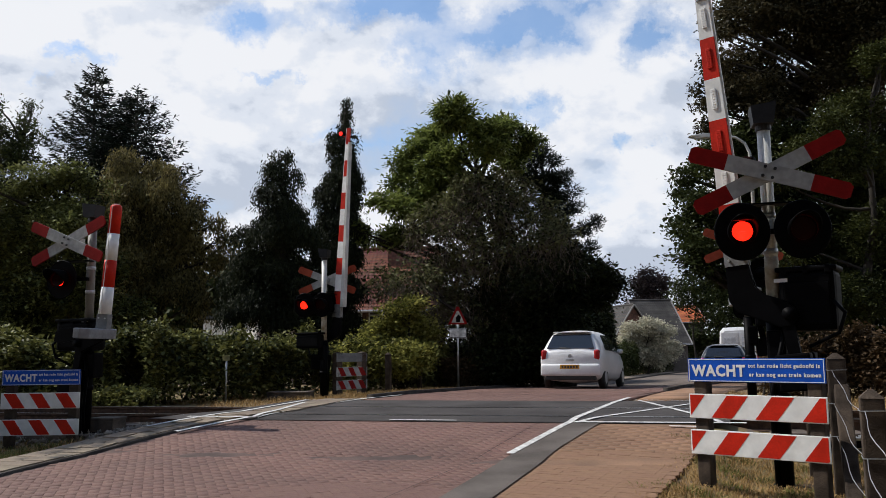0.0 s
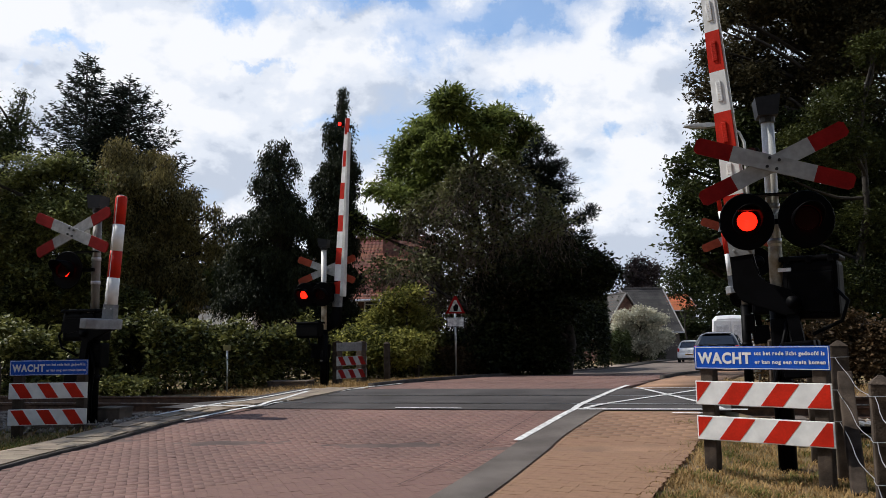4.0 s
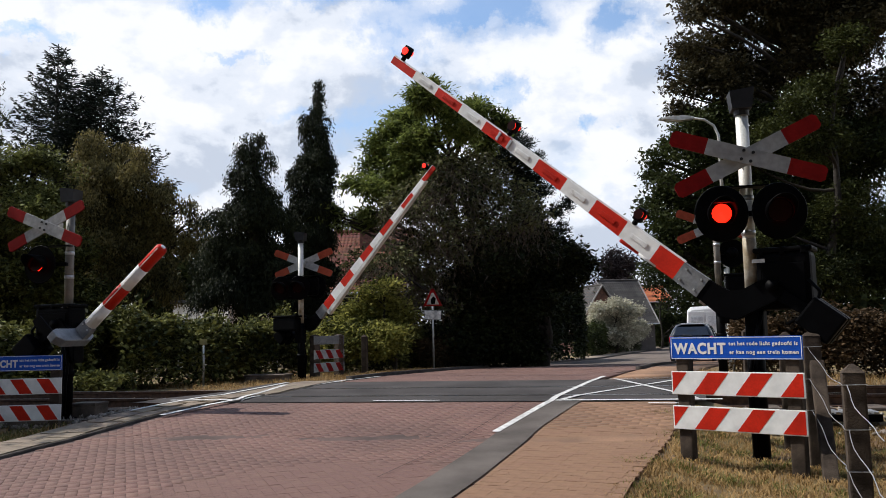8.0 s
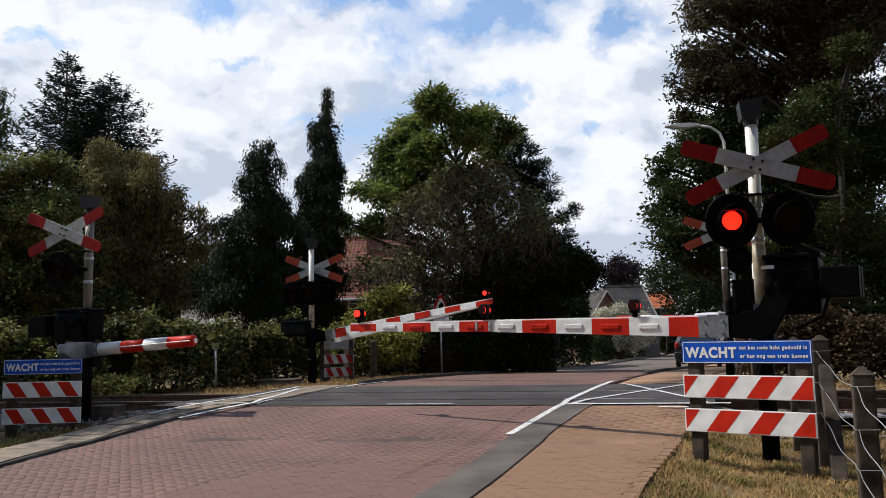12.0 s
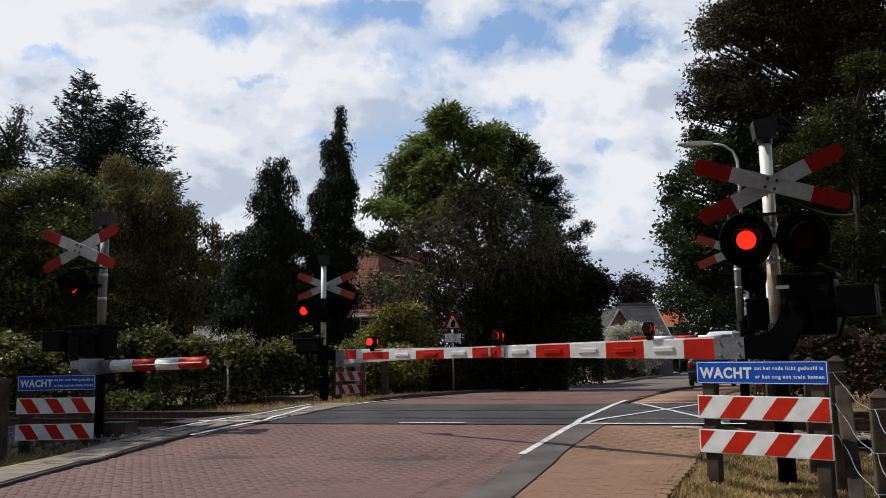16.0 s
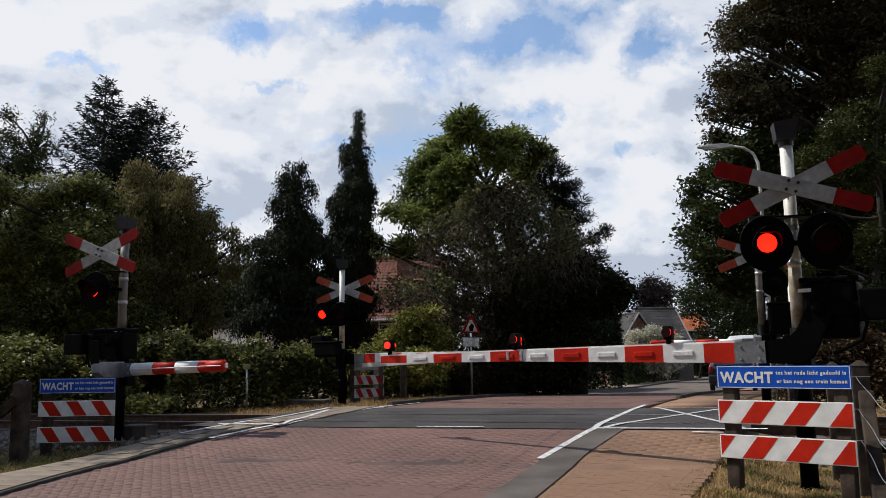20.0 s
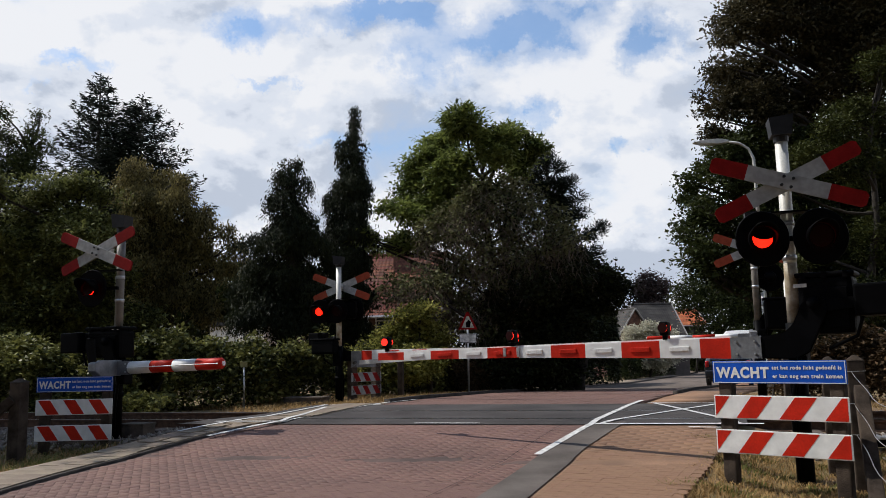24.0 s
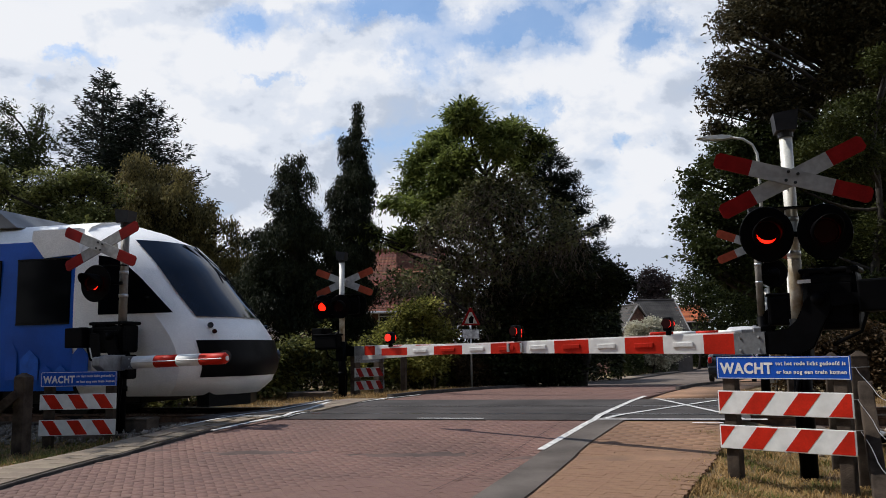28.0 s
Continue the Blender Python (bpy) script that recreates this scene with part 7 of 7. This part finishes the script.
def make_ballast():
    rng = np.random.default_rng(9)
    n = 9000
    u = rng.uniform(-16, 14, n)
    v = rng.uniform(8.6, 13.3, n)
    u, v = np.append(u, rng.uniform(-10, -2.6, 6000)), np.append(v, rng.uniform(8.75, 13.2, 6000))
    ok = []
    for a, b in zip(u, v):
        p = uv(a, b)
        if eL(p.y) - (.85 if a < 0 and p.y < 10.6 else 1.2) < p.x < pR(p.y) + .25:
            continue
        ok.append((p.x, p.y, (ground_z(p.x, p.y) if b < 9.4 or b > 12.5 else -.05) + .02))
    C = np.array(ok)
    oct_v = np.array([(1, 0, 0), (-1, 0, 0), (0, 1, 0), (0, -1, 0), (0, 0, 1), (0, 0, -1)], float)
    oct_f = np.array([(0, 2, 4), (2, 1, 4), (1, 3, 4), (3, 0, 4), (2, 0, 5), (1, 2, 5), (3, 1, 5), (0, 3, 5)])
    k = len(C)
    S = rng.uniform(.02, .045, (k, 1, 3))
    R = rng.normal(size=(k, 3, 3)) * .35 + np.eye(3)
    V = np.einsum("nij,mj->nmi", R, oct_v) * S + C[:, None, :]
    F = (oct_f[None] + np.arange(k)[:, None, None] * 6).reshape(-1, 3)
    tagged(quick_mesh("ballast", V.reshape(-1, 3), F, mat("brown_grey_ballast", (.17, .145, .12), .95, var=.3, scale=8, random_by="island")), "loose brown-grey track ballast", "ballast", kind="stuff")


make_lamp_post()
make_triangle_sign()
make_fences()
make_houses()
MICRA = car("hatchback", Matrix.Identity(4), mat("white_car_paint", (.70, .70, .70), .25, var=.04, scale=2, bump=.01), "small white hatchback driving away over the crossing")
PARKED = car("estate_car", pose(10.3, 30.7, -.345, 0, 0, -21), mat("dark_car_paint", (.012, .014, .018), .22, var=.1, scale=2, bump=.01), "dark estate car waiting by the far kerb", (1.08, 1.15, .98), (.5, .35, .02))
van(pose(14.25, 40.8, -.67, 0, 0, -20))
RAILCAR = train()
make_paint()


# ---- movement ----
def motions():
    swing = [(0, 85), (4.5, 85), (5.0, 80), (5.5, 70.8), (6.0, 61.2), (6.5, 55), (7, 49.5), (7.5, 44.3), (8, 39), (8.5, 33.8), (9, 28.5), (9.5, 23.4), (10, 18.2), (10.5, 13), (11, 8), (11.5, 3.4), (12.0, .6), (12.5, -.5), (13, -.9), (28, -.9)]
    foot = [(0, 85), (4.5, 85), (5.0, 82), (5.5, 74), (6.0, 64.5), (6.5, 56.5), (7, 50), (8, 41), (9, 32), (10, 21.5), (11, 11.2), (11.5, 6.5), (12.0, 3.4), (12.5, 2), (13, 1.5), (28, 1.5)]
    foot_far = [(0, 85), (4.5, 85), (5.0, 79), (5.5, 67.5), (6.0, 57.2), (7, 48.2), (8, 38.5), (9, 28.5), (10, 18.5), (11, 8.5), (11.5, 4), (12.0, 1.2), (12.5, 0.3), (13, 0), (28, 0)]
    slow = [(0, 85), (4.5, 85), (5.0, 81.5), (5.5, 72.3), (6.0, 62.7), (7, 53.2), (8, 43.2), (9, 33.2), (10, 24.2), (11, 15.2), (11.5, 11.3), (12, 7.3), (12.5, 3.1), (13, .6), (13.4, 0), (28, 0)]
    for (root, boom), rows in zip(BARRIERS, (swing, foot, slow, foot_far)):
        base = boom.matrix_local.copy()
        walk(boom, [(t, base @ pose(0, 0, 0, 0, -a, 0)) for t, a in rows])
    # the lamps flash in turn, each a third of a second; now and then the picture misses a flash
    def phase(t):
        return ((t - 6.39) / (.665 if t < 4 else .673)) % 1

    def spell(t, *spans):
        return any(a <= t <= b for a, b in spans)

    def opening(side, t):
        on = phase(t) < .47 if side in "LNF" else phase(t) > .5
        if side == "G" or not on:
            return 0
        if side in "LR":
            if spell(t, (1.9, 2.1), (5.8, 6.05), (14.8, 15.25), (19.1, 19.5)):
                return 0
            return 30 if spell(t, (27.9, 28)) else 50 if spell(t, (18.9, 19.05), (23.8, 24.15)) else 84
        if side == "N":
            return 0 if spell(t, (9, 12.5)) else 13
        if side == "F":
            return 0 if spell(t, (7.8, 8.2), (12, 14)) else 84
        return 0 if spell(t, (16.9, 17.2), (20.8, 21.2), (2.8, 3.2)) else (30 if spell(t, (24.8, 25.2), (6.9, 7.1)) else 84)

    # flashing and dimming are imitated by turning the added discs before the lenses
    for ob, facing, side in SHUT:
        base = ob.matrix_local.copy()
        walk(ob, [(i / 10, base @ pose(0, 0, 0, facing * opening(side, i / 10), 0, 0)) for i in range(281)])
    # the hatchback drives off
    way = [(0, 3.16, 20.4), (.4, 4.10, 22.9), (.8, 4.95, 25.2), (1.2, 5.95, 27.8), (1.6, 7.0, 30.6), (2.0, 8.25, 34.2), (2.5, 10.0, 39.0), (3.0, 12.1, 45.0), (3.5, 14.1, 50.3), (5.0, 20.5, 67), (8.0, 33, 99), (12.0, 49.5, 138), (28.0, 49.6, 138.3)]
    rows = []
    for i, (t, x, y) in enumerate(way):
        a, b = way[max(0, i - 1)], way[min(len(way) - 1, i + 1)]
        rz = -math.degrees(math.atan2(b[1] - a[1], b[2] - a[2]))
        g = (road_z(x, y + 2) - road_z(x, y)) / 2
        rows.append((t, pose(x, y, road_z(x, y) + .02, math.degrees(math.atan(g)), 0, rz)))
    walk(MICRA, rows)
    # the railcar runs in along the track
    mid = (RAIL_FAR + RAIL_NEAR) / 2
    tr = []
    for t in (0, 7, 14, 21, 28):
        p = uv(-5.47 - 10.4 * (28 - t), mid, .10)
        tr.append((t, Matrix.Translation(p) @ pose(0, 0, 0, 0, 0, -12.3)))
    walk(RAILCAR, tr)


make_grass()
make_ballast()
make_slabs()
make_bricks()
motions()
